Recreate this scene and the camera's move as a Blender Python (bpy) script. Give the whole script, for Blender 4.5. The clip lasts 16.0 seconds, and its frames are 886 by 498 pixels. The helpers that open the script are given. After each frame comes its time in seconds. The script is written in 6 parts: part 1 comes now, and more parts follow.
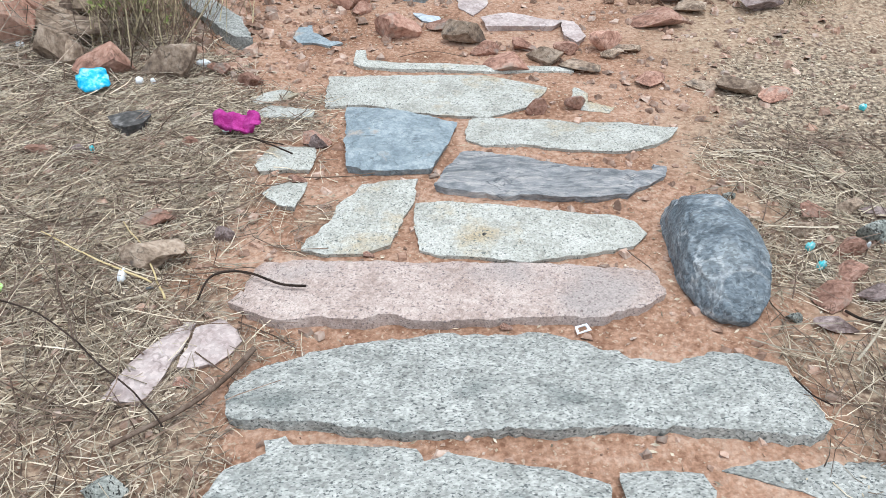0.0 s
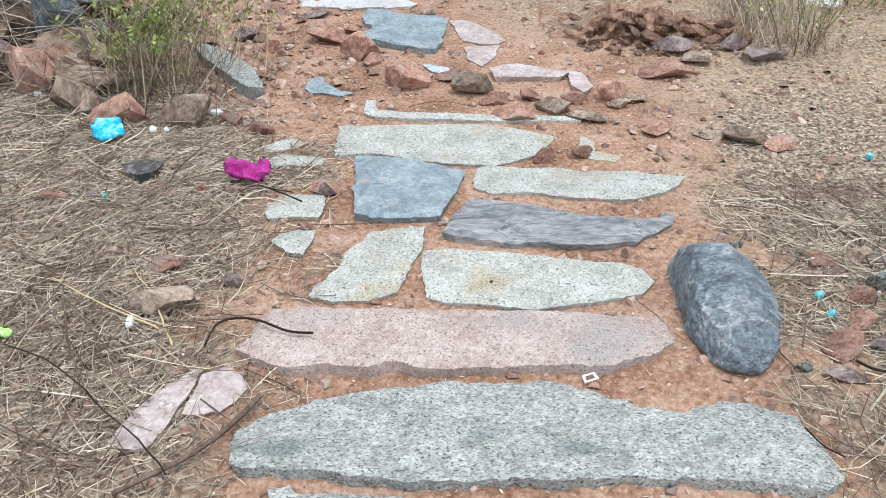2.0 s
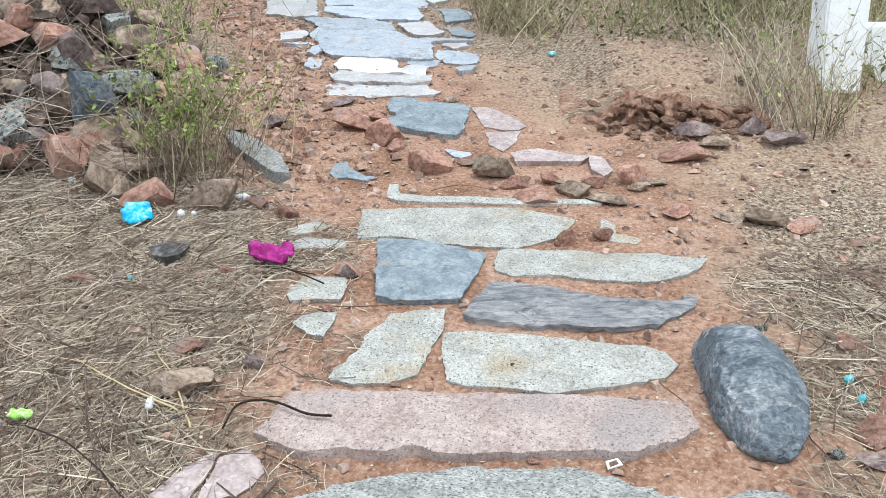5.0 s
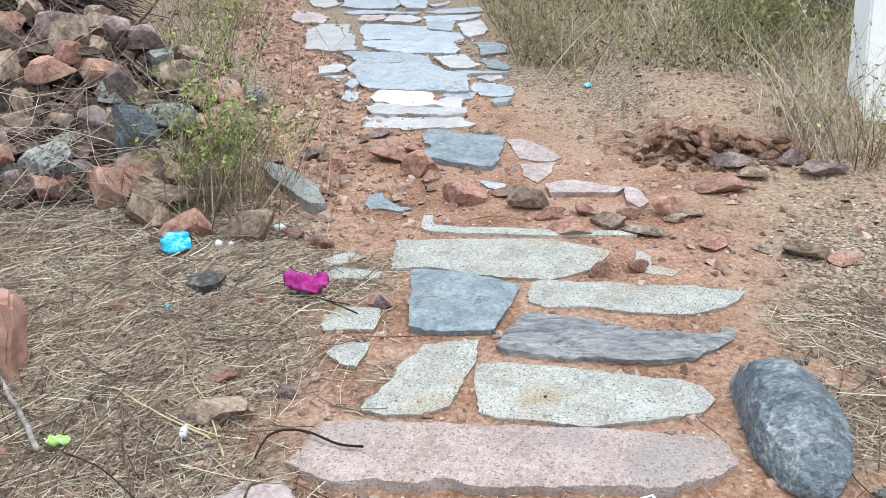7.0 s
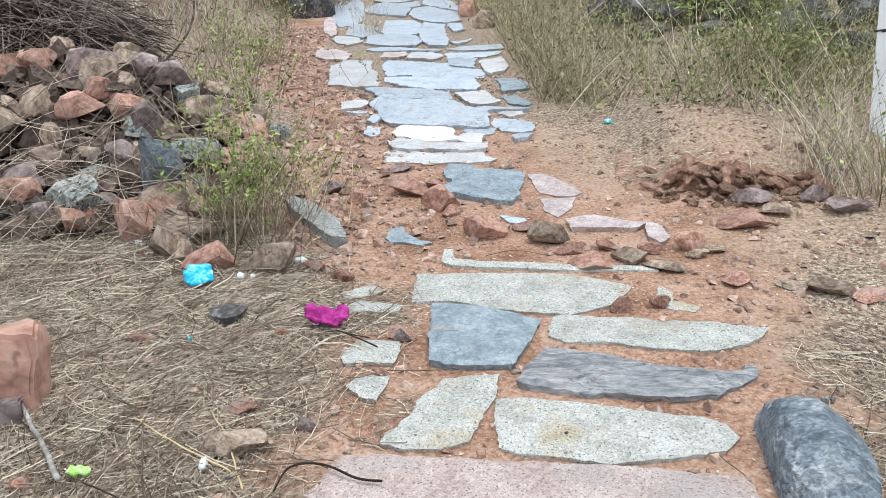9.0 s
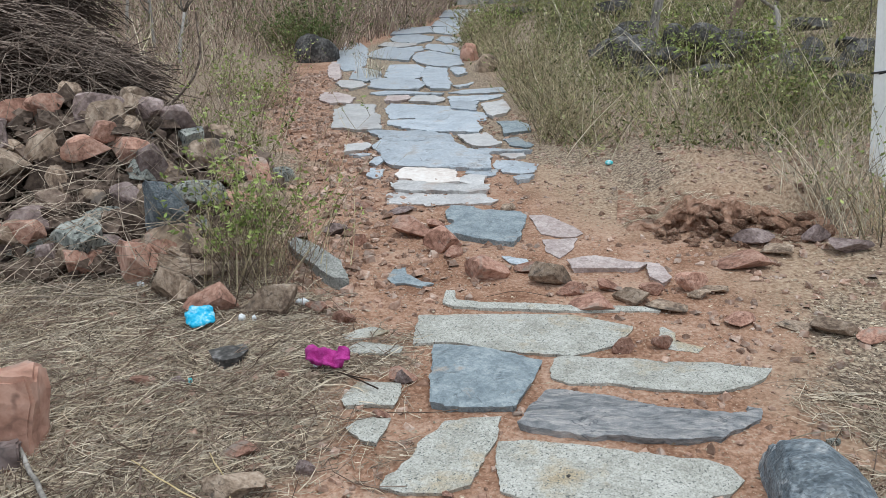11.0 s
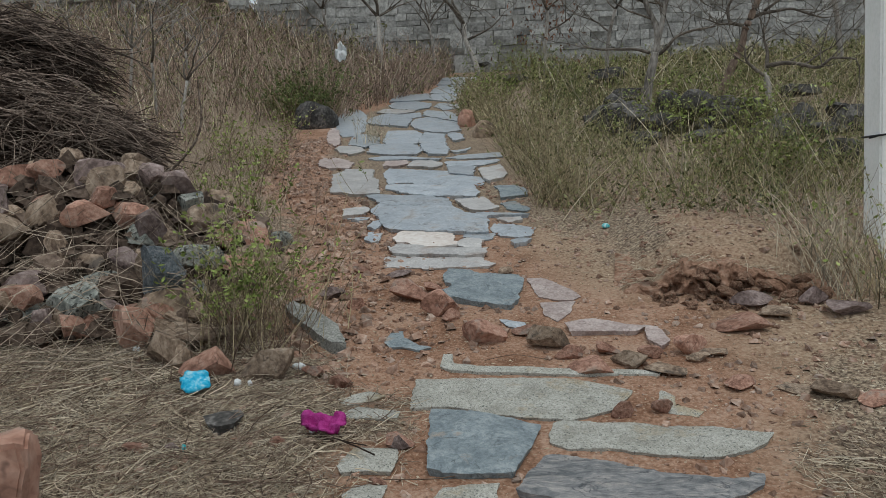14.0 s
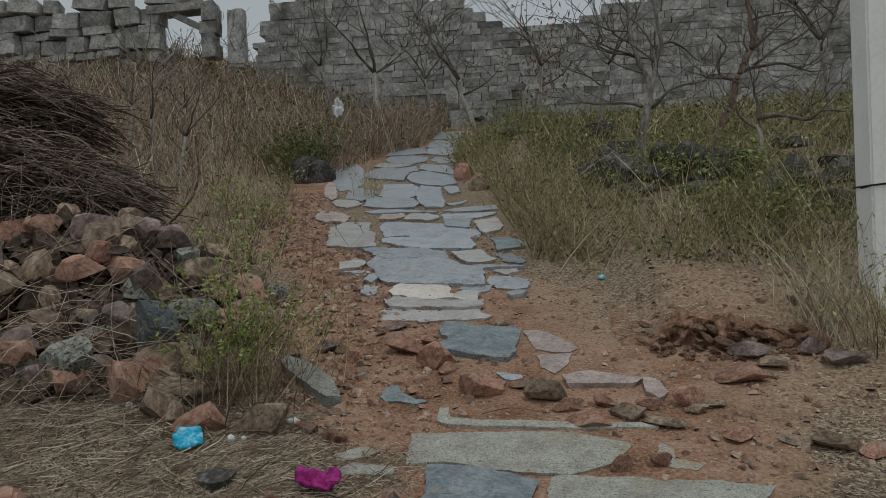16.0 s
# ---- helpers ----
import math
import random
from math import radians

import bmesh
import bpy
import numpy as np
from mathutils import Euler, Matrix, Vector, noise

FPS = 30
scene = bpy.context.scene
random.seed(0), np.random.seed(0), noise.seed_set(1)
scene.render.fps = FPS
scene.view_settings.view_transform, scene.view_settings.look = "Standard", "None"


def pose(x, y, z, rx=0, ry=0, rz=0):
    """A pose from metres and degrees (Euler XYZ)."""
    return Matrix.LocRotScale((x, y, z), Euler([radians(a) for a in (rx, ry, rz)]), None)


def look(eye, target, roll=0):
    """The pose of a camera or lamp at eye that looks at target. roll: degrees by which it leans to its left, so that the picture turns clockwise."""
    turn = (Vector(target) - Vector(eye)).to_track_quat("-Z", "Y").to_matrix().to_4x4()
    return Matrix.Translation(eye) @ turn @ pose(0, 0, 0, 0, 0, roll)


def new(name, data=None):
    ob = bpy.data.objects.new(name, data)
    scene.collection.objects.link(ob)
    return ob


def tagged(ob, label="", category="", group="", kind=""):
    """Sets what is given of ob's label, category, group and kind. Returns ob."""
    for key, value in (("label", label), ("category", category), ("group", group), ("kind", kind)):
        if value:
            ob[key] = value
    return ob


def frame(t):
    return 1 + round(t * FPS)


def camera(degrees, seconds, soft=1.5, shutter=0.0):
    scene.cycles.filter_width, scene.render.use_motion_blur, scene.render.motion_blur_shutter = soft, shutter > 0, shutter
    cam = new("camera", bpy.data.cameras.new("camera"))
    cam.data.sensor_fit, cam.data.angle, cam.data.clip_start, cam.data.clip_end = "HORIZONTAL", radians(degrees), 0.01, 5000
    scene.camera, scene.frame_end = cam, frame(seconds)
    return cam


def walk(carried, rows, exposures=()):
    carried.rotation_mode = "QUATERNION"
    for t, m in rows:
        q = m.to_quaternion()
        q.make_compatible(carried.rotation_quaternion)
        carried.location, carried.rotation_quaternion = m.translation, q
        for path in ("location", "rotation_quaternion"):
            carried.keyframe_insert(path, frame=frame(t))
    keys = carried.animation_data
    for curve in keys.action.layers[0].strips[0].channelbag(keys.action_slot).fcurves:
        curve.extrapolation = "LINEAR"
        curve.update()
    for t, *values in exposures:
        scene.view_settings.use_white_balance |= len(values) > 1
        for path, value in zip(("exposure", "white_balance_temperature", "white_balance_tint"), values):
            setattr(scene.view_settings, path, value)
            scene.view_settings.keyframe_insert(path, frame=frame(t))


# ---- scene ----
from mathutils.geometry import delaunay_2d_cdt

# ---- camera and walk: a slow tilt from the steps at the feet up to the hill ----
cam = camera(58.0, 16.0, soft=0.8)
ROWS = [
    (0, 0, 0, 1.5, 64.873, 0, 0),
    (0.5, 0.0014, -0.0002, 1.5016, 65.747, 0.016, 0.212),
    (1, 0.0068, -0.0002, 1.503, 66.635, 0.104, 0.435),
    (1.5, 0.0078, -0.0023, 1.5022, 67.51, 0.09, 0.59),
    (2, 0.0109, -0.0053, 1.5022, 68.275, 0.156, 0.774),
    (2.5, 0.0128, -0.004, 1.5022, 69.245, 0.182, 1.021),
    (3, 0.0126, -0.0098, 1.5003, 70.378, 0.202, 1.213),
    (3.5, 0.0164, -0.0117, 1.4998, 71.433, 0.287, 1.449),
    (4, 0.017, -0.0115, 1.4996, 72.474, 0.36, 1.692),
    (6.5, 0.0344, -0.0127, 1.5002, 76.083, 1.081, 4.301),
    (7, 0.0342, -0.013, 1.4994, 76.517, 1.094, 5.029),
    (7.5, 0.0349, -0.0168, 1.5001, 77.054, 1.112, 5.622),
    (8, 0.0359, -0.0148, 1.4985, 77.721, 1.146, 6.001),
    (8.5, 0.0401, -0.0184, 1.4991, 78.385, 1.146, 6.261),
    (9, 0.0301, -0.0188, 1.4978, 79.021, 0.99, 6.472),
    (11.5, 0.0461, -0.0227, 1.4972, 82.771, 1.27, 6.789),
    (12, 0.0484, -0.0205, 1.4961, 83.562, 1.353, 6.779),
    (12.5, 0.0469, -0.0232, 1.4959, 84.345, 1.322, 6.734),
    (13, 0.0449, -0.0247, 1.4956, 85.02, 1.306, 6.725),
    (13.5, 0.0457, -0.0275, 1.498, 85.701, 1.341, 6.701),
    (14, 0.0488, -0.0254, 1.4959, 86.546, 1.374, 6.613),
    (14.5, 0.0514, -0.0244, 1.4942, 87.464, 1.488, 6.543),
    (15, 0.0546, -0.0226, 1.4939, 88.341, 1.589, 6.492),
    (15.5, 0.0556, -0.0258, 1.4923, 89.301, 1.655, 6.456),
    (16, 0.0578, -0.0239, 1.4927, 90.326, 1.751, 6.42),
]
EXPOSURES = [(0.0, 0.71, 5900, 6), (4.0, 0.68, 5900, 6), (9.0, 0.7, 5900, 6), (11.5, 0.03, 6020, 5), (13.0, -0.33, 6180, 4), (14.5, -0.64, 6300, 4), (16.0, -1.02, 6400, 4)]
walk(cam, [(t, pose(x, y, z, rx, ry, rz)) for t, x, y, z, rx, ry, rz in ROWS], EXPOSURES)

# ---- light: an overcast sky ----
world = bpy.data.worlds.new("sky")
scene.world = world
world.use_nodes = True
wn = world.node_tree
sky = wn.nodes.new("ShaderNodeTexSky")
sky.sky_type = "NISHITA"
sky.sun_disc = False
sky.sun_elevation, sky.sun_rotation = radians(72), radians(146)
sky.air_density, sky.dust_density, sky.ozone_density = 1.0, 4.0, 1.0
grey = wn.nodes.new("ShaderNodeMixRGB")
grey.inputs["Fac"].default_value = 0.7
grey.inputs[2].default_value = (8.5, 8.7, 9.0, 1)
wn.links.new(sky.outputs["Color"], grey.inputs[1])
wn.links.new(grey.outputs["Color"], wn.nodes["Background"].inputs["Color"])
wn.nodes["Background"].inputs["Strength"].default_value = 0.112

sun = new("sun", bpy.data.lights.new("sun", "SUN"))
sun.data.energy, sun.data.angle, sun.data.color = 1.1, radians(28), (1.0, 0.97, 0.92)
sun.matrix_world = look((2.2, -3.2, 12), (0, 0, 0))

# ---- materials ----
def material(name, colours, scale=8.0, fine=60.0, rough=0.85, bump=0.3, fine_bump=0.3, vary=0.12, streak=(1, 1, 1), speck=None, where="Object", rough_vary=0.1, island=False, stain=None, gloss=0.09, grain=None, vein=None, warp=0.0):
    """Colours spread by a coarse noise, broken by a fine one; speck: (colour, scale, amount); stain: (colour, scale, amount);
    grain: (scale, contrast) of single crystals; vein: (colour, scale, width, strength) of thin wandering lines."""
    m = bpy.data.materials.new(name)
    m.use_nodes = True
    n, k = m.node_tree.nodes, m.node_tree.links
    bsdf = n["Principled BSDF"]
    geo, tc, info = n.new("ShaderNodeNewGeometry"), n.new("ShaderNodeTexCoord"), n.new("ShaderNodeObjectInfo")
    mp = n.new("ShaderNodeMapping")
    k.new(geo.outputs["Position"] if where == "World" else tc.outputs["Object"], mp.inputs["Vector"])
    mp.inputs["Scale"].default_value = streak
    shift = n.new("ShaderNodeVectorMath")
    shift.operation = "MULTIPLY_ADD"
    shift.inputs[1].default_value = (37, 53, 71)
    k.new(info.outputs["Random"], shift.inputs[0])
    k.new(mp.outputs["Vector"], shift.inputs[2])

    def tex(s, detail=6.0, r=0.6):
        t = n.new("ShaderNodeTexNoise")
        t.inputs["Scale"].default_value, t.inputs["Detail"].default_value, t.inputs["Roughness"].default_value = s, detail, r
        t.inputs["Distortion"].default_value = warp
        k.new(shift.outputs[0], t.inputs["Vector"])
        return t.outputs["Fac"]

    def mix(fac, a, b, blend="MIX"):
        x = n.new("ShaderNodeMixRGB")
        x.blend_type = blend
        for v, s in ((fac, x.inputs["Fac"]), (a, x.inputs[1]), (b, x.inputs[2])):
            if isinstance(v, bpy.types.NodeSocket):
                k.new(v, s)
            else:
                s.default_value = v if isinstance(v, float) else (*v, 1)
        return x.outputs["Color"]

    def step(fac, lo, hi):
        r = n.new("ShaderNodeMapRange")
        k.new(fac, r.inputs["Value"])
        r.inputs["From Min"].default_value, r.inputs["From Max"].default_value = lo, hi
        return r.outputs["Result"]

    coarse, small = tex(scale), tex(fine, 4.0)
    ramp = n.new("ShaderNodeValToRGB")
    blend = n.new("ShaderNodeMath")
    blend.operation = "MULTIPLY_ADD"
    k.new(small, blend.inputs[0])
    blend.inputs[1].default_value = 0.5
    half = n.new("ShaderNodeMath")
    half.operation = "MULTIPLY"
    half.inputs[1].default_value = 0.5
    k.new(coarse, half.inputs[0])
    k.new(half.outputs[0], blend.inputs[2])
    k.new(blend.outputs[0], ramp.inputs["Fac"])
    e = ramp.color_ramp.elements
    while len(e) < len(colours):
        e.new(0.5)
    for i, c in enumerate(colours):
        e[i].position, e[i].color = 0.39 + 0.22 * i / max(1, len(colours) - 1), (*c, 1)
    col = ramp.outputs["Color"]
    if stain:
        col = mix(step(tex(stain[1], 5.0), 0.62 - 0.25 * stain[2], 0.72 - 0.2 * stain[2]), col, stain[0])
    if speck:
        col = mix(step(tex(speck[1], 2.0, 0.5), 0.66 - 0.2 * speck[2], 0.7 - 0.2 * speck[2]), col, speck[0])
    if vein:
        line = n.new("ShaderNodeMath")
        line.operation = "SUBTRACT"
        k.new(tex(vein[1], 5.0, 0.55), line.inputs[0])
        line.inputs[1].default_value = 0.5
        size = n.new("ShaderNodeMath")
        size.operation = "ABSOLUTE"
        k.new(line.outputs[0], size.inputs[0])
        thin = n.new("ShaderNodeMapRange")
        k.new(size.outputs[0], thin.inputs["Value"])
        thin.inputs["From Max"].default_value = vein[2]
        thin.inputs["To Min"].default_value, thin.inputs["To Max"].default_value = vein[3], 0.0
        broken = n.new("ShaderNodeMath")
        broken.operation = "MULTIPLY"
        k.new(thin.outputs["Result"], broken.inputs[0])
        k.new(step(tex(vein[1] * 1.7, 3.0), 0.4, 0.58), broken.inputs[1])
        col = mix(broken.outputs[0], col, vein[0])
    if grain:
        cells = n.new("ShaderNodeTexVoronoi")
        cells.inputs["Scale"].default_value = grain[0]
        k.new(shift.outputs[0], cells.inputs["Vector"])
        shade = n.new("ShaderNodeMapRange")
        k.new(cells.outputs["Color"], shade.inputs["Value"])
        shade.inputs["From Min"].default_value, shade.inputs["From Max"].default_value = 0.2, 0.8
        shade.inputs["To Min"].default_value, shade.inputs["To Max"].default_value = 1 - grain[1], 1 + grain[1]
        tone = n.new("ShaderNodeHueSaturation")
        k.new(shade.outputs["Result"], tone.inputs["Value"])
        k.new(col, tone.inputs["Color"])
        col = tone.outputs["Color"]
    if vary:
        hsv = n.new("ShaderNodeHueSaturation")
        r = n.new("ShaderNodeMapRange")
        k.new(geo.outputs["Random Per Island"] if island else info.outputs["Random"], r.inputs["Value"])
        r.inputs["To Min"].default_value, r.inputs["To Max"].default_value = 1 - vary, 1 + vary
        k.new(r.outputs["Result"], hsv.inputs["Value"])
        k.new(col, hsv.inputs["Color"])
        col = hsv.outputs["Color"]
    k.new(col, bsdf.inputs["Base Color"])
    rr = n.new("ShaderNodeMapRange")
    k.new(small, rr.inputs["Value"])
    rr.inputs["To Min"].default_value, rr.inputs["To Max"].default_value = rough - rough_vary, min(1.0, rough + rough_vary)
    k.new(rr.outputs["Result"], bsdf.inputs["Roughness"])
    bsdf.inputs["Specular IOR Level"].default_value = gloss
    last = None
    for src_, strength, dist in ((coarse, bump, 0.03), (small, fine_bump, 0.006)):
        if strength:
            b = n.new("ShaderNodeBump")
            b.inputs["Strength"].default_value, b.inputs["Distance"].default_value = strength, dist
            k.new(src_, b.inputs["Height"])
            if last:
                k.new(last, b.inputs["Normal"])
            last = b.outputs["Normal"]
    if last:
        k.new(last, bsdf.inputs["Normal"])
    return m


GRANITE = material("pale_granite", [(0.31, 0.302, 0.262), (0.405, 0.398, 0.355), (0.48, 0.472, 0.43)], 9, 60, bump=0.25, fine_bump=0.6, vary=0.06, speck=((0.15, 0.155, 0.14), 120, 0.26), stain=((0.37, 0.31, 0.215), 4, 0.2), grain=(210, 0.2))
GRANITE_BANDED = material("banded_grey_granite", [(0.235, 0.236, 0.215), (0.335, 0.335, 0.308), (0.43, 0.427, 0.395)], 14, 70, bump=0.5, fine_bump=0.9, vary=0.05, streak=(0.75, 1.15, 1), speck=((0.12, 0.125, 0.12), 150, 0.32), stain=((0.2, 0.21, 0.195), 5, 0.16), grain=(190, 0.25))
GRANITE_PINK = material("pink_granite", [(0.32, 0.245, 0.21), (0.42, 0.335, 0.295), (0.5, 0.415, 0.37)], 6, 50, bump=0.25, fine_bump=0.7, vary=0.04, speck=((0.22, 0.175, 0.165), 110, 0.25), stain=((0.36, 0.31, 0.285), 2.5, 0.4), grain=(220, 0.17))
SLATE = material("blue_grey_slate", [(0.145, 0.18, 0.2), (0.23, 0.275, 0.295), (0.34, 0.38, 0.395)], 9, 55, rough=0.5, gloss=0.45, bump=1.0, fine_bump=0.8, vary=0.1, warp=0.6, stain=((0.36, 0.31, 0.26), 6, 0.03), vein=((0.07, 0.09, 0.1), 8, 0.014, 0.85), grain=(260, 0.08))
SLATE_LAYERED = material("layered_grey_slate", [(0.15, 0.158, 0.165), (0.27, 0.27, 0.272), (0.43, 0.405, 0.385)], 4, 11, rough=0.65, bump=1.0, fine_bump=0.9, vary=0.05, streak=(1.3, 3.6, 3), warp=1.2, vein=((0.08, 0.085, 0.095), 2.6, 0.018, 0.85), grain=(240, 0.12))
PAVER = material("worn_paving_slate", [(0.28, 0.32, 0.36), (0.385, 0.425, 0.465), (0.5, 0.53, 0.56)], 5, 45, rough=0.32, gloss=0.75, bump=0.6, fine_bump=0.6, vary=0.16, stain=((0.33, 0.3, 0.275), 5, 0.14), vein=((0.1, 0.105, 0.11), 3, 0.012, 0.9), grain=(70, 0.14))
PAVER_GREY = material("pale_grey_paving_stone", [(0.37, 0.355, 0.345), (0.45, 0.435, 0.42), (0.54, 0.52, 0.5)], 3, 20, rough=0.4, gloss=0.6, bump=0.5, fine_bump=0.5, vary=0.12, stain=((0.36, 0.29, 0.25), 4, 0.2), vein=((0.18, 0.16, 0.15), 2.4, 0.01, 0.7), grain=(100, 0.14))
PAVER_PINK = material("pinkish_paving_sandstone", [(0.35, 0.28, 0.26), (0.46, 0.385, 0.36), (0.55, 0.48, 0.45)], 3, 25, rough=0.7, bump=0.5, fine_bump=0.5, vary=0.1, vein=((0.2, 0.15, 0.14), 3, 0.01, 0.6), grain=(110, 0.14))
PAVER_WHITE = material("worn_white_paving_stone", [(0.58, 0.5, 0.45), (0.7, 0.64, 0.59), (0.77, 0.73, 0.69)], 3, 25, rough=0.7, bump=0.4, fine_bump=0.4, vary=0.05, vein=((0.4, 0.34, 0.31), 3, 0.01, 0.6))
ROCK_RED = material("red_brown_rock", [(0.2, 0.108, 0.08), (0.37, 0.21, 0.155), (0.49, 0.32, 0.25)], 1.8, 9, bump=0.8, fine_bump=0.8, vary=0.28, stain=((0.33, 0.27, 0.225), 1.6, 0.25), vein=((0.09, 0.055, 0.045), 1.4, 0.012, 0.7), grain=(22, 0.07))
ROCK_BROWN = material("tan_brown_rock", [(0.14, 0.1, 0.075), (0.3, 0.225, 0.165), (0.45, 0.36, 0.28)], 1.8, 9, bump=0.8, fine_bump=0.8, vary=0.28, stain=((0.12, 0.1, 0.085), 1.6, 0.25), vein=((0.06, 0.05, 0.04), 1.4, 0.012, 0.7), grain=(22, 0.07))
ROCK_PURPLE = material("purple_grey_rock", [(0.12, 0.09, 0.082), (0.24, 0.182, 0.168), (0.37, 0.3, 0.28)], 1.8, 9, bump=0.7, fine_bump=0.7, vary=0.25, vein=((0.06, 0.05, 0.048), 1.4, 0.012, 0.7), grain=(22, 0.06))
ROCK_GREY = material("lichen_grey_rock", [(0.12, 0.13, 0.12), (0.27, 0.28, 0.25), (0.41, 0.41, 0.37)], 2.4, 12, bump=0.8, fine_bump=0.9, vary=0.2, speck=((0.06, 0.06, 0.055), 11, 0.4), grain=(22, 0.1))
ROCK_DARK = material("dark_blue_grey_stone", [(0.075, 0.095, 0.11), (0.135, 0.16, 0.18), (0.22, 0.25, 0.265)], 9, 40, stain=((0.23, 0.255, 0.265), 4, 0.2), rough=0.58, gloss=0.35, bump=1.0, fine_bump=1.0, vary=0.08, warp=0.7, streak=(0.8, 1.5, 1.2), vein=((0.42, 0.43, 0.43), 3.6, 0.03, 0.8), grain=(120, 0.3))
ROCK_BLACK = material("black_weathered_rock", [(0.03, 0.03, 0.03), (0.08, 0.075, 0.07), (0.22, 0.21, 0.2)], 4, 30, bump=0.7, fine_bump=0.5, vary=0.25)
WALL_STONE = material("weathered_fort_stone", [(0.21, 0.207, 0.195), (0.345, 0.34, 0.323), (0.47, 0.463, 0.443)], 2.5, 14, bump=1.0, fine_bump=0.8, vary=0.22, where="World", stain=((0.16, 0.155, 0.14), 0.7, 0.35), grain=(9, 0.15))
WALL_STONE_FAR = material("weathered_fort_stone_joined", [(0.21, 0.207, 0.195), (0.345, 0.34, 0.323), (0.47, 0.463, 0.443)], 2.5, 14, bump=1.0, fine_bump=0.8, vary=0.22, island=True, where="World", stain=((0.16, 0.155, 0.14), 0.7, 0.35), grain=(9, 0.15))
STRAW = material("dry_straw", [(0.3, 0.24, 0.17), (0.46, 0.39, 0.29), (0.6, 0.53, 0.42)], 8, 60, bump=0, fine_bump=0, vary=0.55, island=True)
TWIG = material("dry_brown_twig", [(0.09, 0.06, 0.045), (0.17, 0.12, 0.09), (0.25, 0.19, 0.15)], 10, 60, bump=0, fine_bump=0.3, vary=0.45, island=True)
BARK = material("grey_bark", [(0.14, 0.125, 0.11), (0.3, 0.275, 0.245), (0.46, 0.43, 0.39)], 3, 25, bump=0.6, fine_bump=0.5, streak=(1, 1, 0.35), vary=0.15)
WEED = material("dry_weed_stalk", [(0.15, 0.115, 0.07), (0.32, 0.265, 0.165), (0.5, 0.43, 0.28)], 4, 40, bump=0, fine_bump=0, vary=0.7, island=True)
LEAF = material("dull_green_leaf", [(0.07, 0.1, 0.035), (0.13, 0.165, 0.06), (0.22, 0.245, 0.1)], 4, 40, rough=0.6, bump=0, fine_bump=0, vary=0.5, island=True)
GRASS = material("half_dry_grass", [(0.085, 0.1, 0.04), (0.22, 0.225, 0.105), (0.4, 0.385, 0.2)], 1.5, 30, bump=0, fine_bump=0, vary=0.7, island=True, where="World")
PLASTER = material("white_limewashed_plaster", [(0.82, 0.84, 0.815), (0.88, 0.895, 0.875), (0.92, 0.925, 0.91)], 3, 40, bump=0.15, fine_bump=0.2, vary=0, stain=((0.66, 0.67, 0.62), 2, 0.12))
RUBBER = material("black_cable", [(0.02, 0.02, 0.02), (0.03, 0.03, 0.03)], 8, 60, rough=0.5, bump=0, fine_bump=0, vary=0)
RED_PAINT = material("faded_red_paint", [(0.25, 0.07, 0.07), (0.33, 0.1, 0.1)], 8, 60, rough=0.6, bump=0, fine_bump=0.1, vary=0)
BLUE_FILM = material("bright_blue_plastic_film", [(0.02, 0.35, 0.62), (0.06, 0.5, 0.75), (0.45, 0.75, 0.85)], 18, 60, rough=0.3, bump=0.3, fine_bump=0, vary=0)
MAGENTA = material("magenta_cloth", [(0.36, 0.03, 0.2), (0.46, 0.05, 0.28), (0.54, 0.09, 0.35)], 18, 200, rough=0.7, bump=0.8, fine_bump=0.4, vary=0)
GREEN_FILM = material("lime_green_wrapper", [(0.22, 0.55, 0.06), (0.4, 0.72, 0.15), (0.75, 0.8, 0.6)], 40, 90, rough=0.35, bump=0.2, fine_bump=0, vary=0)
WHITE_FILM = material("white_plastic_scrap", [(0.6, 0.62, 0.63), (0.75, 0.77, 0.78), (0.8, 0.8, 0.8)], 20, 90, rough=0.4, bump=0.2, fine_bump=0, vary=0.05)
CYAN_FILM = material("cyan_plastic_scrap", [(0.05, 0.45, 0.5), (0.15, 0.6, 0.65), (0.6, 0.75, 0.75)], 30, 90, rough=0.4, bump=0.2, fine_bump=0, vary=0.05)

# ---- the lie of the land ----
SLOPE = 0.2126


def bump_at(x, y, cx, cy, rx, ry, h):
    d = ((x - cx) / rx) ** 2 + ((y - cy) / ry) ** 2
    return h * math.exp(-d)


def clamp(v):
    return max(0.0, min(1.0, v))


PATH_Y = [0, 3.6, 5.3, 6.05, 7.4, 9, 11.2, 13.5, 17, 19, 25]
PATH_MID = [0.08, 0.08, -0.35, -0.5, -0.94, -1.37, -1.7, -2.25, -2.25, -1.95, -2.1]
PATH_HALF = [0.75, 0.8, 0.7, 0.62, 0.95, 1.12, 1.22, 1.1, 0.8, 0.55, 0.5]


MID_TABLE = np.interp(np.arange(0, 40, 0.02), PATH_Y, PATH_MID).tolist()
HALF_TABLE = np.interp(np.arange(0, 40, 0.02), PATH_Y, PATH_HALF).tolist()


def path_middle(y):
    return MID_TABLE[int(max(0.0, min(39.9, y)) * 50)]


def path_half(y):
    return HALF_TABLE[int(max(0.0, min(39.9, y)) * 50)]


def off_path(x, y):
    """0 on the path, 1 well off it."""
    return clamp((abs(x - path_middle(y)) - path_half(y)) / 0.5)


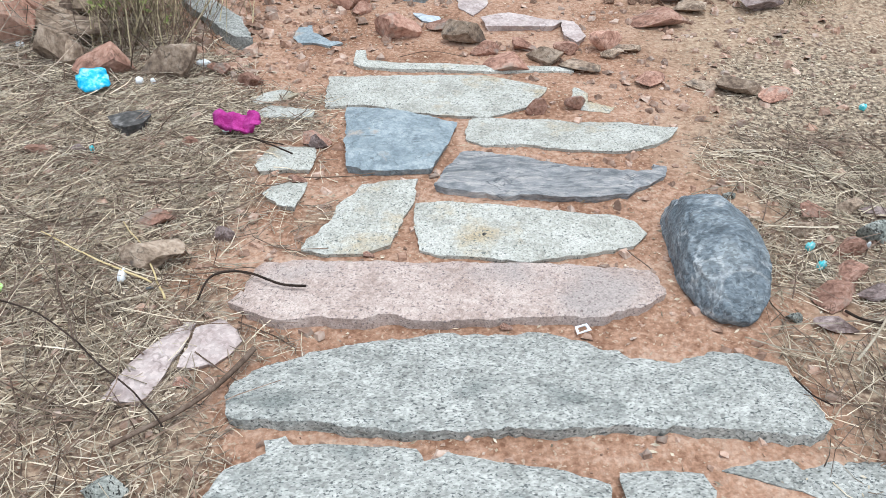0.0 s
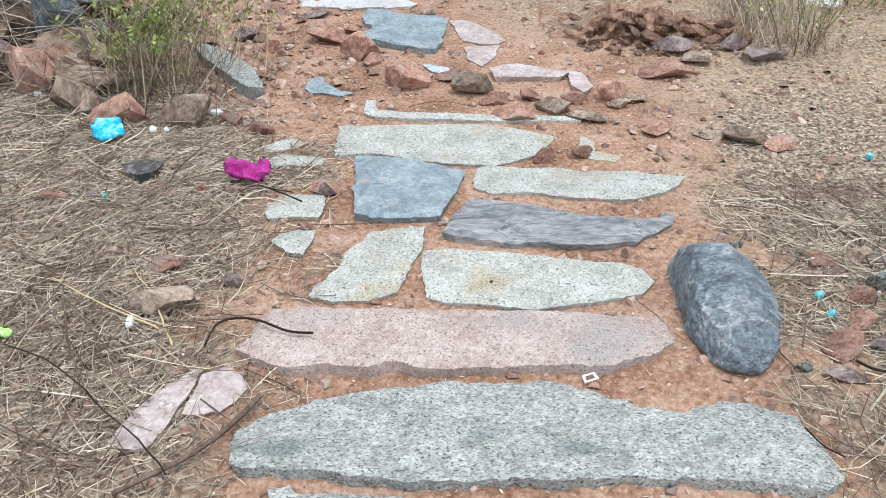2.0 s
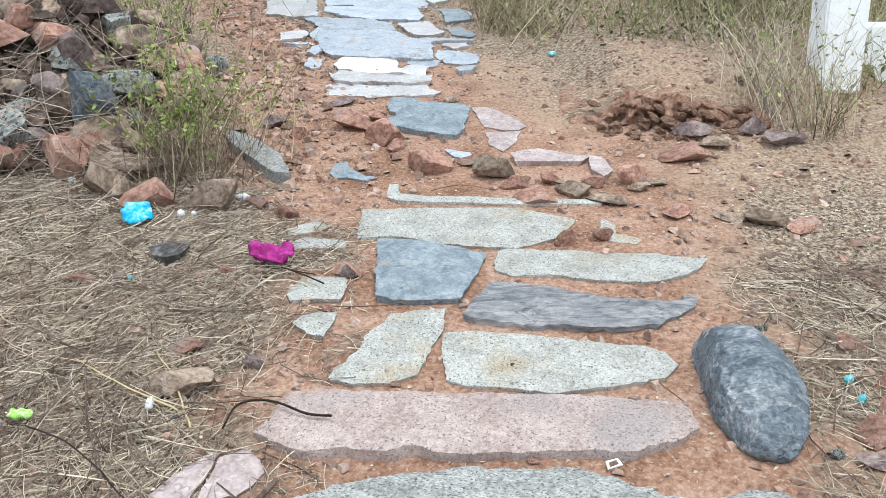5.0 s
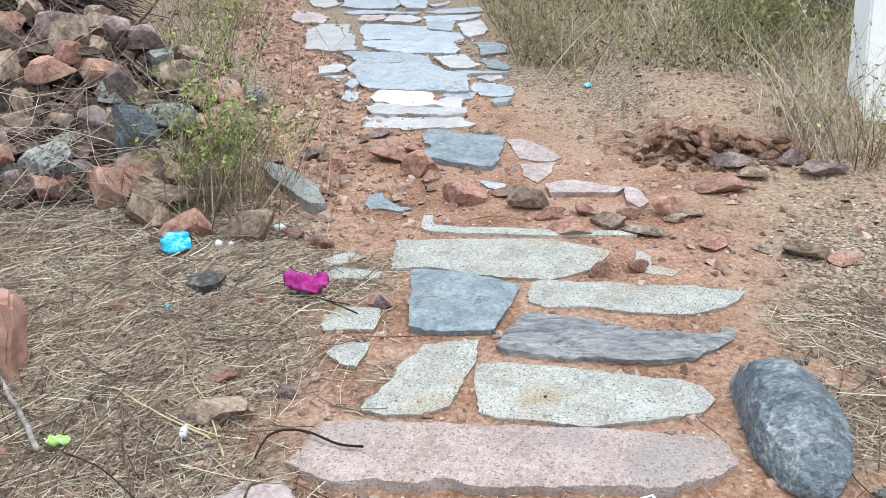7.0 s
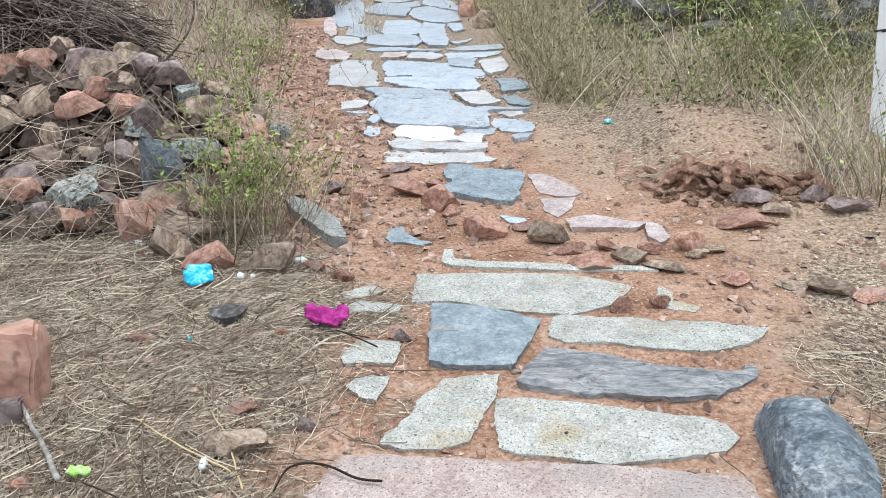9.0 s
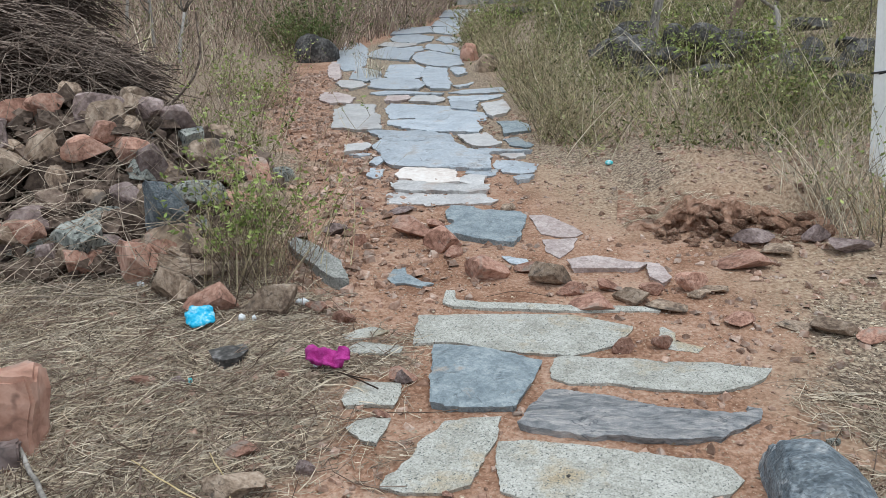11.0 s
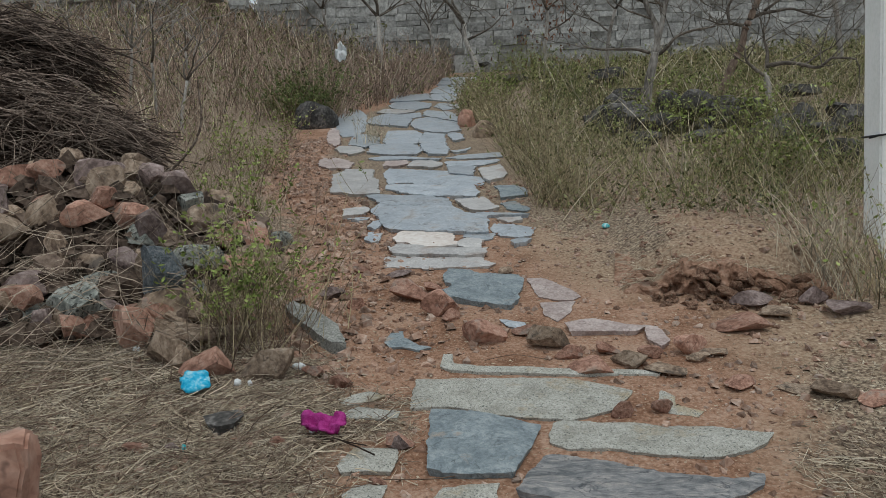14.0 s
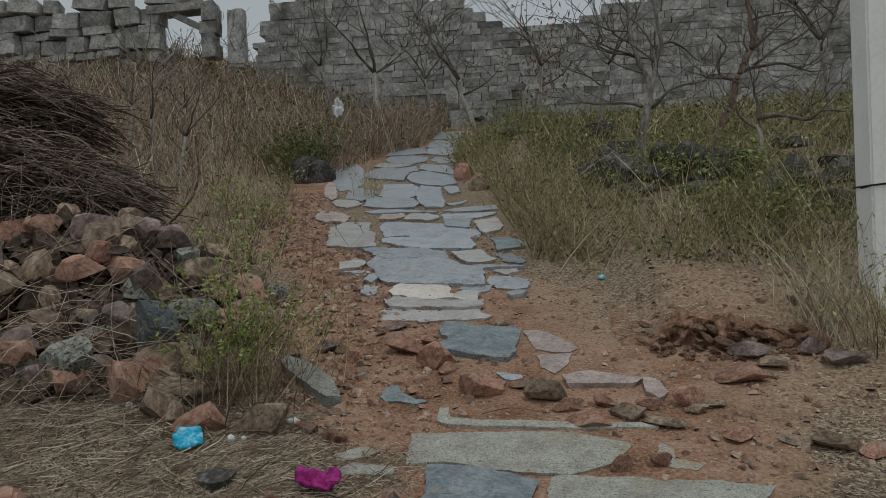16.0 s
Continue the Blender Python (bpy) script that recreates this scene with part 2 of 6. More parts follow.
def land(x, y):
    z = SLOPE * y
    if y > 30:
        z = SLOPE * 30 + (y - 30) * 0.05
    o = off_path(x, y)
    z += 0.02 * (noise.noise((x * 1.3, y * 1.3, 0)) + 0.5 * noise.noise((x * 4, y * 4, 3))) * (0.3 + 0.7 * o)
    z += 0.012 * noise.noise((x * 11, y * 11, 5)) * (0.4 + 0.6 * o)
    z += bump_at(x, y, -3.0, 4.95, 1.0, 0.9, 0.45) * clamp((-1.55 - x) / 0.5)
    lip = 4.5 + 0.1 * noise.noise((x * 4, 0, 7)) + 0.05 * noise.noise((x * 13, 0, 2)) + 0.5 * abs(x - 1.3) ** 2
    rise = clamp((y - lip) / 0.1) * clamp((x - 0.55) / 0.35) * clamp((3.4 - x) / 0.8)
    z += rise * (0.17 + 0.05 * noise.noise((x * 7, y * 7, 4))) * clamp((7.2 - y) / 1.8)
    z += bump_at(x, y, 1.3, 4.8, 0.35, 0.16, 0.05)
    z += bump_at(x, y, 2.4, 4.2, 0.8, 0.25, 0.05)
    z += 3.2 * clamp((-x - 4) / 8) * clamp((y - 12) / 18)
    z += 0.2 * clamp((x - 1.5 - 0.05 * y) / 3) * clamp((y - 12.3) / 1.2)
    return z


def litter_at(x, y):
    """How far dry straw covers the red soil."""
    n = 0.5 * noise.noise((x * 2.1, y * 2.1, 9)) + 0.4 * noise.noise((x * 6, y * 6, 2))
    far = clamp((y - 3.1) / 0.8)
    edge = path_middle(y) - 0.48 * (1 - far) - (path_half(y) + 0.4) * far
    left = clamp((edge - x + 0.4 * n) / 0.4)
    right = clamp((x - 0.85 - 0.25 * far + 0.6 * n) / 0.5) * (1 - 0.6 * far)
    back = clamp((y - 5.5 + 0.4 * n) / 0.6) * clamp((x - path_middle(y) - path_half(y) + 0.35 + 0.3 * n) / 0.4)
    bank = 0.85 * clamp((y - 4.7 + 0.5 * n) / 0.5) * clamp((x - 0.2) / 0.5) * clamp((1.15 - x) / 0.3 + n)
    bare = 1 - bump_at(x, y, -0.95, 1.4, 0.4, 0.25, 0.45)
    joints = 0.9 * clamp((y - 5.9 + n) / 0.6) * clamp((path_half(y) - abs(x - path_middle(y))) / 0.25)
    return clamp(max(left, right, back, bank, joints) * bare)


def dry_at(x, y):
    """How far the red soil is bleached to tan: on the bank and beside the steps."""
    n = 0.5 * noise.noise((x * 1.7, y * 1.7, 21)) + 0.3 * noise.noise((x * 5, y * 5, 14))
    side = clamp((x - 0.75 - 0.1 * clamp(y - 3) + 0.5 * n) / 0.45)
    bank = clamp((y - 4.3 + 0.5 * n) / 0.4) * clamp((x - path_middle(y) - path_half(y) + 0.5) / 0.4)
    return 0.75 * clamp(max(side, bank))


def graded(lo, hi, mid_lo, mid_hi, fine, grow=1.18):
    vals = list(np.arange(mid_lo, mid_hi, fine))
    s, v = fine, mid_lo
    while v > lo:
        s *= grow
        v -= s
        vals.insert(0, v)
    s, v = fine, vals[-1]
    while v < hi:
        s *= grow
        v += s
        vals.append(v)
    return vals


def build_ground():
    xs = graded(-900, 900, -3.2, 3.2, 0.035)
    ys = graded(-900, 900, 0.6, 7.0, 0.035)
    verts = [(x, y, land(x, y)) for y in ys for x in xs]
    w = len(xs)
    faces = [(j * w + i, j * w + i + 1, (j + 1) * w + i + 1, (j + 1) * w + i) for j in range(len(ys) - 1) for i in range(w - 1)]
    me = bpy.data.meshes.new("ground")
    me.from_pydata(verts, [], faces)
    me.polygons.foreach_set("use_smooth", [True] * len(faces))
    at_ = me.attributes.new("litter", "FLOAT", "POINT")
    at_.data.foreach_set("value", [litter_at(x, y) for x, y, z in verts])
    at_ = me.attributes.new("dry", "FLOAT", "POINT")
    at_.data.foreach_set("value", [dry_at(x, y) for x, y, z in verts])
    return me


SOIL = material("red_soil_and_dry_litter", [(0.19, 0.1, 0.062), (0.325, 0.192, 0.128), (0.44, 0.3, 0.22)], 4, 55, rough=0.95, bump=0.7, fine_bump=0.9, vary=0, where="World", speck=((0.4, 0.3, 0.22), 80, 0.16), rough_vary=0.04, grain=(150, 0.12))


def mix_litter(m):
    n, k = m.node_tree.nodes, m.node_tree.links
    bsdf = n["Principled BSDF"]
    soil = bsdf.inputs["Base Color"].links[0].from_socket
    att = n.new("ShaderNodeAttribute")
    att.attribute_name = "litter"
    geo = n.new("ShaderNodeNewGeometry")
    t1, t2 = n.new("ShaderNodeTexNoise"), n.new("ShaderNodeTexNoise")
    for t, s in ((t1, 55), (t2, 5)):
        t.inputs["Scale"].default_value, t.inputs["Detail"].default_value = s, 6
        k.new(geo.outputs["Position"], t.inputs["Vector"])
    ramp = n.new("ShaderNodeValToRGB")
    e = ramp.color_ramp.elements
    e[0].position, e[0].color = 0.38, (0.1, 0.073, 0.055, 1)
    e[1].position, e[1].color = 0.64, (0.46, 0.37, 0.265, 1)
    mid = e.new(0.5)
    mid.color = (0.245, 0.187, 0.137, 1)
    k.new(t1.outputs["Fac"], ramp.inputs["Fac"])
    edge = n.new("ShaderNodeMath")
    edge.operation = "ADD"
    k.new(att.outputs["Fac"], edge.inputs[0])
    k.new(t2.outputs["Fac"], edge.inputs[1])
    mr = n.new("ShaderNodeMapRange")
    mr.inputs["From Min"].default_value, mr.inputs["From Max"].default_value = 0.75, 1.25
    k.new(edge.outputs[0], mr.inputs["Value"])
    dry = n.new("ShaderNodeAttribute")
    dry.attribute_name = "dry"
    tan = n.new("ShaderNodeMixRGB")
    k.new(dry.outputs["Fac"], tan.inputs["Fac"])
    k.new(soil, tan.inputs[1])
    pale = n.new("ShaderNodeValToRGB")
    pe = pale.color_ramp.elements
    pe[0].position, pe[0].color = 0.35, (0.21, 0.145, 0.095, 1)
    pe[1].position, pe[1].color = 0.65, (0.47, 0.37, 0.265, 1)
    k.new(t1.outputs["Fac"], pale.inputs["Fac"])
    k.new(pale.outputs["Color"], tan.inputs[2])
    x = n.new("ShaderNodeMixRGB")
    k.new(mr.outputs["Result"], x.inputs["Fac"])
    k.new(tan.outputs["Color"], x.inputs[1])
    k.new(ramp.outputs["Color"], x.inputs[2])
    k.new(x.outputs["Color"], bsdf.inputs["Base Color"])


mix_litter(SOIL)
ground = new("ground", build_ground())
ground.data.materials.append(SOIL)
tagged(ground, "red earth hillside with dry straw litter beside the path", "ground", kind="structure")


# ---- helpers for things ----
def mesh_object(name, bm, mat, parent=None, smooth=True, label=""):
    me = bpy.data.meshes.new(name)
    bm.to_mesh(me)
    bm.free()
    me.polygons.foreach_set("use_smooth", [smooth] * len(me.polygons))
    me.materials.append(mat)
    ob = new(name, me)
    if parent:
        ob.parent = parent
    if label:
        ob["label"] = label
    return ob


def part(name, bm, mat, parent, label="", smooth=True):
    return mesh_object(name, bm, mat, parent, smooth, label)


FLAGS = []


def on_flag(x, y):
    """Whether a place lies on one of the near slabs."""
    for poly, x0, x1, y0, y1 in FLAGS:
        if not (x0 < x < x1 and y0 < y < y1):
            continue
        inside = False
        for (ax, ay), (bx_, by_) in zip(poly, poly[1:] + poly[:1]):
            if (ay > y) != (by_ > y) and x < (bx_ - ax) * (y - ay) / (by_ - ay) + ax:
                inside = not inside
        if inside:
            return True
    return False


def ragged(outline, piece, rough, seed):
    """The outline broken into short pieces with uneven edges."""
    out = []
    for i, (a, b) in enumerate(zip(outline, outline[1:] + outline[:1])):
        a, b = Vector(a), Vector(b)
        n = max(1, int((b - a).length / piece))
        side = Vector((-(b - a).y, (b - a).x))
        if side.length > 0:
            side.normalize()
        for j in range(n):
            p = a.lerp(b, j / n)
            q = noise.noise((p.x * 9, p.y * 9, seed)) + 0.8 * noise.noise((p.x * 28, p.y * 28, seed)) + 0.5 * noise.noise((p.x * 61, p.y * 61, seed))
            out.append(p + side * q * rough)
    return out


def slab(name, outline, mat, label, thick=0.06, lift=0.014, front=0.0, relief=0.006, piece=0.016, grid=0.032, rough=0.009, group="stone slabs of the path", seed=0, category="stone slab", undercut=0.03):
    """A rough flagstone: ragged outline, worn edge, uneven top; front: how far its lower edge stands proud."""
    ring = ragged(outline, piece, rough, seed)
    if seed < 30:
        FLAGS.append((outline, min(p[0] for p in outline), max(p[0] for p in outline), min(p[1] for p in outline), max(p[1] for p in outline)))
    cx, cy = sum(p.x for p in ring) / len(ring), sum(p.y for p in ring) / len(ring)
    y0, y1 = min(p.y for p in ring), max(p.y for p in ring)
    pts = [Vector(p) for p in ring]
    rnd = random.Random(seed + 7)
    gx0, gx1 = min(p.x for p in ring), max(p.x for p in ring)
    ny, nx = int((y1 - y0) / grid), int((gx1 - gx0) / grid)
    inner = [Vector((gx0 + (i + rnd.uniform(0.2, 0.8)) * grid, y0 + (j + rnd.uniform(0.2, 0.8)) * grid)) for j in range(ny + 1) for i in range(nx + 1)]
    n = len(pts)

    def edge_gap(p):
        return min((p - q).length for q in ring)

    inner = [p for p in inner if edge_gap(p) > grid * 0.45]
    v, _, faces, *_ = delaunay_2d_cdt(pts + inner, [], [list(range(n))], 1, 1e-5)
    bm = bmesh.new()

    def top(p):
        base = SLOPE * p.y + lift + 0.003 + front * (y1 - p.y) / max(0.05, y1 - y0)
        wob = noise.noise((p.x * 3, p.y * 5, seed)) + 0.6 * noise.noise((p.x * 9, p.y * 14, seed + 2))
        soft_edge = 0.005 * math.exp(-edge_gap(p) / 0.006)
        return base + relief * wob - soft_edge

    z0 = SLOPE * cy
    up = [bm.verts.new((p.x - cx, p.y - cy, top(p) - z0)) for p in v]
    for f in faces:
        if len(f) >= 3:
            try:
                bm.faces.new([up[i] for i in f])
            except ValueError:
                pass
    rim = [e for e in bm.edges if len(e.link_faces) == 1]
    made = bmesh.ops.extrude_edge_only(bm, edges=rim)
    for g in made["geom"]:
        if isinstance(g, bmesh.types.BMVert):
            g.co.z = SLOPE * g.co.y + lift - thick
            flat = Vector((g.co.x, g.co.y, 0))
            g.co -= flat.normalized() * min(undercut, 0.4 * flat.length)
    loose = [x for x in bm.verts if not x.link_faces]
    bmesh.ops.delete(bm, geom=loose, context="VERTS")
    bmesh.ops.recalc_face_normals(bm, faces=bm.faces)
    ob = mesh_object(name, bm, mat)
    ob.data.set_sharp_from_angle(angle=radians(32))
    ob.location = (cx, cy, z0)
    return tagged(ob, label, category, group, "thing")


# ---- the slabs of the lower steps ----
slab("stone_slab", [(-0.53, 1.59), (-0.51, 1.64), (-0.45, 1.7), (-0.36, 1.74), (-0.27, 1.77), (-0.15, 1.79), (-0.04, 1.82), (0.1, 1.82), (0.21, 1.84), (0.31, 1.82), (0.4, 1.76), (0.58, 1.71), (0.68, 1.75), (0.75, 1.75), (0.86, 1.7), (0.88, 1.62), (0.9, 1.5), (0.85, 1.47), (0.65, 1.49), (0.45, 1.49), (0.23, 1.48), (-0.11, 1.49), (-0.29, 1.5), (-0.45, 1.51), (-0.51, 1.53)], GRANITE_BANDED, "long grey banded granite slab with a chipped upper edge", 0.1, 0.012, 0.022, 0.01, rough=0.013, seed=1)
slab("stone_slab", [(-0.56, 1.97), (-0.55, 2.07), (-0.53, 2.12), (-0.38, 2.13), (-0.07, 2.13), (0.13, 2.12), (0.36, 2.11), (0.6, 2.08), (0.62, 2.03), (0.62, 1.97), (0.54, 1.9), (0.42, 1.86), (0.21, 1.86), (0.01, 1.84), (-0.14, 1.86), (-0.22, 1.84), (-0.34, 1.86), (-0.44, 1.84), (-0.54, 1.89)], GRANITE_PINK, "long pink granite slab set in red soil", 0.1, 0.012, 0.024, 0.007, rough=0.011, seed=2)
slab("stone_slab", [(-0.59, 1.93), (-0.57, 1.98), (-0.54, 1.97), (-0.54, 1.93), (-0.54, 1.9), (-0.56, 1.91)], GRANITE_PINK, "small broken corner of pink granite", 0.06, 0.02, 0.01, 0.004, seed=3)
slab("stone_slab", [(-0.09, 2.43), (0.03, 2.44), (0.21, 2.41), (0.39, 2.38), (0.54, 2.36), (0.61, 2.33), (0.63, 2.26), (0.58, 2.2), (0.47, 2.16), (0.36, 2.14), (0.24, 2.12), (0.11, 2.14), (0.01, 2.15), (-0.07, 2.18), (-0.09, 2.32)], GRANITE, "pale speckled granite slab with rounded end", 0.08, 0.012, 0.004, 0.005, seed=4)
slab("stone_slab", [(-0.34, 2.42), (-0.27, 2.53), (-0.18, 2.56), (-0.09, 2.57), (-0.09, 2.44), (-0.13, 2.32), (-0.16, 2.2), (-0.24, 2.16), (-0.35, 2.15), (-0.43, 2.18), (-0.42, 2.23), (-0.36, 2.32)], GRANITE, "slanting pale granite slab with a pointed corner", 0.08, 0.012, 0.004, 0.005, seed=5)
slab("stone_slab", [(-0.38, 3.09), (-0.14, 3.04), (0.05, 2.95), (0.03, 2.81), (-0.04, 2.61), (-0.16, 2.61), (-0.28, 2.6), (-0.34, 2.62)], SLATE, "square blue-grey slate slab with ripples", 0.06, 0.02, 0.01, 0.012, grid=0.02, seed=6)
slab("stone_slab", [(0.08, 2.91), (0.1, 2.99), (0.14, 3.01), (0.38, 2.99), (0.68, 2.97), (0.89, 2.93), (0.86, 2.87), (0.78, 2.8), (0.66, 2.75), (0.48, 2.76), (0.3, 2.8), (0.14, 2.8), (0.08, 2.84)], GRANITE, "pale granite slab tapering to one end", 0.08, 0.012, 0.004, 0.005, seed=7)
slab("stone_slab", [(0.07, 2.75), (0.18, 2.76), (0.33, 2.69), (0.54, 2.62), (0.72, 2.62), (0.74, 2.67), (0.78, 2.65), (0.76, 2.58), (0.63, 2.48), (0.51, 2.44), (0.37, 2.45), (0.22, 2.45), (0.09, 2.48), (-0.03, 2.51), (0.01, 2.63)], SLATE_LAYERED, "grey layered slate slab with wavy grain", 0.06, 0.014, 0.012, 0.012, grid=0.02, rough=0.013, seed=8)
slab("stone_slab", [(-0.48, 3.37), (-0.32, 3.38), (-0.03, 3.39), (0.21, 3.37), (0.43, 3.27), (0.4, 3.2), (0.33, 3.09), (0.17, 3.01), (0.01, 3.02), (-0.19, 3.07), (-0.32, 3.11), (-0.47, 3.09)], GRANITE, "worn pale granite slab partly under soil", 0.08, 0.01, 0.004, 0.005, seed=9)
slab("kerb_stone", [(-0.39, 3.64), (-0.35, 3.64), (-0.33, 3.53), (-0.21, 3.51), (-0.09, 3.5), (0.16, 3.48), (0.41, 3.47), (0.57, 3.45), (0.56, 3.41), (0.4, 3.42), (0.16, 3.42), (-0.13, 3.44), (-0.34, 3.46), (-0.39, 3.5)], GRANITE, "thin granite slab standing on edge in soil", 0.1, 0.012, 0.0, 0.004, seed=10)
slab("stone_slab", [(-0.66, 2.65), (-0.63, 2.79), (-0.47, 2.79), (-0.45, 2.71), (-0.46, 2.62), (-0.63, 2.61)], GRANITE, "small pale granite slab under straw", 0.05, 0.012, 0.01, 0.004, seed=11)
slab("stone_slab", [(-0.6, 2.48), (-0.57, 2.55), (-0.46, 2.55), (-0.46, 2.48), (-0.48, 2.39), (-0.54, 2.41)], GRANITE, "small pale granite slab under straw", 0.05, 0.012, 0.01, 0.004, seed=12)
slab("stone_slab", [(-0.73, 3.05), (-0.68, 3.11), (-0.61, 3.1), (-0.5, 3.07), (-0.5, 3), (-0.62, 3.01), (-0.7, 3.01)], GRANITE, "thin pale slab half hidden by straw", 0.05, 0.012, 0.0, 0.004, seed=13)
slab("stone_slab", [(-0.77, 3.16), (-0.72, 3.22), (-0.66, 3.25), (-0.58, 3.21), (-0.63, 3.15), (-0.74, 3.12)], GRANITE, "thin pale slab half hidden by straw", 0.05, 0.012, 0.0, 0.004, seed=14)
slab("stone_slab", [(-0.51, 1.31), (-0.48, 1.38), (-0.4, 1.43), (-0.41, 1.47), (-0.36, 1.48), (-0.34, 1.45), (-0.29, 1.45), (-0.24, 1.45), (-0.06, 1.44), (-0.04, 1.4), (0.01, 1.43), (0.11, 1.41), (0.22, 1.38), (0.36, 1.34), (0.36, 1.25), (0.25, 1.2), (-0.1, 1.19), (-0.42, 1.21)], GRANITE_BANDED, "large grey granite slab with a jagged upper edge", 0.1, 0.02, 0.02, 0.01, seed=15)
slab("stone_slab", [(0.39, 1.38), (0.49, 1.39), (0.57, 1.38), (0.59, 1.33), (0.56, 1.27), (0.38, 1.27)], GRANITE_BANDED, "grey granite slab partly covered by soil", 0.08, 0.012, 0.02, 0.006, seed=16)
slab("stone_slab", [(0.62, 1.4), (0.71, 1.43), (0.78, 1.43), (0.8, 1.4), (0.88, 1.42), (1, 1.42), (1.07, 1.39), (1.03, 1.31), (0.86, 1.31), (0.76, 1.35), (0.67, 1.38)], GRANITE_BANDED, "grey granite slab mostly buried in soil", 0.08, 0.003, 0.004, 0.01, seed=17)
slab("stone_slab", [(-0.82, 1.59), (-0.8, 1.71), (-0.75, 1.79), (-0.69, 1.87), (-0.66, 1.86), (-0.67, 1.79), (-0.69, 1.73), (-0.7, 1.64), (-0.73, 1.58)], PAVER_PINK, "narrow pinkish sandstone slab with a broken edge", 0.05, 0.012, 0.006, 0.004, seed=18)
slab("stone_slab", [(-0.67, 1.7), (-0.66, 1.84), (-0.6, 1.88), (-0.56, 1.85), (-0.52, 1.8), (-0.54, 1.76), (-0.58, 1.71)], PAVER_PINK, "five-sided pinkish sandstone slab", 0.05, 0.012, 0.002, 0.003, seed=19)

# ---- middle zone ----
slab("stone_slab", [(-0.51, 4.51), (-0.45, 4.57), (-0.52, 4.76), (-0.5, 4.95), (-0.37, 4.89), (-0.3, 4.82), (-0.06, 4.77), (-0.03, 4.67), (-0.06, 4.33), (-0.09, 4.22), (-0.23, 4.27), (-0.43, 4.36)], SLATE, "blue-green slate slab with a thick broken edge", 0.1, 0.024, 0.012, 0.012, grid=0.022, rough=0.014, seed=20)
slab("stone_slab", [(-0.01, 4.75), (0.07, 4.77), (0.16, 4.66), (0.24, 4.54), (0.29, 4.42), (0.24, 4.36), (0.15, 4.37), (0.06, 4.42), (0.02, 4.57)], PAVER_PINK, "flat pinkish sandstone slab beside a slate one", 0.05, 0.012, 0.0, 0.004, seed=21)
slab("stone_slab", [(0.06, 4.32), (0.25, 4.35), (0.22, 4.18), (0.15, 4.05), (0.08, 4.15)], PAVER_PINK, "flat pinkish sandstone slab in soil", 0.05, 0.012, 0.0, 0.004, seed=22)
slab("stone_slab", [(-0.7, 3.78), (-0.69, 3.9), (-0.63, 3.92), (-0.61, 3.84), (-0.52, 3.75), (-0.46, 3.72), (-0.51, 3.68), (-0.6, 3.72), (-0.66, 3.71)], SLATE, "small teal slate slab bedded in red soil", 0.04, 0.012, 0.0, 0.004, seed=23)
slab("stone_slab", [(0.18, 3.98), (0.32, 4.04), (0.46, 3.98), (0.57, 3.93), (0.53, 3.87), (0.34, 3.87), (0.2, 3.86)], PAVER_PINK, "flat grey-pink slab behind loose rocks", 0.05, 0.03, 0.0, 0.004, seed=24)
slab("stone_slab", [(0.56, 3.95), (0.63, 3.92), (0.66, 3.75), (0.61, 3.68), (0.56, 3.78)], PAVER_PINK, "tilted grey-pink slab among rocks", 0.06, 0.03, 0.0, 0.004, seed=25)
slab("stone_slab", [(-0.15, 4.08), (-0.02, 4.04), (0.01, 3.94), (-0.1, 3.97)], PAVER, "small grey slab bedded in soil", 0.04, 0.012, 0.0, 0.004, seed=26)
slab("stone_slab", [(0.54, 3.27), (0.59, 3.22), (0.58, 3.15), (0.68, 3.1), (0.65, 3.05), (0.54, 3.08), (0.51, 3.17)], GRANITE, "broken pale slab end under soil", 0.04, 0.008, 0.0, 0.004, seed=27)

# ---- the paved upper path ----
PAVER_WORDS = {PAVER: "grey-blue slate paving slab with worn edges", PAVER_PINK: "pinkish-grey sandstone paving slab", PAVER_WHITE: "pale worn paving slab, almost white", PAVER_GREY: "pale grey paving slab with chipped edges", SLATE: "dark blue slate slab at the path edge"}
laid = []


def paver(outline, mat):
    """One slab of the upper path, its lower edge proud of the next one like a low step."""
    i = len(laid)
    cx, cy = sum(q[0] for q in outline) / len(outline), sum(q[1] for q in outline) / len(outline)
    outline = [(cx + (a - cx) * 1.035, cy + (b - cy) * 1.15) for a, b in outline]
    far = max(1.0, outline[0][1] / 6.0)
    laid.append(slab("paving_slab", outline, mat, PAVER_WORDS[mat], 0.1, 0.012 + 0.005 * ((i * 7) % 4), 0.004 + 0.004 * ((i * 5) % 4), 0.009, 0.026 * far, 0.08 * far, 0.02 * far**0.6, "paving slabs of the upper path", 40 + i, "paving slab", 0.06))


paver([(-0.91, 5.03), (-0.95, 5.21), (-0.91, 5.27), (-0.67, 5.2), (-0.52, 5.22), (-0.34, 5.23), (-0.24, 5.09), (-0.26, 5), (-0.5, 5.01), (-0.64, 4.97), (-0.74, 5.02)], PAVER_GREY)
paver([(-0.91, 5.29), (-0.97, 5.44), (-0.89, 5.51), (-0.7, 5.45), (-0.51, 5.42), (-0.39, 5.37), (-0.28, 5.37), (-0.3, 5.24), (-0.41, 5.22), (-0.64, 5.26), (-0.79, 5.25)], PAVER_GREY)
paver([(-0.98, 5.69), (-0.96, 5.85), (-0.78, 5.87), (-0.59, 5.88), (-0.5, 5.47), (-0.67, 5.46), (-0.81, 5.49), (-0.88, 5.59), (-0.94, 5.58)], PAVER_WHITE)
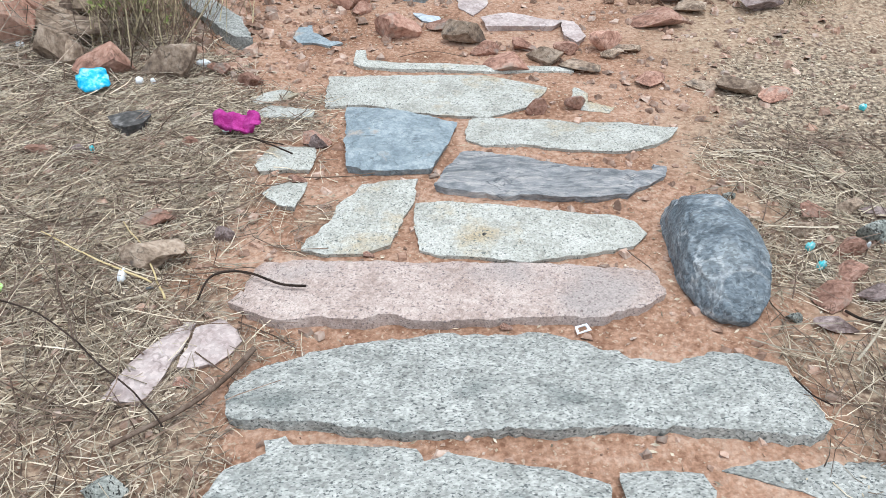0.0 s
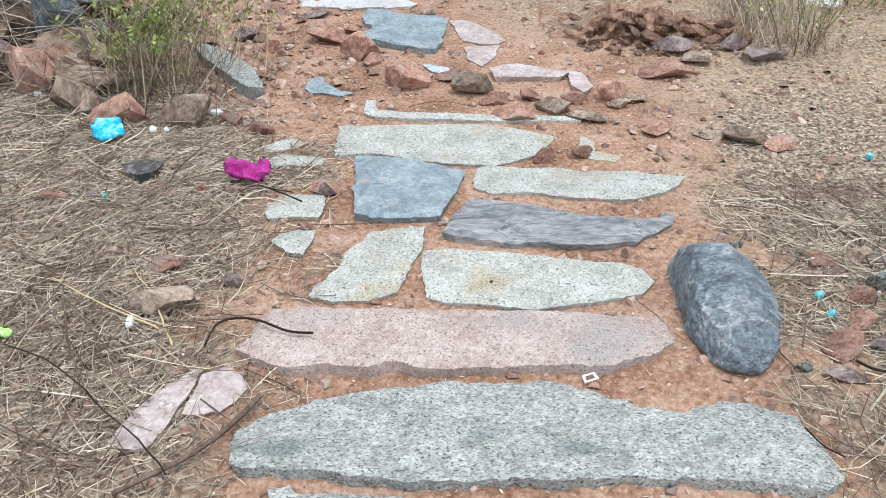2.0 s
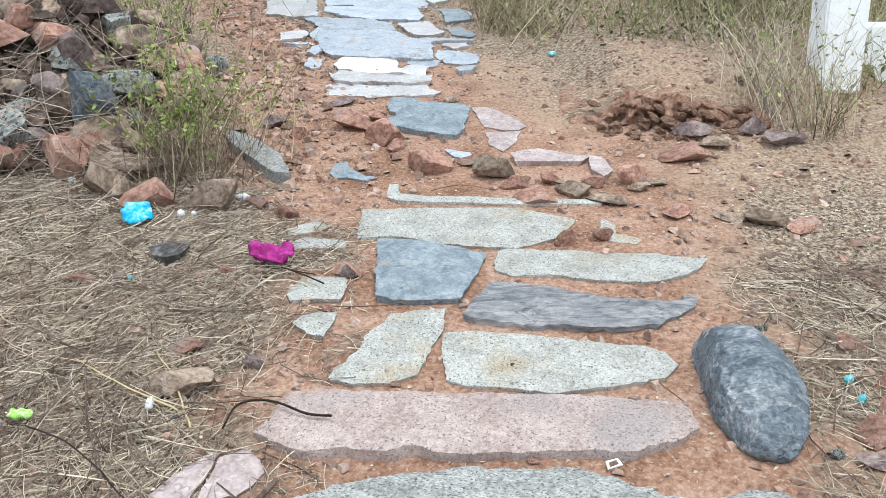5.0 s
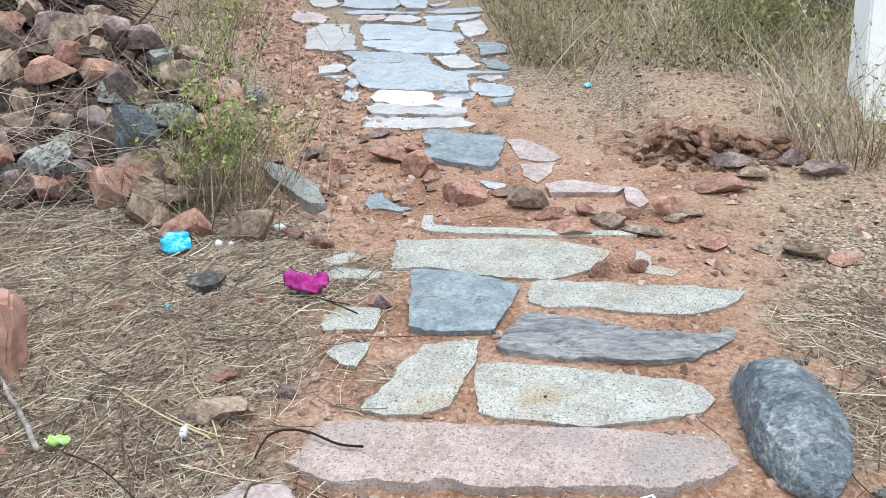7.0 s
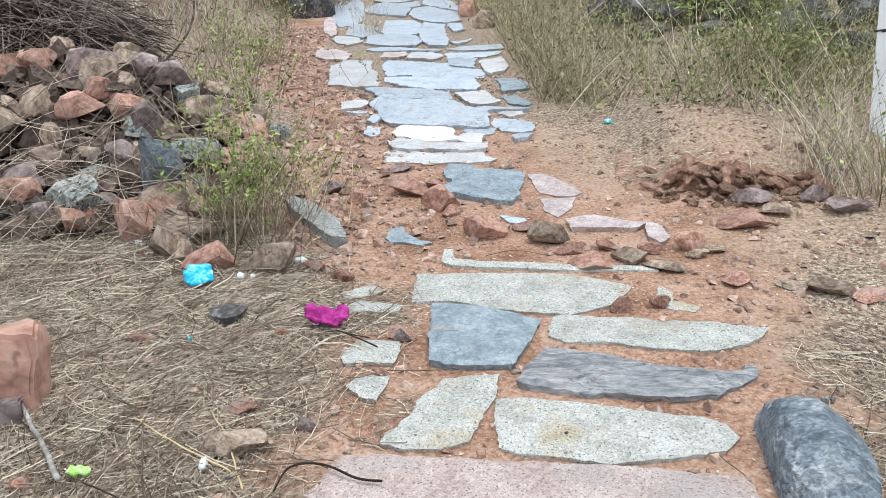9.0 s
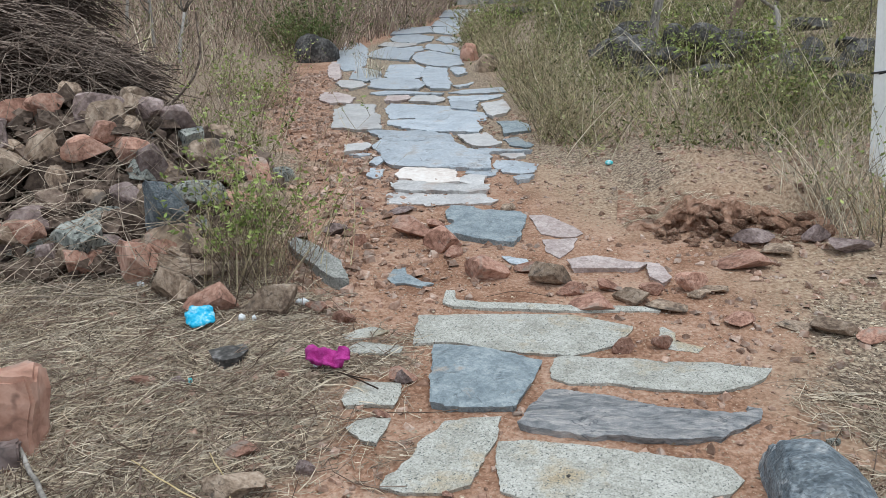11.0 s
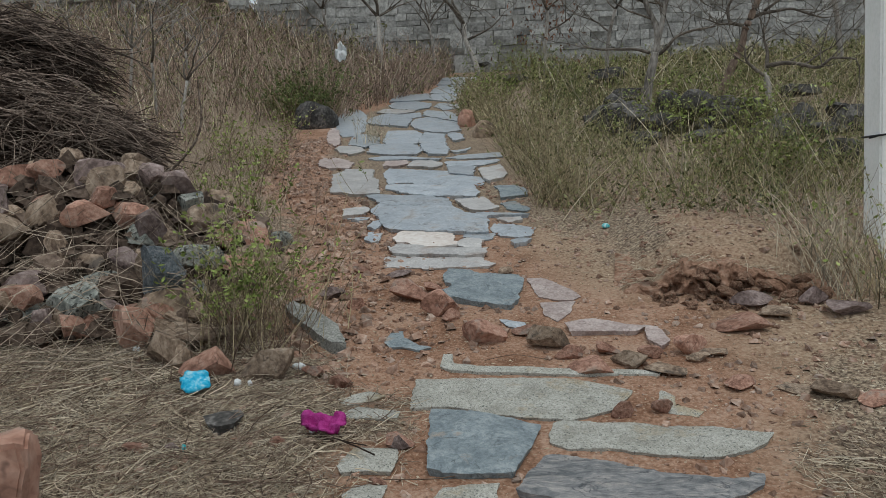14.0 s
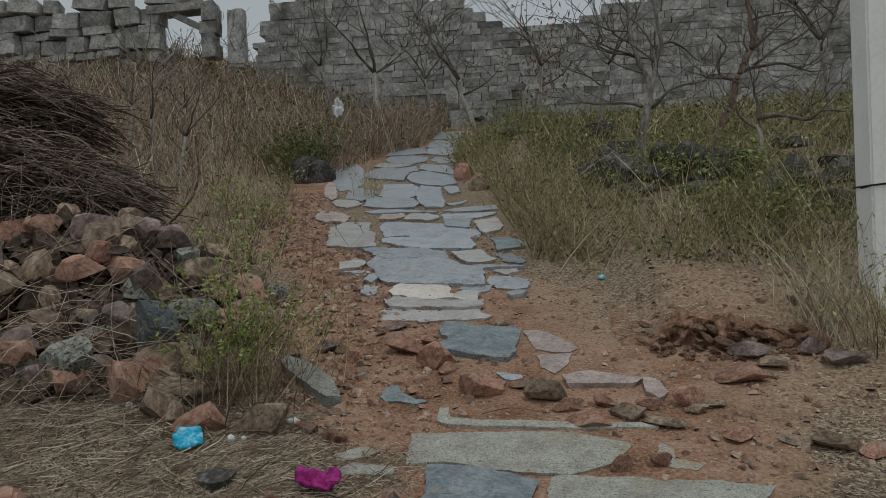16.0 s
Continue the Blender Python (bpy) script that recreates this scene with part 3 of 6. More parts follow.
paver([(-0.51, 5.58), (-0.45, 5.7), (-0.32, 5.63), (-0.33, 5.54), (-0.33, 5.4), (-0.39, 5.39), (-0.5, 5.47)], PAVER_GREY)
paver([(-0.48, 5.74), (-0.46, 5.83), (-0.25, 5.82), (-0.26, 5.67), (-0.32, 5.65)], PAVER)
paver([(-1.34, 6.57), (-1.28, 6.82), (-1.07, 6.78), (-0.67, 6.67), (-0.53, 6.45), (-0.37, 6.32), (-0.32, 6.15), (-0.33, 6.06), (-0.31, 5.85), (-0.51, 5.87), (-0.76, 5.91), (-1.03, 5.98), (-1.12, 6.06), (-1.24, 6.42)], PAVER)
paver([(-1.51, 7.23), (-1.5, 7.33), (-1.25, 7.24), (-0.93, 7.16), (-0.72, 7.01), (-0.66, 6.72), (-0.92, 6.76), (-1.18, 6.86), (-1.3, 6.89)], PAVER)
paver([(-1.38, 7.57), (-1.39, 7.74), (-1.11, 7.73), (-0.78, 7.69), (-0.56, 7.66), (-0.47, 7.27), (-0.49, 7.11), (-0.67, 7.13), (-0.88, 7.18), (-1.07, 7.27), (-1.25, 7.4)], PAVER)
paver([(-1.56, 8.41), (-1.54, 8.64), (-1.23, 8.56), (-0.85, 8.39), (-0.53, 8.09), (-0.47, 7.9), (-0.47, 7.7), (-0.78, 7.71), (-1.12, 7.79), (-1.16, 7.88), (-1.4, 7.86)], PAVER)
paver([(-1.89, 7.48), (-2.09, 8.32), (-2.05, 8.38), (-2.03, 8.58), (-1.73, 8.57), (-1.62, 8.13), (-1.51, 7.87), (-1.41, 7.37), (-1.59, 7.34), (-1.78, 7.46)], PAVER_GREY)
paver([(-1.52, 6.43), (-1.59, 6.66), (-1.51, 6.76), (-1.42, 6.79), (-1.35, 6.57), (-1.37, 6.49), (-1.45, 6.48)], PAVER_GREY)
paver([(-1.47, 6.33), (-1.39, 6.42), (-1.31, 6.39), (-1.3, 6.29), (-1.39, 6.26)], PAVER)
paver([(-1.2, 5.71), (-1.21, 5.91), (-1.15, 5.94), (-1.11, 5.87), (-1.08, 5.65), (-1.14, 5.64)], PAVER)
paver([(-1.24, 6.05), (-1.25, 6.21), (-1.19, 6.24), (-1.14, 6.09), (-1.17, 5.97)], PAVER)
paver([(-0.66, 6.98), (-0.56, 7), (-0.41, 7.03), (-0.27, 6.63), (-0.33, 6.56), (-0.47, 6.55), (-0.55, 6.66)], PAVER_GREY)
paver([(-0.48, 6.39), (-0.42, 6.48), (-0.06, 6.41), (-0.01, 6.33), (-0.28, 6.33), (-0.46, 6.33)], PAVER)
paver([(-0.3, 5.95), (-0.27, 6.09), (-0.12, 6.06), (0.03, 5.96), (0.01, 5.75), (-0.07, 5.72), (-0.21, 5.75)], PAVER)
paver([(-0.14, 5.56), (-0.07, 5.65), (0.01, 5.61), (-0.02, 5.52), (-0.1, 5.45)], PAVER)
paver([(-0.25, 6.2), (-0.23, 6.29), (-0.08, 6.29), (-0.05, 6.18), (-0.16, 6.12)], PAVER_GREY)
paver([(-0.3, 7.38), (-0.34, 7.54), (-0.15, 7.57), (-0.04, 7.37), (-0.03, 7.15), (-0.14, 7.06), (-0.25, 7.01)], SLATE)
paver([(-0.24, 6.85), (-0.14, 6.9), (0.01, 6.6), (-0.06, 6.53), (-0.18, 6.62)], SLATE)
paver([(-0.55, 8.48), (-0.44, 8.5), (-0.33, 8.65), (-0.24, 8.17), (-0.27, 7.99), (-0.4, 7.8), (-0.46, 7.96)], PAVER_GREY)
paver([(-2.46, 9.09), (-2.55, 9.54), (-2.32, 9.46), (-2.04, 9.09), (-2.01, 8.72), (-2.16, 8.81), (-2.24, 8.76), (-2.41, 9)], PAVER_PINK)
paver([(-0.91, 8.71), (-0.79, 8.73), (-0.6, 8.66), (-0.58, 8.16), (-0.84, 8.29)], PAVER)
paver([(-0.98, 9.06), (-0.92, 9.12), (-0.35, 9.1), (-0.4, 8.92), (-0.58, 8.76), (-0.89, 8.78)], PAVER)
paver([(-1.63, 8.8), (-1.68, 9.14), (-1.43, 9.14), (-1.38, 8.94), (-1.46, 8.8)], PAVER_PINK)
paver([(-1.37, 8.79), (-1.35, 9.12), (-1.12, 9.12), (-0.96, 8.83), (-1.06, 8.63), (-1.23, 8.73)], PAVER_GREY)
paver([(-1.93, 9.43), (-1.79, 9.57), (-1.35, 9.4), (-1.04, 9.26), (-1.06, 9.19), (-1.47, 9.26), (-1.8, 9.28)], PAVER)
paver([(-0.99, 9.33), (-0.83, 9.51), (-0.63, 9.56), (-0.37, 9.68), (-0.31, 9.33), (-0.55, 9.25), (-0.81, 9.26)], PAVER)
paver([(-2.03, 9.88), (-2.12, 10.51), (-1.82, 10.55), (-1.49, 10.38), (-1.35, 9.88), (-1.38, 9.66), (-1.66, 9.63)], PAVER)
paver([(-1.45, 10.47), (-1.52, 10.8), (-1.55, 11.55), (-1.23, 11.29), (-1.12, 10.5), (-1.01, 9.99), (-1.01, 9.63), (-1.22, 9.67), (-1.38, 10.11)], PAVER)
paver([(-0.98, 9.8), (-0.75, 10.07), (-0.78, 9.76), (-0.9, 9.65)], PAVER)
paver([(-2.03, 10.91), (-2.15, 11.95), (-1.77, 11.98), (-1.58, 11.55), (-1.51, 10.69), (-1.68, 10.62), (-1.93, 10.73)], PAVER)
paver([(-1.12, 11.03), (-1.18, 11.45), (-1.01, 11.41), (-0.9, 10.87), (-1.01, 10.68)], PAVER)
paver([(-2.55, 10.26), (-2.56, 10.51), (-2.26, 10.44), (-2.11, 10.03), (-2.22, 9.78), (-2.4, 9.95)], PAVER_GREY)
paver([(-2.46, 10.69), (-2.61, 11.69), (-2.43, 11.65), (-2.19, 11.35), (-2.03, 10.7), (-2.18, 10.43)], PAVER)
paver([(-3.07, 12.54), (-3.53, 14.44), (-3.7, 15.57), (-3.37, 15.35), (-2.99, 14.35), (-2.57, 12.4), (-2.56, 11.87), (-2.76, 11.79)], PAVER)
paver([(-2.73, 13.18), (-2.79, 13.84), (-2.62, 14.6), (-2, 13.43), (-1.94, 12.51), (-2.29, 12.75), (-2.57, 12.98)], PAVER)
paver([(-1.91, 12.64), (-1.95, 13.33), (-1.77, 13.61), (-1.16, 12.71), (-1.05, 11.86), (-1.22, 11.65), (-1.54, 11.86), (-1.75, 12.18)], PAVER)
paver([(-3.08, 11.87), (-3.19, 12.57), (-3, 12.24), (-2.59, 10.83), (-2.62, 10.62), (-2.81, 10.99)], PAVER_PINK)
paver([(-2.46, 14.09), (-2.46, 14.36), (-2.05, 14.59), (-1.91, 13.9), (-2.18, 13.73)], PAVER)
paver([(-1.88, 13.98), (-1.95, 14.75), (-1.46, 14.39), (-1.24, 13.69), (-1.2, 13.03), (-1.57, 13.54)], PAVER)
paver([(-2.87, 14.78), (-2.85, 15.48), (-2.22, 15.04), (-2.14, 14.72), (-2.44, 14.44)], PAVER_GREY)
paver([(-2.86, 16.02), (-2.91, 16.88), (-2.42, 16.8), (-2.01, 16.15), (-1.98, 15.47), (-2.18, 15.13), (-2.68, 15.52)], PAVER)
paver([(-1.9, 15.66), (-1.89, 16.34), (-1.44, 15.93), (-1.36, 15.24), (-1.64, 15.03)], PAVER)
paver([(-3.03, 17.05), (-3.12, 18.46), (-2.44, 18.74), (-2.16, 17.33), (-2.46, 17.07)], PAVER)
paver([(-2.19, 17.21), (-2.31, 18.53), (-1.67, 18.23), (-1.52, 17.32), (-1.69, 16.62)], PAVER)
paver([(-2.39, 18.88), (-2.45, 19.89), (-1.68, 19.85), (-1.51, 18.61), (-1.89, 18.48)], PAVER)
paver([(-2.47, 20.08), (-2.48, 21.39), (-1.58, 21.29), (-1.56, 20.14), (-2.04, 20.03)], PAVER)
paver([(-2.54, 21.63), (-2.61, 23.19), (-1.63, 23.06), (-1.56, 21.69), (-2.05, 21.55)], PAVER)
paver([(-2.64, 23.44), (-2.7, 24.73), (-1.66, 24.57), (-1.6, 23.27)], PAVER)


# ---- stones ----
def chip_mesh(name, mat, seed, sx=1.0, sy=0.8, sz=0.6, cuts=11, fine=3, rough=0.022):
    """A broken stone about one metre across, its foot at the origin: a lump split along random planes, with worn edges."""
    rnd = random.Random(seed)
    bm = bmesh.new()
    bmesh.ops.create_icosphere(bm, subdivisions=fine, radius=0.5)
    for _ in range(cuts):
        way_ = Vector((rnd.gauss(0, 1), rnd.gauss(0, 1), rnd.gauss(0, 0.8))).normalized()
        reach = rnd.uniform(0.2, 0.37)
        for v in bm.verts:
            over = v.co.dot(way_) - reach
            if over > 0:
                v.co -= way_ * over * 0.98
    off = Vector((seed * 1.7, seed * 0.9, 3))
    for v in bm.verts:
        v.co += v.co.normalized() * rough * (noise.noise(v.co * 5 + off) + 0.6 * noise.noise(v.co * 13 + off))
    lo = [min(v.co[k] for v in bm.verts) for k in range(3)]
    hi = [max(v.co[k] for v in bm.verts) for k in range(3)]
    for v in bm.verts:
        v.co = Vector([((v.co[k] - lo[k]) / (hi[k] - lo[k]) - 0.5) * 0.92 * (sx, sy, sz)[k] for k in range(3)])
        v.co.z += 0.42 * sz
    me = bpy.data.meshes.new(name)
    bm.to_mesh(me)
    bm.free()
    me.polygons.foreach_set("use_smooth", [True] * len(me.polygons))
    me.set_sharp_from_angle(angle=radians(20))
    me.materials.append(mat)
    return me


SHAPES = [(1.08, 0.85, 0.62), (1.08, 0.78, 0.7), (1.12, 0.95, 0.52), (1.04, 0.85, 0.74)]
WORDS = {ROCK_RED: "red-brown", ROCK_BROWN: "tan-brown", ROCK_PURPLE: "purple-grey", ROCK_GREY: "lichen-spotted grey", ROCK_DARK: "dark blue-grey", ROCK_BLACK: "blackened"}
CHIPS = {m: [chip_mesh("rock", m, 11 * i + 3 * j, *SHAPES[j % 4], cuts=10 + (j % 4)) for j in range(6)] for i, m in enumerate(WORDS)}
rock_rng = random.Random(5)


def rock(x, y, width, height, mat, where, sink=0.12, turn=None, base=None, pick=None, group="loose rocks", name="rock"):
    me = CHIPS[mat][rock_rng.randrange(6) if pick is None else pick]
    ob = new(name, me)
    turn = rock_rng.uniform(-25, 25) if turn is None else turn
    zs = height / 0.56
    ob.matrix_basis = pose(x, y, (land(x, y) if base is None else base) - sink * height, rock_rng.uniform(-8, 8) + 8, rock_rng.uniform(-8, 8), turn) @ Matrix.Diagonal((width * 1.18, width * rock_rng.uniform(0.85, 1.1), zs, 1))
    return tagged(ob, WORDS[mat] + " angular rock " + where, "rock", group, "thing")


rock(-0.66, 4.45, 0.20, 0.13, ROCK_RED, "lying on the red soil")
rock(-0.46, 4.19, 0.19, 0.14, ROCK_RED, "lying on the red soil")
rock(-0.22, 3.81, 0.20, 0.12, ROCK_RED, "lying on the red soil")
rock(0.10, 3.75, 0.18, 0.11, ROCK_BROWN, "lying on the red soil")
rock(0.28, 3.49, 0.18, 0.09, ROCK_RED, "lying on the red soil")
rock(0.19, 3.62, 0.11, 0.07, ROCK_RED, "lying on the red soil")
rock(0.44, 3.54, 0.14, 0.08, ROCK_BROWN, "lying on the red soil")
rock(0.59, 3.47, 0.15, 0.05, ROCK_BROWN, "lying on the red soil")
rock(0.71, 3.67, 0.12, 0.10, ROCK_RED, "lying on the red soil")
rock(1.15, 4.28, 0.17, 0.11, ROCK_PURPLE, "lying on the red soil")
rock(1.04, 3.98, 0.24, 0.10, ROCK_RED, "lying on the red soil")
rock(1.23, 4.12, 0.14, 0.07, ROCK_BROWN, "lying on the red soil")
rock(1.46, 4.26, 0.12, 0.10, ROCK_PURPLE, "lying on the red soil")
rock(0.88, 3.33, 0.13, 0.05, ROCK_RED, "lying on the red soil")
rock(0.37, 3.07, 0.08, 0.06, ROCK_RED, "lying on the red soil")
rock(0.52, 3.11, 0.07, 0.06, ROCK_RED, "lying on the red soil")
rock(1.22, 3.26, 0.17, 0.06, ROCK_BROWN, "lying on the red soil")
rock(1.35, 3.19, 0.13, 0.05, ROCK_RED, "lying on the red soil")
rock(0.83, 3.65, 0.14, 0.03, ROCK_BROWN, "lying on the red soil")
rock(0.55, 3.63, 0.10, 0.06, ROCK_RED, "lying on the red soil")
rock(-0.00, 3.92, 0.14, 0.05, ROCK_RED, "lying on the red soil")
rock(-0.15, 4.88, 0.08, 0.07, ROCK_BROWN, "lying on the red soil")
rock(-0.55, 4.58, 0.11, 0.06, ROCK_RED, "lying on the red soil")
rock(-0.81, 4.86, 0.14, 0.05, ROCK_PURPLE, "lying on the red soil")
rock(-0.40, 4.10, 0.09, 0.07, ROCK_RED, "lying on the red soil")
rock(-1.05, 4.92, 0.12, 0.07, ROCK_RED, "lying on the red soil")
rock(-0.95, 4.30, 0.09, 0.06, ROCK_RED, "lying on the red soil")
rock(-1.13, 4.47, 0.13, 0.08, ROCK_PURPLE, "lying on the red soil")
rock(0.75, 3.58, 0.09, 0.04, ROCK_BROWN, "lying on the red soil")
rock(1.06, 3.29, 0.12, 0.03, ROCK_BROWN, "lying on the red soil")
rock(1.57, 4.11, 0.20, 0.06, ROCK_PURPLE, "lying on the red soil")
rock(0.36, 3.67, 0.10, 0.06, ROCK_RED, "lying on the red soil")
rock(-0.80, 3.30, 0.09, 0.06, ROCK_RED, "lying on the red soil")
rock(-0.86, 2.14, 0.17, 0.08, ROCK_BROWN, "lying in dry straw litter")
rock(-0.91, 2.34, 0.11, 0.06, ROCK_RED, "lying in dry straw litter")
rock(-0.67, 2.25, 0.06, 0.04, ROCK_PURPLE, "lying in dry straw litter")
rock(-0.46, 2.83, 0.09, 0.06, ROCK_RED, "lying in dry straw litter")
rock(-0.92, 2.81, 0.06, 0.04, ROCK_RED, "lying in dry straw litter")
rock(-0.80, 2.80, 0.06, 0.04, ROCK_BROWN, "lying in dry straw litter")
rock(1.05, 1.85, 0.10, 0.04, ROCK_PURPLE, "lying in dry straw litter")
rock(1.10, 1.96, 0.12, 0.06, ROCK_RED, "lying in dry straw litter")
rock(1.20, 2.39, 0.09, 0.05, ROCK_RED, "lying in dry straw litter")
rock(1.31, 2.40, 0.08, 0.06, ROCK_BROWN, "lying in dry straw litter")
rock(1.33, 2.25, 0.09, 0.08, ROCK_GREY, "lying in dry straw litter")
rock(1.11, 2.28, 0.07, 0.05, ROCK_BROWN, "lying in dry straw litter")
rock(1.39, 2.38, 0.09, 0.04, ROCK_PURPLE, "lying in dry straw litter")
rock(1.23, 2.19, 0.09, 0.05, ROCK_RED, "lying in dry straw litter")
rock(1.21, 1.97, 0.10, 0.04, ROCK_PURPLE, "lying in dry straw litter")
rock(1.18, 2.07, 0.10, 0.04, ROCK_RED, "lying in dry straw litter")
rock(0.95, 1.88, 0.04, 0.03, ROCK_GREY, "lying in dry straw litter")
rock(-0.64, 1.65, 0.04, 0.03, ROCK_RED, "lying in dry straw litter")
rock(0.17, 1.85, 0.03, 0.02, ROCK_RED, "lying in dry straw litter")
rock(-0.22, 2.16, 0.03, 0.02, ROCK_RED, "lying in dry straw litter")
rock(-0.50, 2.56, 0.06, 0.03, ROCK_RED, "lying in dry straw litter")
rock(-0.46, 2.81, 0.07, 0.06, ROCK_PURPLE, "lying in dry straw litter")
rock(-1.46, 2.76, 0.08, 0.03, ROCK_RED, "lying in dry straw litter")
rock(-1.31, 2.76, 0.07, 0.04, ROCK_PURPLE, "lying in dry straw litter")
rock(-0.73, 1.34, 0.09, 0.05, ROCK_GREY, "lying in dry straw litter")
rock(0.95, 2.48, 0.04, 0.02, ROCK_GREY, "lying in dry straw litter")

# two flat flakes in the straw and the upright red block
slab("rock_flake", [(-1.27, 2.95), (-1.21, 2.99), (-1.14, 3.01), (-1.11, 2.97), (-1.12, 2.9), (-1.18, 2.87), (-1.23, 2.89)], ROCK_BLACK, "thin dark grey stone flake on straw", 0.06, 0.045, 0.0, 0.004, 0.03, 0.05, 0.004, "loose rocks", 91, "rock")


def rough_block(name, x, y, z, w, d, h, mat, label, turn=0.0, seed=0, tilt=0.0, category="stone block", group="loose rocks", rough=0.05):
    """A roughly squared stone with worn edges, its foot at z."""
    bm = bmesh.new()
    bmesh.ops.create_cube(bm, size=1.0)
    bmesh.ops.bevel(bm, geom=list(bm.edges), offset=0.06, segments=2, affect="EDGES")
    bmesh.ops.subdivide_edges(bm, edges=[e for e in bm.edges if e.calc_length() > 0.4], cuts=3, use_grid_fill=True)
    for v in bm.verts:
        p = v.co * 2.2 + Vector((seed, seed * 2, 0))
        v.co += Vector((noise.noise(p), noise.noise(p + Vector((9, 0, 0))), noise.noise(p + Vector((0, 9, 0))))) * rough * 2
        v.co = Vector((v.co.x * w, v.co.y * d, (v.co.z + 0.5) * h))
    ob = mesh_object(name, bm, mat, smooth=False)
    ob.matrix_basis = pose(x, y, z, tilt, 0, turn)
    return tagged(ob, label, category, group, "thing")


for (x, y, w, h), mat, turn, seed in (((-1.71, 2.35, 0.20, 0.31), ROCK_RED, 12, 1), ((-1.67, 2.24, 0.10, 0.12), ROCK_PURPLE, 30, 2)):
    rough_block("stone_block", x, y, land(x, y) - 0.03, w, w * 0.8, h * 0.95, mat, "squared red-brown stone block standing in straw", turn, seed)
rock(-1.43, 1.95, 0.08, 0.06, ROCK_RED, "lying in dry straw litter")


def smooth_boulder(name, x, y, width, depth, height, mat, label, turn=0.0, seed=0, rough=0.1, cuts=7):
    """A water-worn boulder with a few broken flats and a narrower lower end."""
    bm = bmesh.new()
    bmesh.ops.create_icosphere(bm, subdivisions=5, radius=0.5)
    rnd = random.Random(seed)
    planes = [(Vector((rnd.gauss(0, 1), rnd.gauss(0, 1), abs(rnd.gauss(0, 1)))).normalized(), rnd.uniform(0.37, 0.44)) for _ in range(cuts)]
    for v in bm.verts:
        p = v.co.copy()
        p = Vector([math.copysign(abs(c * 2) ** 0.82, c) / 2 for c in p])
        for way_, reach in planes:
            over = p.dot(way_) - reach
            if over > 0:
                p -= way_ * over * 0.8
        k = noise.noise(p * 1.7 + Vector((seed, 0, 0))) + 0.4 * noise.noise(p * 4 + Vector((0, seed, 0))) + 0.22 * noise.noise(p * 11) + 0.12 * noise.noise(p * 26)
        crack = 1 - 0.05 * max(0.0, 1 - abs(noise.noise(p * 2.3 + Vector((3, seed, 1)))) * 9)
        v.co = p * (1 + rough * k) * crack
        v.co.x *= 1 + 0.4 * p.y
    bmesh.ops.scale(bm, vec=(width, depth, height), verts=bm.verts)
    ob = mesh_object(name, bm, mat)
    ob.matrix_basis = pose(x, y, land(x, y) + height * 0.22, 12, 0, turn)
    return tagged(ob, label, "boulder", "boulders", "thing")


smooth_boulder("boulder", 0.8, 2.11, 0.29, 0.56, 0.23, ROCK_DARK, "smooth dark blue-grey boulder with pale veins beside the steps", -5, 12, 0.1, 9)
smooth_boulder("boulder", -3.53, 12.95, 0.72, 0.6, 0.66, ROCK_BLACK, "round dark boulder at the path edge", 0, 8, 0.13)
smooth_boulder("boulder", -0.66, 11.16, 0.32, 0.3, 0.34, ROCK_BROWN, "round brown boulder at the path edge", 0, 9, 0.13)
smooth_boulder("boulder", -1.00, 12.42, 0.3, 0.3, 0.36, ROCK_RED, "round red-brown boulder at the path edge", 0, 10, 0.13)

# ---- rubble heap beside the path ----
def heap_height(x, y):
    return bump_at(x, y, -2.85, 4.7, 1.2, 0.85, 0.37) * clamp((-1.4 - x) / 0.5)


heap_rng = random.Random(21)
heap_mats = [ROCK_RED] * 4 + [ROCK_BROWN] * 5 + [ROCK_PURPLE] * 3 + [ROCK_GREY] * 2
for i in range(215):
    x, y = heap_rng.uniform(-4.7, -1.6), heap_rng.uniform(3.7, 5.9)
    e = heap_height(x, y)
    if e < 0.05 and heap_rng.random() < 0.85:
        continue
    w = heap_rng.uniform(0.15, 0.32) * (0.75 + 0.6 * heap_rng.random() ** 3)
    rock(x, y, w, w * heap_rng.uniform(0.55, 0.85), heap_rng.choice(heap_mats), "in the rubble heap", 0.25, heap_rng.uniform(0, 360), land(x, y) + e * heap_rng.uniform(0.55, 1.0), group="rubble heap")
for spec in (
    (-1.44, 3.42, 0.22, 0.19, ROCK_RED, 2), (-1.15, 3.40, 0.22, 0.16, ROCK_BROWN, 0), (-1.55, 4.08, 0.21, 0.14, ROCK_RED, 2), (-1.67, 3.51, 0.16, 0.19, ROCK_BROWN, 1),
):
    rock(*spec[:5], "at the foot of the rubble heap", 0.1, 15, pick=spec[5], group="rubble heap")
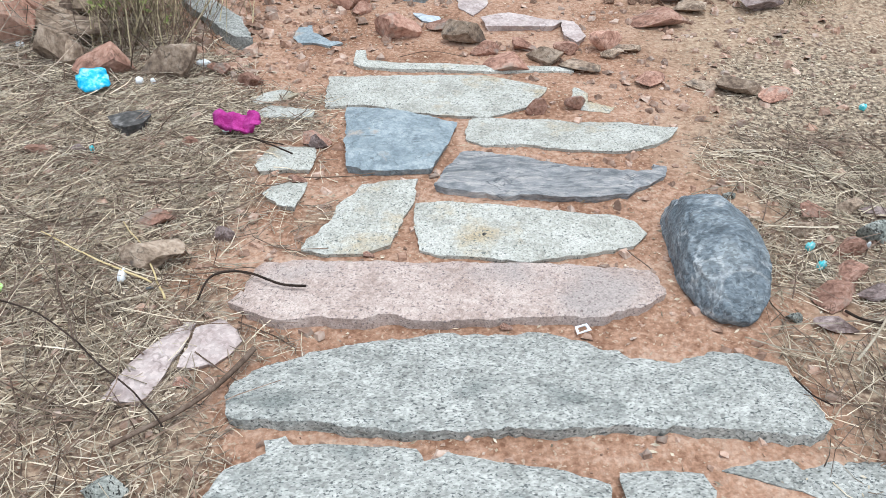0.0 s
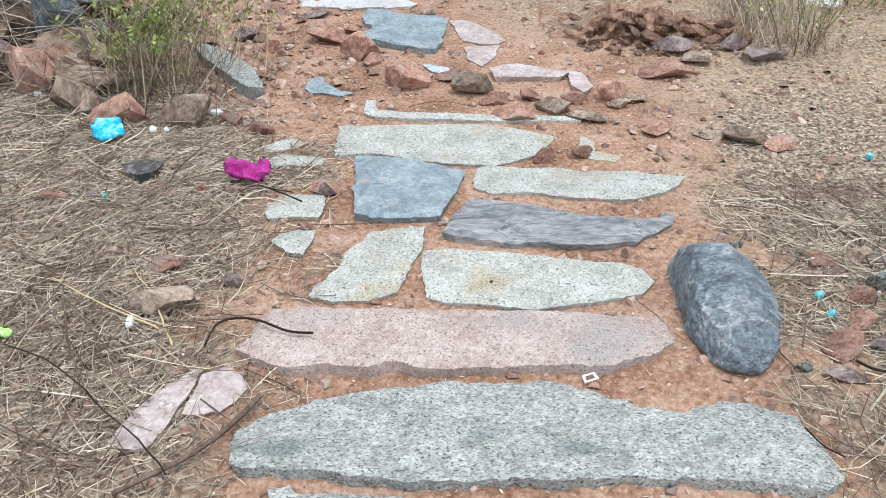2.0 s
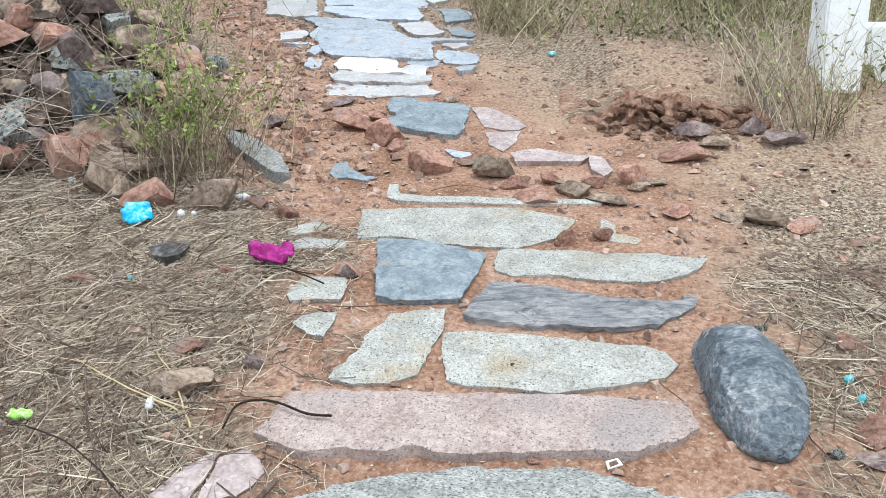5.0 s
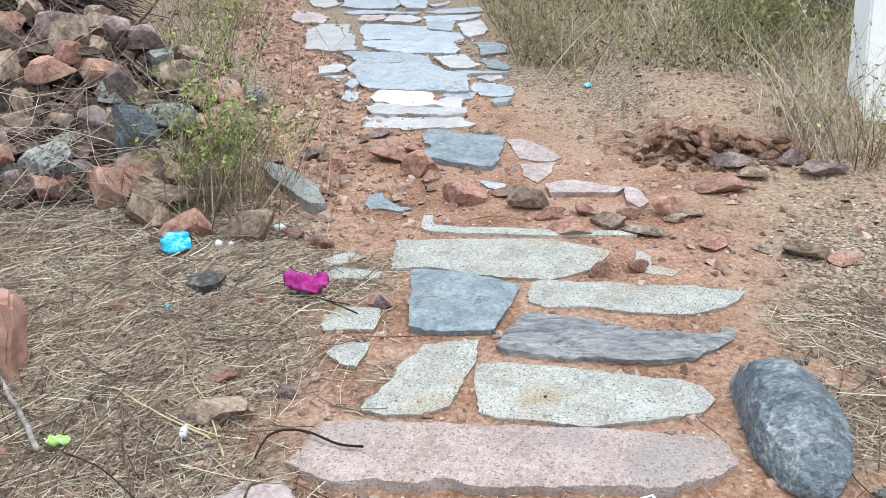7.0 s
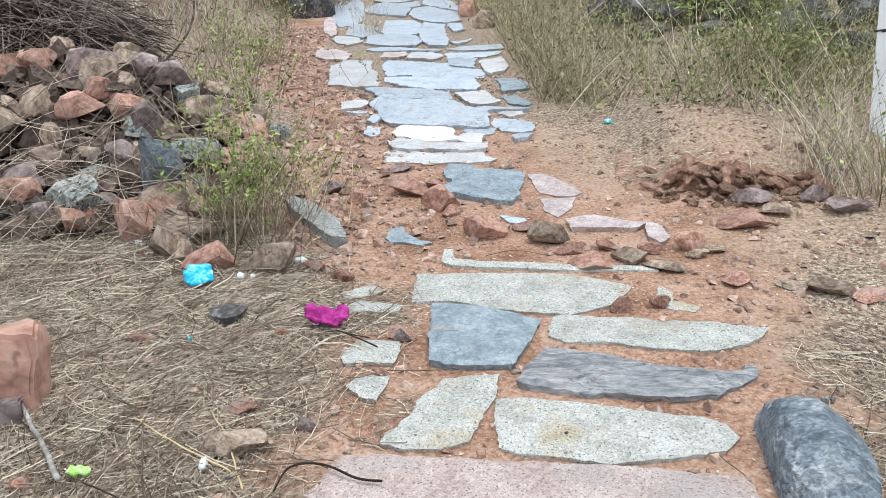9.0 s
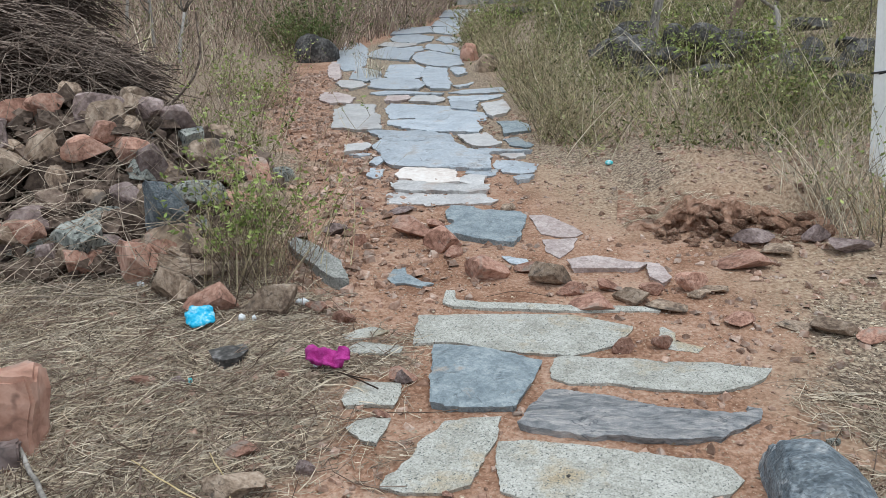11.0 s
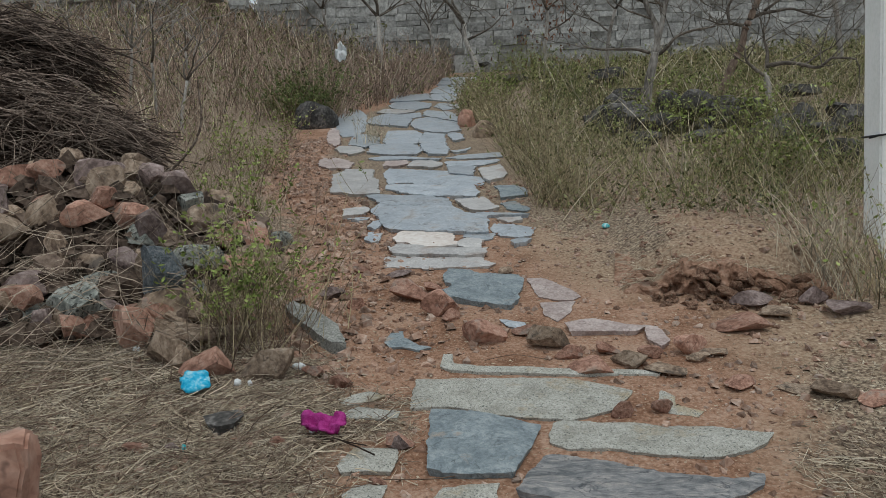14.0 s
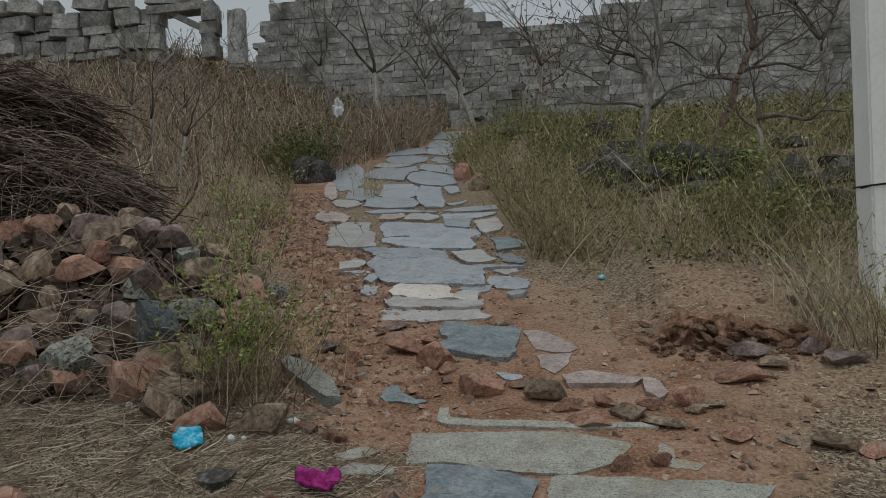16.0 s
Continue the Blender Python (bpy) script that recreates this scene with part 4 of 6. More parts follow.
for (x, y, z), w, h, mat, pick in (
    ((-1.89, 3.95, 1.17), 0.2, 0.22, ROCK_DARK, 3), ((-1.87, 3.95, 1.01), 0.18, 0.16, ROCK_BLACK, 1), ((-2.32, 4.10, 1.07), 0.24, 0.18, ROCK_GREY, 0),
    ((-2.62, 4.40, 1.19), 0.28, 0.16, ROCK_BROWN, 2), ((-3.24, 5.20, 1.70), 0.36, 0.28, ROCK_GREY, 3), ((-1.97, 3.90, 0.95), 0.2, 0.13, ROCK_RED, 1),
    ((-2.46, 4.90, 1.48), 0.2, 0.2, ROCK_DARK, 1), ((-2.17, 4.90, 1.41), 0.26, 0.14, ROCK_PURPLE, 2), ((-1.86, 4.30, 1.22), 0.26, 0.14, ROCK_GREY, 0),
    ((-3.22, 4.80, 1.67), 0.34, 0.22, ROCK_RED, 1), ((-2.65, 4.00, 1.11), 0.3, 0.22, ROCK_PURPLE, 2), ((-1.67, 3.70, 0.90), 0.24, 0.1, ROCK_BROWN, 2),
):
    rock(x, y, w, h, mat, "on the rubble heap", 0.0, 20, z - 0.5 * h, pick, "rubble heap")
slab("stone_slab", [(-1.33, 4.19), (-1.31, 4.29), (-1.13, 4.12), (-0.95, 3.88), (-0.85, 3.63), (-0.93, 3.66), (-1.13, 3.88)], GRANITE_BANDED, "pale grey slab leaning on the rubble", 0.12, 0.05, 0.02, 0.01, 0.03, 0.05, 0.01, "rubble heap", 95)

# dark broken rocks along the terrace among the shrubs
for spec in (
    (1.65, 18.02, 0.78, 0.43), (1.60, 13.79, 0.58, 0.33), (1.22, 10.80, 0.60, 0.41), (1.64, 10.47, 0.43, 0.32), (2.15, 11.25, 0.50, 0.37), (2.46, 10.64, 0.44, 0.29),
    (3.29, 12.16, 0.47, 0.22), (4.20, 13.27, 0.54, 0.23), (3.26, 9.52, 0.45, 0.26), (2.96, 8.02, 0.43, 0.22), (0.44, 23.33, 0.75, 0.39), (-0.40, 20.44, 0.58, 0.26),
    (1.31, 9.54, 0.37, 0.20), (2.02, 9.58, 0.40, 0.20), (-3.55, 30.65, 0.79, 0.39), (-1.63, 27.86, 0.59, 0.36), (2.76, 9.50, 0.45, 0.23),
):
    rock(spec[0], spec[1], spec[2], spec[3], ROCK_BLACK, "among the shrubs on the terrace", 0.0, base=land(spec[0], spec[1]) + 0.05, group="terrace rocks")


terrace_rng = random.Random(31)
for i in range(34):
    u = terrace_rng.random()
    x, y = 1.0 + 4.2 * u + terrace_rng.uniform(-0.2, 0.2), 11.4 - 1.5 * u + terrace_rng.uniform(-0.35, 0.35)
    w = terrace_rng.uniform(0.3, 0.62)
    rock(x, y, w, w * terrace_rng.uniform(0.5, 0.8), ROCK_BLACK, "in the broken terrace wall", 0.1, terrace_rng.uniform(0, 360), land(x, y) + terrace_rng.choice((0.0, 0.0, 0.2)), group="terrace rocks")


# ---- thin stuff: straw, twigs, stalks, leaves, pebbles ----
def strips(name, mat, root, mid, tip, radius, segs=3, taper=0.5):
    """Thin three-sided stalks along curves from root over mid to tip (arrays of places), as one mesh."""
    n = len(root)
    t = np.linspace(0, 1, segs + 1)[None, :, None]
    c = (1 - t) ** 2 * root[:, None] + 2 * t * (1 - t) * mid[:, None] + t**2 * tip[:, None]
    d = tip - root
    d /= np.linalg.norm(d, axis=1, keepdims=True) + 1e-9
    ref = np.where(np.abs(d[:, 2:3]) > 0.8, [[1.0, 0, 0]], [[0, 0, 1.0]])
    a = np.cross(d, ref)
    a /= np.linalg.norm(a, axis=1, keepdims=True) + 1e-9
    b = np.cross(d, a)
    r = radius[:, None, None] * (1 - (1 - taper) * t)
    rings = [c + r * (math.cos(q) * a[:, None] + math.sin(q) * b[:, None]) for q in (0.5, 2.6, 4.7)]
    v = np.stack(rings, 2).reshape(-1, 3)
    base = np.arange(n)[:, None, None] * (segs + 1) * 3 + np.arange(segs)[None, :, None] * 3
    faces = []
    for k in range(3):
        j = (k + 1) % 3
        faces.append(np.stack([base + k, base + j, base + 3 + j, base + 3 + k], -1).reshape(-1, 4))
    me = bpy.data.meshes.new(name)
    me.from_pydata(v.tolist(), [], np.concatenate(faces).tolist())
    me.materials.append(mat)
    return me


def leaves_mesh(name, mat, at_, along, width, rng):
    """Small folded leaves: four corners each, from at_ along the given way."""
    n = len(at_)
    side = np.cross(along, rng.normal(size=(n, 3)))
    side /= np.linalg.norm(side, axis=1, keepdims=True) + 1e-9
    w = width[:, None]
    v = np.stack([at_, at_ + along * 0.5 + side * w, at_ + along, at_ + along * 0.5 - side * w], 1).reshape(-1, 3)
    i = np.arange(n)[:, None] * 4
    me = bpy.data.meshes.new(name)
    me.from_pydata(v.tolist(), [], np.concatenate([np.concatenate([i, i + 1, i + 2], 1), np.concatenate([i, i + 2, i + 3], 1)]).tolist())
    me.materials.append(mat)
    return me


def heights(xy):
    return np.array([land(x, y) for x, y in xy])


def lying(name, mat, rng, xy, length, radius, lift, label, category, tilt=0.08, bend=0.15, segs=3):
    n = len(xy)
    a = rng.uniform(0, 2 * np.pi, n)
    L = length * rng.uniform(0.35, 1.0, n)
    d = np.stack([np.cos(a) * L / 2, np.sin(a) * L / 2], 1)
    p0, p1 = xy - d, xy + d
    z = lift * rng.uniform(0.1, 1, (2, n))
    tl = L * tilt * rng.normal(size=n)
    root = np.column_stack([p0, heights(p0) + z[0]])
    tip = np.column_stack([p1, heights(p1) + z[0] + np.abs(tl)])
    off = rng.normal(size=(n, 2)) * (L * bend)[:, None]
    pm = xy + off
    mid = np.column_stack([pm, heights(pm) + z[1] + 0.004])
    ob = new(name, strips(name, mat, root, mid, tip, radius * rng.uniform(0.5, 1.2, n), segs))
    return tagged(ob, label, category, kind="stuff")


rng = np.random.default_rng(4)


def litter_points(n, x0, x1, y0, y1, power=1.0):
    xy = rng.uniform((x0, y0), (x1, y1), (n, 2))
    left, right = (x0 if x0 < -2 else -99), (x1 if x1 > 1.5 else 99)
    keep = np.array([rng.random() < litter_at(x, y) ** power * clamp(min((x - left) / 0.8, (right - x) / 0.5, (y - y0) / 0.2)) and not (on_flag(x, y) and rng.random() < 0.93) for x, y in xy])
    return xy[keep]


STRAW_DULL = material("dull_brown_plant_scraps", [(0.13, 0.1, 0.078), (0.3, 0.24, 0.185), (0.46, 0.39, 0.31)], 8, 60, bump=0, fine_bump=0, vary=0.6, island=True)
near_right = litter_points(5200, 0.85, 1.9, 1.1, 2.75)
lying("straw_litter", STRAW, rng, np.concatenate([litter_points(19000, -3.4, -0.35, 1.0, 4.4), near_right]), 0.12, 0.0019, 0.022, "pale dry straw scattered over the soil", "straw", segs=2)
lying("plant_scraps", STRAW_DULL, rng, np.concatenate([litter_points(24000, -3.4, -0.35, 1.0, 4.5), litter_points(4200, 0.8, 2.0, 1.1, 2.9)]), 0.085, 0.002, 0.016, "short dull brown plant scraps over the soil", "plant scraps", segs=2)
lying("fine_straw", STRAW, rng, np.concatenate([litter_points(9000, -2.6, -0.35, 1.0, 3.6), litter_points(8000, 0.8, 2.8, 2.2, 5.0), litter_points(6500, 0.0, 2.6, 4.4, 6.6)]), 0.05, 0.0013, 0.01, "fine broken straw on the tan soil", "straw", segs=2)
lying("long_straw", STRAW, rng, np.concatenate([litter_points(1500, -3.4, -0.45, 1.0, 4.4), near_right[:260]]), 0.3, 0.0022, 0.035, "long bent straws lying on the litter", "straw", bend=0.2)
lying("twig_litter", TWIG, rng, np.concatenate([litter_points(2600, -3.4, -0.4, 1.0, 4.6), litter_points(500, 0.85, 2.0, 1.2, 2.9)]), 0.36, 0.0025, 0.03, "thin brown twigs scattered over the straw", "twigs", bend=0.16)
SOIL_CUT = material("cut_red_earth", [(0.15, 0.085, 0.055), (0.32, 0.19, 0.13), (0.45, 0.31, 0.23)], 7, 40, rough=0.95, bump=0.9, fine_bump=0.9, vary=0.1, stain=((0.3, 0.24, 0.17), 5, 0.2))


def earth_bank(x, y, width, height):
    """The broken edge of the bank: a crumbling face with hollows under a lip, its top running back into the slope."""
    holder = new("earth_bank")
    holder.matrix_basis = pose(x, y, SLOPE * y, 0, 0, -6)
    nu, nv = 150, 70
    hollows = ((0.27, 0.4, 0.04, 0.14, 0.09), (0.45, 0.36, 0.035, 0.2, 0.13), (0.56, 0.5, 0.03, 0.12, 0.08), (0.36, 0.3, 0.03, 0.1, 0.07), (0.7, 0.36, 0.05, 0.12, 0.06))
    bm = bmesh.new()
    rows_ = []
    for j in range(nv + 1):
        v = j / nv
        row = []
        for i in range(nu + 1):
            u = i / nu
            rise = height * math.exp(-(((u - 0.42) / (0.24 if u < 0.42 else 0.36)) ** 2) * 0.8) * (0.9 + 0.25 * noise.noise((u * 7, 3, 1)))
            face = min(1.0, v / 0.6)
            back = max(0.0, (v - 0.6) / 0.4)
            yy = 0.17 * face**1.2 + 0.6 * back
            zz = -0.1 + (rise + 0.08) * face**0.85 + SLOPE * yy - back * (rise - 0.06)
            dent = sum(d * math.exp(-(((u - a) / ru) ** 2 + ((face - b * 1.4) / rv) ** 2)) for a, b, ru, rv, d in hollows) * (1 - back)
            q = Vector(((u - 0.45) * width, yy, zz))
            lump = noise.noise(q * 7) + 0.6 * noise.noise(q * 17 + Vector((3, 1, 0))) + 0.4 * noise.noise(q * 41)
            crag = abs(noise.noise(q * 10 + Vector((7, 2, 5)))) + 0.5 * abs(noise.noise(q * 23))
            q.y += dent + (0.04 * lump - 0.07 * crag) * (1 - 0.75 * back)
            q.z += 0.03 * lump * (1 - 0.6 * back) - 0.4 * dent * (1 - face)
            row.append(bm.verts.new(q))
        rows_.append(row)
    for j in range(nv):
        for i in range(nu):
            bm.faces.new((rows_[j][i], rows_[j][i + 1], rows_[j + 1][i + 1], rows_[j + 1][i]))
    r = np.random.default_rng(12)
    top = [rows_[int(r.integers(int(nv * 0.58), nv))][int(r.integers(4, nu - 14))].co.copy() for _ in range(700)]
    part("core", bm, SOIL_CUT, holder)
    foot = np.array([tuple(c) for c in top]) + (0, 0, 0.006)
    a = r.uniform(0, 6.28, len(foot))
    d = np.column_stack([np.cos(a), np.sin(a), r.normal(0, 0.15, len(foot))]) * r.uniform(0.015, 0.06, (len(foot), 1))
    d[:, 2] -= np.where(foot[:, 1] < 0.16, 0.02, 0.0)
    straw = new("straw_cover", strips("straw_cover", STRAW, foot - d, foot + (0, 0, 0.012), foot + d, r.uniform(0.001, 0.002, len(foot)), 2))
    straw.parent = holder
    straw["kind"] = "stuff"
    rnd = random.Random(6)
    shapes = [chip_mesh("clod", SOIL_CUT, 70 + i, 1, 0.8, 0.7, 8, 2, 0.05) for i in range(5)]
    for _ in range(80):
        u, w = rnd.uniform(-0.35, 0.5), rnd.uniform(-0.9, 1.0)
        size = rnd.uniform(0.02, 0.09) * (1.0 if w > 0 else 1.3)
        ob = new("clod", rnd.choice(shapes))
        ob.parent = holder
        ob.matrix_basis = pose(u * width, -0.02 - 0.14 * w + rnd.uniform(-0.03, 0.03), -0.01 - 0.03 * w + (0.12 * -w if w < 0 else 0), rnd.uniform(-30, 30), rnd.uniform(-30, 30), rnd.uniform(0, 360)) @ Matrix.Diagonal((size * 1.3, size, size * 0.8, 1))
    return tagged(holder, "crumbling red earth bank with hollows under its lip", "earth bank")


earth_bank(0.98, 4.36, 1.15, 0.22)

FOOT = "at the foot of the rubble heap"
rock(-1.83, 3.84, 0.23, 0.13, ROCK_BROWN, FOOT, 0.1, group="rubble heap")
rock(-1.99, 3.79, 0.20, 0.14, ROCK_RED, FOOT, 0.1, group="rubble heap")
rock(-1.74, 3.98, 0.27, 0.15, ROCK_BROWN, FOOT, 0.0, group="rubble heap")
rock(-2.23, 3.88, 0.27, 0.17, ROCK_PURPLE, FOOT, 0.1, group="rubble heap")
rock(-2.40, 3.81, 0.25, 0.16, ROCK_BROWN, FOOT, 0.1, group="rubble heap")
rock(-2.66, 3.87, 0.27, 0.18, ROCK_GREY, FOOT, 0.1, group="rubble heap")
rock(-1.63, 3.52, 0.15, 0.13, ROCK_BROWN, FOOT, 0.1, group="rubble heap")
rock(-2.08, 4.16, 0.28, 0.19, ROCK_RED, FOOT, 0.0, group="rubble heap")
rock(-2.50, 4.21, 0.29, 0.19, ROCK_BROWN, FOOT, 0.0, group="rubble heap")
rock(-0.95, 3.42, 0.10, 0.05, ROCK_RED, FOOT, 0.1, group="rubble heap")
lying("long_stalks", STRAW_DULL, rng, rng.uniform((-3.6, 3.35), (-1.45, 4.15), (240, 2)), 0.8, 0.0027, 0.13, "long dry stalks lying at the foot of the rubble", "dry stalks", 0.1, 0.1)
lying("loose_brush", STRAW_DULL, rng, rng.uniform((-3.8, 3.5), (-1.7, 4.9), (230, 2)), 0.9, 0.003, 0.42, "loose brown brush lying over the rubble", "twigs", 0.25, 0.12)
chaff_xy = np.concatenate([litter_points(22000, -3.2, -0.35, 1.0, 4.4, 0.7), litter_points(14000, 0.75, 2.6, 1.2, 5.0, 0.7), rng.uniform((-1.2, 1.2), (1.6, 7.5), (4500, 2))])
ch = np.column_stack([chaff_xy, heights(chaff_xy) + rng.uniform(0.002, 0.012, len(chaff_xy))])
way = rng.normal(size=(len(ch), 3)) * (0.012, 0.012, 0.003)
tagged(new("chaff", leaves_mesh("chaff", STRAW, ch, way, rng.uniform(0.0015, 0.005, len(ch)), rng)), "fine dry leaf scraps and chaff on the soil", "chaff", kind="stuff")


def pebbles(name, mat, n, spots, lo, hi, label, above=None):
    """Many tiny broken stones in one mesh."""
    base = [Vector(c) for c in ((-0.5, -0.4, 0), (0.45, -0.5, 0), (0.5, 0.42, 0), (-0.42, 0.5, 0), (-0.36, -0.3, 0.5), (0.3, -0.36, 0.42), (0.38, 0.3, 0.55), (-0.28, 0.36, 0.4))]
    tri = [(0, 1, 5, 4), (1, 2, 6, 5), (2, 3, 7, 6), (3, 0, 4, 7), (4, 5, 6, 7)]
    verts, faces = [], []
    for k in range(n):
        x, y = spots[k]
        s, a = lo + (hi - lo) * rng.random() ** 3, rng.uniform(0, 6.28)
        m = Matrix.Rotation(a, 3, "Z") @ Matrix.Diagonal((s, s * rng.uniform(0.6, 1), s * rng.uniform(0.6, 1.2)))
        turn_ = Euler(rng.normal(size=3) * (0.3 if above is None else 0.45)).to_matrix()
        o, i0 = Vector((x, y, land(x, y) + (above(x, y) * rng.uniform(0.5, 0.85) if above else 0) - 0.1 * s)), len(verts)
        verts += [tuple(o + turn_ @ (m @ (c + Vector(rng.normal(size=3) * 0.09)))) for c in base]
        faces += [tuple(i0 + q for q in f) for f in tri]
    me = bpy.data.meshes.new(name)
    me.from_pydata(verts, [], faces)
    me.materials.append(mat)
    return tagged(new(name, me), label, "pebbles", kind="stuff")


PEBBLE = material("mixed_pebbles", [(0.22, 0.13, 0.09), (0.36, 0.24, 0.18), (0.45, 0.36, 0.3)], 6, 40, bump=0.2, fine_bump=0.3, vary=0.4, island=True)
# shade of the heap's gaps, put into the colour of its fill stones
PEBBLE_GAP_SHADE = material("gap_shaded_rubble", [(0.05, 0.037, 0.03), (0.11, 0.08, 0.062), (0.19, 0.145, 0.115)], 6, 30, bump=0.4, fine_bump=0.5, vary=0.45, island=True)
edge_spots = np.column_stack([rng.normal(0, 0.26, 3200), rng.uniform(3.4, 11.5, 3200)])
edge_spots[:, 0] += [path_middle(v) - path_half(v) - 0.2 for v in edge_spots[:, 1]]
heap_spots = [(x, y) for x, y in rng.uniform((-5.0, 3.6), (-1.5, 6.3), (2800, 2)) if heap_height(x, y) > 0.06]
pebbles("rubble", PEBBLE_GAP_SHADE, len(heap_spots), heap_spots, 0.06, 0.2, "small broken stones filling the rubble heap, coloured dark as gap shade", heap_height)
pebbles("gravel", PEBBLE, 3200, edge_spots, 0.012, 0.075, "loose red-brown gravel along the path edge")
pebbles("pebbles", PEBBLE, 9000, [p for p in rng.uniform((-2.0, 1.2), (2.4, 8.0), (11500, 2)) if not on_flag(*p)][:9000], 0.005, 0.045, "small loose pebbles on the red soil")


# ---- single sticks and blades lying on the ground ----
def tube(bm, pts, radii, sides=6):
    """A round branch through the given places."""
    rings = []
    for i, p in enumerate(pts):
        d = (pts[min(i + 1, len(pts) - 1)] - pts[max(i - 1, 0)]).normalized()
        a = d.cross(Vector((0, 0, 1)) if abs(d.z) < 0.9 else Vector((1, 0, 0))).normalized()
        b = d.cross(a)
        rings.append([bm.verts.new(p + (a * math.cos(q) + b * math.sin(q)) * radii[i]) for q in (2 * math.pi * k / sides for k in range(sides))])
    for r0, r1 in zip(rings, rings[1:]):
        for k in range(sides):
            bm.faces.new((r0[k], r0[(k + 1) % sides], r1[(k + 1) % sides], r1[k]))
    bm.faces.new(rings[0][::-1])
    bm.faces.new(rings[-1])


def smooth_line(pts, steps=5):
    out = []
    for i in range(len(pts) - 1):
        p0, p1, p2, p3 = pts[max(i - 1, 0)], pts[i], pts[i + 1], pts[min(i + 2, len(pts) - 1)]
        for k in range(steps):
            t = k / steps
            out.append(0.5 * ((2 * p1) + (p2 - p0) * t + (2 * p0 - 5 * p1 + 4 * p2 - p3) * t * t + (3 * p1 - p0 - 3 * p2 + p3) * t**3))
    return out + [pts[-1]]


def stick(name, line, r0, r1, mat, label, lift=0.012, category="stick", group="sticks on the ground"):
    pts = smooth_line([Vector((x, y, land(x, y) + lift + 0.012 + max(r0, r1))) for x, y in line])
    n = len(pts)
    pts = [p + Vector((noise.noise(p * 14), noise.noise(p * 14 + Vector((5, 0, 0))), 0)) * 0.006 for p in pts]
    o = pts[0].copy()
    bm = bmesh.new()
    tube(bm, [p - o for p in pts], [r0 + (r1 - r0) * i / (n - 1) for i in range(n)])
    ob = mesh_object(name, bm, mat)
    ob.location = o
    return tagged(ob, label, category, group, "thing")


# dark twigs on the ground; also the painted shade inside the brushwood stack
DARK_TWIG = material("near_black_twig", [(0.02, 0.015, 0.012), (0.055, 0.038, 0.03)], 12, 60, bump=0, fine_bump=0.3, vary=0.2)
YELLOW_BLADE = material("yellow_dry_blade", [(0.48, 0.37, 0.18), (0.64, 0.52, 0.3)], 12, 60, bump=0, fine_bump=0.2, vary=0.1)
stick("stick", [(-0.75, 1.44), (-0.64, 1.52), (-0.55, 1.61), (-0.51, 1.68), (-0.48, 1.74)], 0.005642, 0.00806, TWIG, "long bent brown stick beside the granite slab")
stick("twig", [(-0.67, 1.91), (-0.66, 2), (-0.62, 2.03), (-0.54, 2.02), (-0.45, 1.98), (-0.38, 1.97)], 0.003224, 0.003627, DARK_TWIG, "curved black twig lying over the pink slab", 0.03)
stick("twig", [(-1.22, 1.92), (-1.08, 1.85), (-0.95, 1.76), (-0.86, 1.68), (-0.74, 1.58), (-0.64, 1.48)], 0.002418, 0.002418, DARK_TWIG, "long thin dark twig on straw", 0.03)
stick("twig", [(-1.19, 1.86), (-1.18, 2), (-1.17, 2.14), (-1.17, 2.2)], 0.0022568, 0.002015, TWIG, "thin reddish twig on straw", 0.03)
stick("twig", [(-1.17, 2.18), (-1.06, 1.95), (-0.98, 1.82), (-0.94, 1.74)], 0.003224, 0.002418, TWIG, "thin reddish twig on straw", 0.02)
stick("twig", [(-1.14, 2.12), (-0.99, 1.97), (-0.89, 1.86), (-0.8, 1.77)], 0.0022568, 0.001612, TWIG, "thin brown twig on straw", 0.02)
stick("dry_blade", [(-1.22, 2.22), (-1.08, 2.13), (-0.96, 2.07), (-0.82, 2)], 0.0018, 0.0034, YELLOW_BLADE, "long yellow dry grass blade", 0.02, "grass blade")
stick("dry_blade", [(-0.99, 2.28), (-0.89, 2.15), (-0.82, 2.03), (-0.76, 1.93)], 0.0016, 0.0034, YELLOW_BLADE, "long yellow dry grass blade", 0.02, "grass blade")
stick("stick", [(-1.85, 2.48), (-1.69, 2.33), (-1.54, 2.18), (-1.41, 2.05), (-1.3, 1.93)], 0.006448, 0.008866, BARK, "pale grey stick lying in straw", 0.02)
stick("twig", [(-0.67, 2.78), (-0.59, 2.73), (-0.53, 2.68)], 0.002418, 0.003224, DARK_TWIG, "short dark twig on a pale slab", 0.025)
stick("twig", [(-0.71, 2.8), (-0.64, 2.77), (-0.57, 2.75)], 0.002418, 0.002418, DARK_TWIG, "short dark twig on a pale slab", 0.025)
stick("twig", [(-0.47, 2.53), (-0.37, 2.54), (-0.28, 2.55), (-0.23, 2.56)], 0.0022568, 0.001612, TWIG, "thin brown twig beside a slab", 0.025)
stick("twig", [(0.55, 2.16), (0.58, 2.11), (0.6, 2.07)], 0.0017732, 0.001612, TWIG, "thin brown twig on red soil", 0.01)
stick("twig", [(0.86, 1.64), (0.88, 1.58), (0.92, 1.55)], 0.002418, 0.001612, DARK_TWIG, "thin dark twig on straw", 0.02)
stick("twig", [(1.08, 1.87), (1.11, 1.84), (1.17, 1.82)], 0.00403, 0.003224, DARK_TWIG, "dark stick lying in straw", 0.02)
stick("twig", [(1.03, 1.68), (1.1, 1.75), (1.18, 1.84)], 0.00403, 0.003224, STRAW, "pale dry stalk lying in straw", 0.03)
